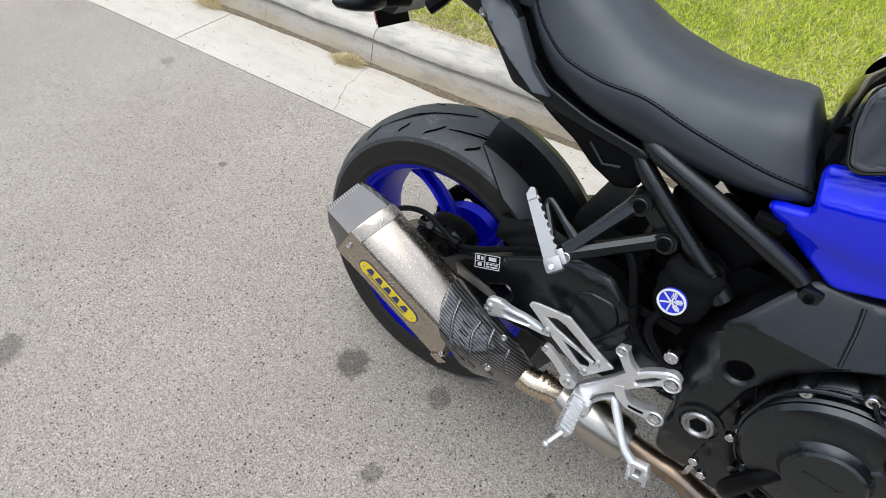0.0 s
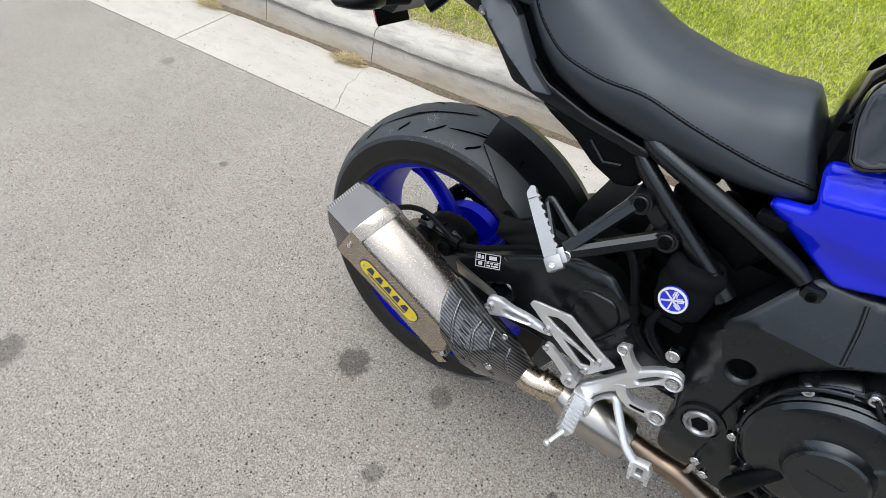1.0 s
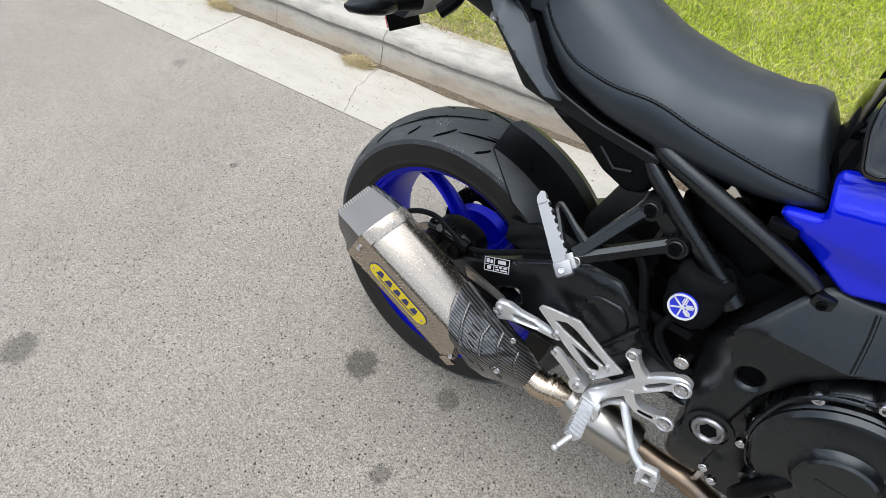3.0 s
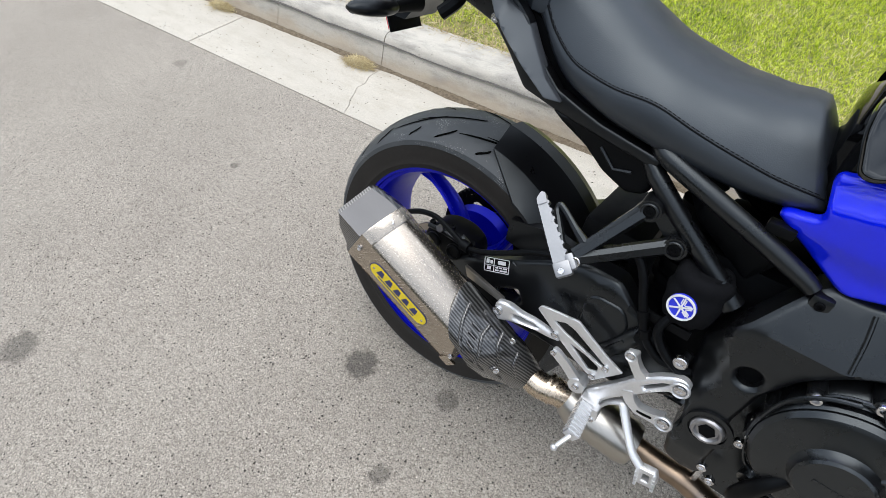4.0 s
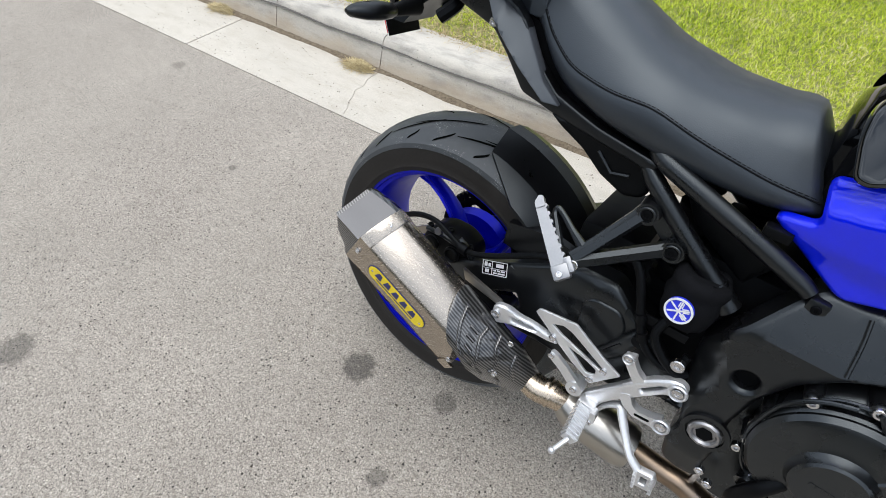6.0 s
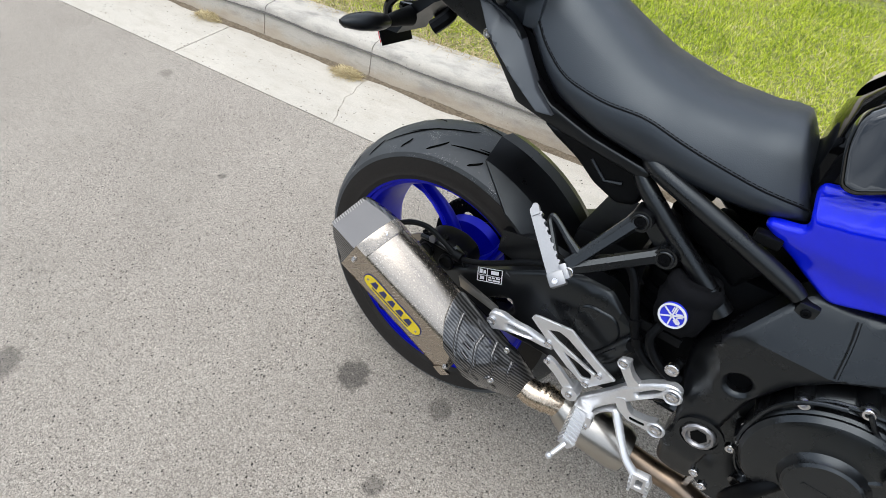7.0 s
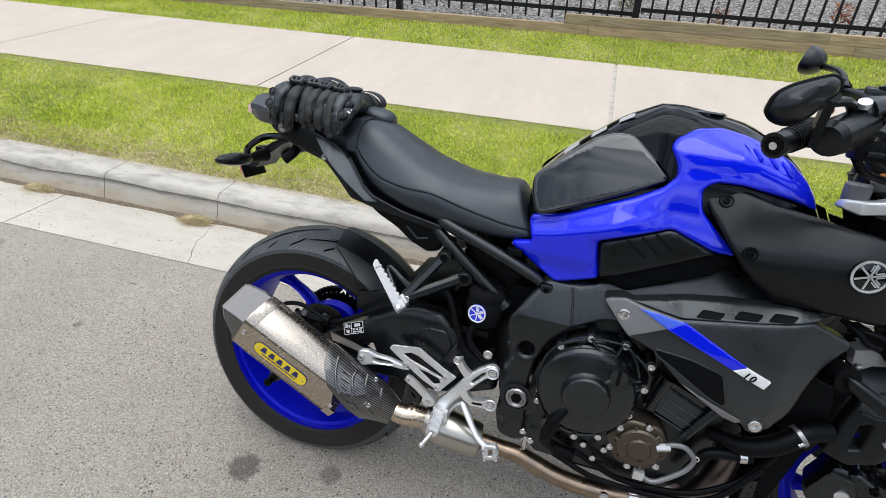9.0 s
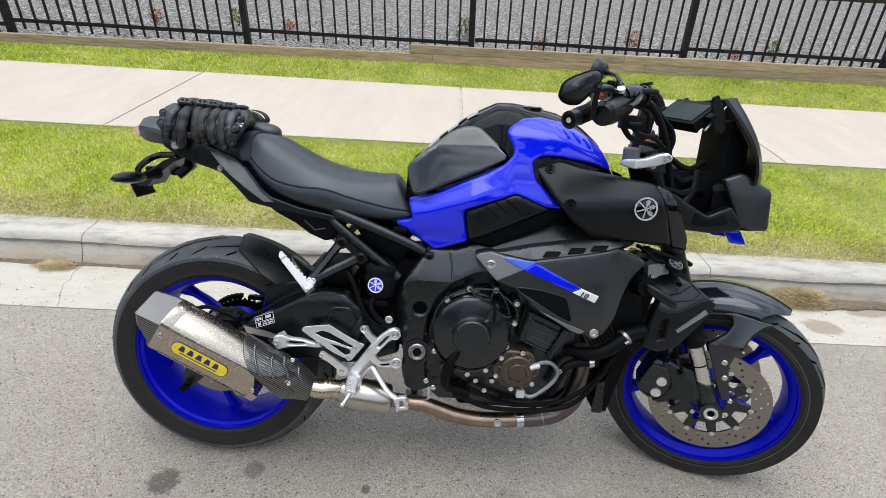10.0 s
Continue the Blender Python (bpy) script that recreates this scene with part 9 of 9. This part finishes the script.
# -- radiator side scoops and front indicators --
scoop_fold = lin([1.14, 1.16, 1.191, 1.218, 1.263, 1.302], [0.59, 0.582, 0.576, 0.585, 0.613, 0.62])
for sd in (-1, 1):
    SC = [(1.143, 0.663), (1.181, 0.676), (1.243, 0.651), (1.308, 0.604), (1.3, 0.581), (1.225, 0.481), (1.184, 0.461), (1.14, 0.47), (1.148, 0.526), (1.16, 0.581), (1.172, 0.609), (1.15, 0.625)]
    sc = part("radiator_scoop", panel(SC, lambda x, z: 0.176 - 0.1 * abs(x - 1.22) - 0.1 * max(0, 0.52 - z) - 0.55 * max(0, z - scoop_fold(x)) - 0.35 * max(0, 1.175 + 0.25 * (z - 0.5) - x), 0.025, 0.005, 0.005, 0.008, sd, holes=[rounded([(1.176, 0.55), (1.192, 0.56), (1.19, 0.503), (1.173, 0.495)], 0.004)], corner=0.006), SATIN, bike, "sculpted black radiator side scoop", angle=24)
    part("scoop_ridge", tube([(x, sd * (0.178 - 0.1 * abs(x - 1.22)), z) for x, z in ((1.163, 0.58), (1.191, 0.575), (1.217, 0.583), (1.262, 0.612), (1.295, 0.617))], 0.0022, 8, 0), SATIN, sc)
    part("scoop_ridge", tube([(x, sd * (0.178 - 0.1 * abs(x - 1.22) - 0.55 * max(0, z - scoop_fold(x))), z) for x, z in ((1.19, 0.618), (1.215, 0.625), (1.245, 0.648), (1.262, 0.63), (1.24, 0.612), (1.205, 0.605))], 0.0018, 8, 0), SATIN, sc)
    part("scoop_blade", loft([[(x, sd * y, z) for y in (0.17, 0.178)] + [(x + 0.006, sd * y, z - 0.008) for y in (0.178, 0.17)] for x, z in ((1.212, 0.532), (1.278, 0.59))]), SGREY, sc, "pale grey edge blade")
    bolt(sc, (1.2, sd * 0.171, 0.652), 0.0065, (0, sd, 0), DARK)
    stem = part("indicator_mount", rod((1.09, sd * 0.15, 0.65), (1.105, sd * 0.2, 0.65), 0.022, 0.022, 22, 0.006), MATT, bike, "black rubber indicator mount")
    part("mount_ring", rod((1.1035, sd * 0.195, 0.65), (1.106, sd * 0.203, 0.65), 0.024, n=24, w=0.001), MATT, stem)
    part("front_indicator", loft([[(1.11 + 0.045 * s * 1.4, sd * (0.2 + 0.02 * s) + a * 0.018 * k, 0.646 - 0.03 * s + b * 0.015 * k) for a, b in [(math.copysign(abs(math.cos(t)) ** 0.6, math.cos(t)), math.copysign(abs(math.sin(t)) ** 0.6, math.sin(t))) for t in np.linspace(0, 2 * math.pi, 25)[:-1]]] for s, k in ((-0.12, 0.5), (0.0, 0.8), (0.35, 0.95), (0.8, 0.92), (1.0, 0.72), (1.04, 0.5))]), SATIN, stem, "black front indicator", angle=60)
    part("cooler_shroud", panel([(1.06, 0.62), (1.13, 0.6), (1.15, 0.5), (1.13, 0.45), (1.09, 0.46), (1.06, 0.52)], flat(0.14), 0.02, 0.004, 0.003, 0.016, sd), MATT, bike, "black radiator shroud")
cap = part("coolant_cap", lathe([(0.021, 0.012), (0.021, -0.001), (0.019, -0.003), (0, -0.003)], (0, 0, 0), 28), MATT, bike, "round black cap with a silver emblem", Matrix.Translation((1.177, -0.175, 0.703)) @ V((0, -1, 0)).rotation_difference(V((0.25, -0.5, 0.83)).normalized()).to_matrix().to_4x4())
emblem(cap, (1.1775, -0.1765, 0.7055), 0.0185, V((0.25, -0.5, 0.83)).normalized(), (MATT, SGREY), 20)
part("cap_bracket", loft([[(x, y, z) for x, z in ((1.1, 0.735), (1.118, 0.738), (1.165, 0.718), (1.215, 0.69), (1.212, 0.68), (1.16, 0.7), (1.112, 0.722))] for y in (-0.14, -0.166)]), MATT, bike, "black cap bracket", angle=20)
part("coolant_housing", bev(loft([[(x, y, z) for x, z in ((1.116, 0.694), (1.14, 0.702), (1.168, 0.69), (1.17, 0.676), (1.15, 0.672), (1.138, 0.662), (1.12, 0.666))] for y in (-0.12, -0.168)]), 0.006, 3), SGREY, bike, "silver cast housing", angle=40)
bolt(bike, (1.1265, -0.174, 0.669), 0.0055, (0, -1, 0.1), h=0.8)
for pts, r in ((((1.085, -0.15, 0.74), (1.108, -0.168, 0.728), (1.125, -0.172, 0.712), (1.15, -0.17, 0.706)), 0.005), (((1.1, -0.15, 0.725), (1.125, -0.165, 0.73), (1.16, -0.168, 0.722), (1.205, -0.16, 0.7)), 0.006)):
    part("wiring", tube(pts, r, 8), MATT, bike, "black wiring loom")
for pts in (((1.1, -0.13, 0.7), (1.16, -0.12, 0.69), (1.22, -0.09, 0.7), (1.27, -0.07, 0.68)), ((1.09, -0.14, 0.68), (1.15, -0.13, 0.665), (1.2, -0.11, 0.68))):
    part("wiring", tube(pts, 0.007, 8), MATT, bike, "black wiring loom")

# ---- gloves on the pillion seat ----
def dotted_mat():
    m, nt, bs = node_mat("perforated_glove_mesh")
    vo = nt.nodes.new("ShaderNodeTexVoronoi")
    vo.inputs["Scale"].default_value = 330
    nt.links.new(coords(nt), vo.inputs["Vector"])
    nt.links.new(ramp(nt, vo.outputs["Distance"], [(0.22, grey(0.002)), (0.45, grey(0.016))]), bs.inputs["Base Color"])
    bs.inputs["Roughness"].default_value = 0.6
    bump(nt, bs, vo.outputs["Distance"], 0.5, 0.001)
    return m


DOTS = dotted_mat()
GUARD = mat("glove_guard_rubber", (0.012, 0.012, 0.013), 0.35, vary=0.2, bmp=0.1)


def wrinkled(pts, rs, seed, n=14):
    bm = tube(pts, rs, n, 7)
    for v in bm.verts:
        k = 1 + 0.0
        v.co += V((noise.noise(v.co * 55 + V((seed, 0, 0))), noise.noise(v.co * 55 + V((0, seed, 3))), noise.noise(v.co * 55 + V((5, 0, seed))))) * 0.0034
    return bm


def glove(m, label, fingers, thumb, seed):
    """fingers: (root x, tip x, tip drop, mesh or leather) for each; thumb: -1 or 1, the side it lies on."""
    g = thing("motorcycle_glove", bike.matrix_world @ m, label, "glove", "pair of gloves")
    body = []
    for y, w, h, z in ((0.1, 0.028, 0.012, -0.004), (0.092, 0.036, 0.019, 0.0), (0.06, 0.037, 0.021, 0.008), (0.03, 0.044, 0.024, 0.013), (0.0, 0.047, 0.026, 0.012), (-0.025, 0.047, 0.024, 0.007), (-0.045, 0.044, 0.019, -0.002), (-0.056, 0.036, 0.012, -0.01)):
        body.append([(w * math.cos(a) * (1 + 0.07 * noise.noise((a, y * 30, seed))), y, z - 0.012 + (h + 0.006 if math.sin(a) > 0 else h * 1.5) * math.sin(a) + 0.006 * noise.noise((a * 2, y * 40, seed + 3))) for a in np.linspace(0, 2 * math.pi, 25)[:-1]])
    part("palm", loft(body), GLOVEM, g, "creased black leather back", angle=60)
    cuff = part("cuff", loft([[(w * math.cos(a) * (1 + 0.08 * noise.noise((a, y * 30, seed + 8))), y, h * math.sin(a) + z) for a in np.linspace(0, 2 * math.pi, 25)[:-1]] for y, w, h, z in ((0.127, 0.04, 0.016, -0.02), (0.125, 0.044, 0.022, -0.018), (0.1, 0.042, 0.026, -0.008), (0.085, 0.037, 0.024, -0.006))]), GLOVEM, g, "wide black cuff", angle=60)
    part("cuff_strap", loft([[(w * math.cos(a), y, 0.0245 * math.sin(a) - 0.003) for a in np.linspace(-0.3, math.pi + 0.3, 14)] + [(w * 0.96 * math.cos(a), y, 0.0225 * math.sin(a) - 0.003) for a in np.linspace(math.pi + 0.3, -0.3, 14)] for y, w in ((0.102, 0.0445), (0.125, 0.0455))]), MESHM, cuff)
    for k, (x, tx, drop, dots) in enumerate(fingers):
        pts = [(x, -0.02, 0.012), (x + (tx - x) * 0.2, -0.045, 0.01), (x + (tx - x) * 0.4, -0.064, -0.002), (x + (tx - x) * 0.6, -0.075, -0.02), (x + (tx - x) * 0.8, -0.08, -0.02 - drop * 0.5), (tx, -0.078, -0.02 - drop)]
        f = part("finger", wrinkled(pts, [0.0125, 0.0128, 0.0138, 0.0118, 0.0125, 0.0085], seed + k), DOTS if dots else GLOVEM, g, "perforated black finger" if dots else "black leather finger", angle=70)
        part("finger_tip", ell((tx, -0.078, -0.021 - drop), (0.0098, 0.0098, 0.009), 12, 8), GLOVEM, f)
        # leather walls of the finger, standing a little proud on both sides
        for q in (-1, 1):
            part("finger_seam", tube([(p[0] + q * 0.0112, p[1] - 0.003, p[2]) for p in pts[1:]], [0.0022, 0.0026, 0.0026, 0.0024, 0.0018], 6), GLOVEM, f)
        if not dots:
            for zz, rr in ((0.55, 0.0085), (0.85, 0.007)):
                part("finger_pad", ell((x + (tx - x) * zz, -0.0885, -0.008 - 0.03 * zz - drop * (zz - 0.5)), (rr, 0.004, rr * 1.25), 12, 8), GUARD, f)
    # knuckle armour: two moulded plates, dark triangles laid on for the holes' shade
    for kx in (-0.022, 0.02):
        m = Matrix.Translation((kx, -0.032, 0.031)) @ Matrix.Rotation(radians(38), 4, "X")
        kn = part("knuckle_guard", bev(loft([[(w * px, h * py, z) for px, py in ((-1, 0), (-0.7, 0.85), (0.7, 0.85), (1, 0), (0.7, -0.85), (-0.7, -0.85))] for w, h, z in ((0.0205, 0.0125, -0.01), (0.0205, 0.0125, 0.001), (0.0165, 0.0095, 0.005))]), 0.0012), GUARD, g, "moulded black knuckle guard", m, 20)
        for q in (-1, 1):
            part("hole_shade", loft([[(q * 0.0025, -0.0058, z), (q * 0.0025, 0.0058, z), (q * 0.0105, 0.0, z)] for z in (0.0035, 0.0054)]), DARK, kn, "", m)
    # padded back panels
    for px, py, rx, ry in ((-0.02, 0.02, 0.018, 0.022), (0.02, 0.022, 0.018, 0.022), (0.0, 0.055, 0.024, 0.013)):
        part("back_pad", ell((px, py, 0.034 - 0.25 * py), (rx, ry, 0.006), 14, 8), MESHM, g)
    t = thumb
    tp = [(t * 0.036, 0.01, 0.006), (t * 0.054, -0.02, 0.006), (t * 0.062, -0.05, -0.006), (t * 0.06, -0.07, -0.028), (t * 0.056, -0.076, -0.05)]
    th = part("thumb", wrinkled(tp, [0.016, 0.016, 0.0148, 0.0135, 0.0095], seed + 9), GLOVEM, g, "black thumb with padded tip", angle=70)
    for c, r in ((tp[2], 0.0105), (tp[3], 0.0125)):
        part("thumb_pad", lathe([(r, 0.004), (r * 0.95, -0.004), (r * 0.75, -0.0062), (r * 0.66, -0.0042), (r * 0.5, -0.0042), (r * 0.4, -0.006), (0, -0.0065)], (0, 0, 0), 20), GUARD, th, "", Matrix.Translation((c[0] + t * 0.003, c[1] - 0.011, c[2] + 0.009)) @ Matrix.Rotation(radians(-30), 4, "X"))
    # printed flashes: slanted pale strokes by the thumb, a bar on the back and one at the cuff
    fn = V((t * 0.25, -0.72, 0.65)).normalized()
    along = (V(tp[2]) - V(tp[1])).normalized()
    across = fn.cross(along).normalized()
    for k in range(4):
        c = V(tp[1]).lerp(V(tp[3]), 0.3 + 0.17 * k) + fn * 0.0162
        part("flash", loft([[c + across * (a * 0.012) + along * (b * 0.0032 + a * 0.004) + fn * h for a, b in ((-1, -1), (1, -1), (1, 1), (-1, 1))] for h in (-0.003, 0.0008)]), WHITE, g, "pale printed flash")
    for px, py, w, h, z in ((-0.004, 0.012, 0.02, 0.006, 0.0425), (0.02, 0.034, 0.014, 0.0045, 0.0385)):
        part("flash", loft([[(px + dx * w, py + dy * h, zz - 0.012 * abs(dx)) for dx, dy in ((-1, -0.6), (0.8, -1), (1, 0.5), (-0.8, 1))] for zz in (z - 0.004, z)]), WHITE, g, "pale printed flash")


glove(Matrix.Translation((-0.052, -0.03, 0.974)) @ Matrix.Rotation(radians(7), 4, "Z") @ Matrix.Rotation(radians(7), 4, "X"), "black leather motorcycle glove lying on the pillion seat", ((-0.038, -0.056, 0.036, 0), (-0.012, -0.024, 0.05, 1), (0.014, 0.016, 0.034, 1), (0.036, 0.036, 0.04, 1)), -1, 2.0)
glove(Matrix.Translation((0.03, -0.042, 0.968)) @ Matrix.Rotation(radians(-9), 4, "Z") @ Matrix.Rotation(radians(1), 4, "X"), "black armoured motorcycle glove draped over the pillion seat", ((-0.034, -0.026, 0.02, 1), (-0.008, 0.004, 0.034, 1), (0.016, 0.032, 0.046, 1), (0.036, 0.052, 0.036, 0)), 1, 7.0)
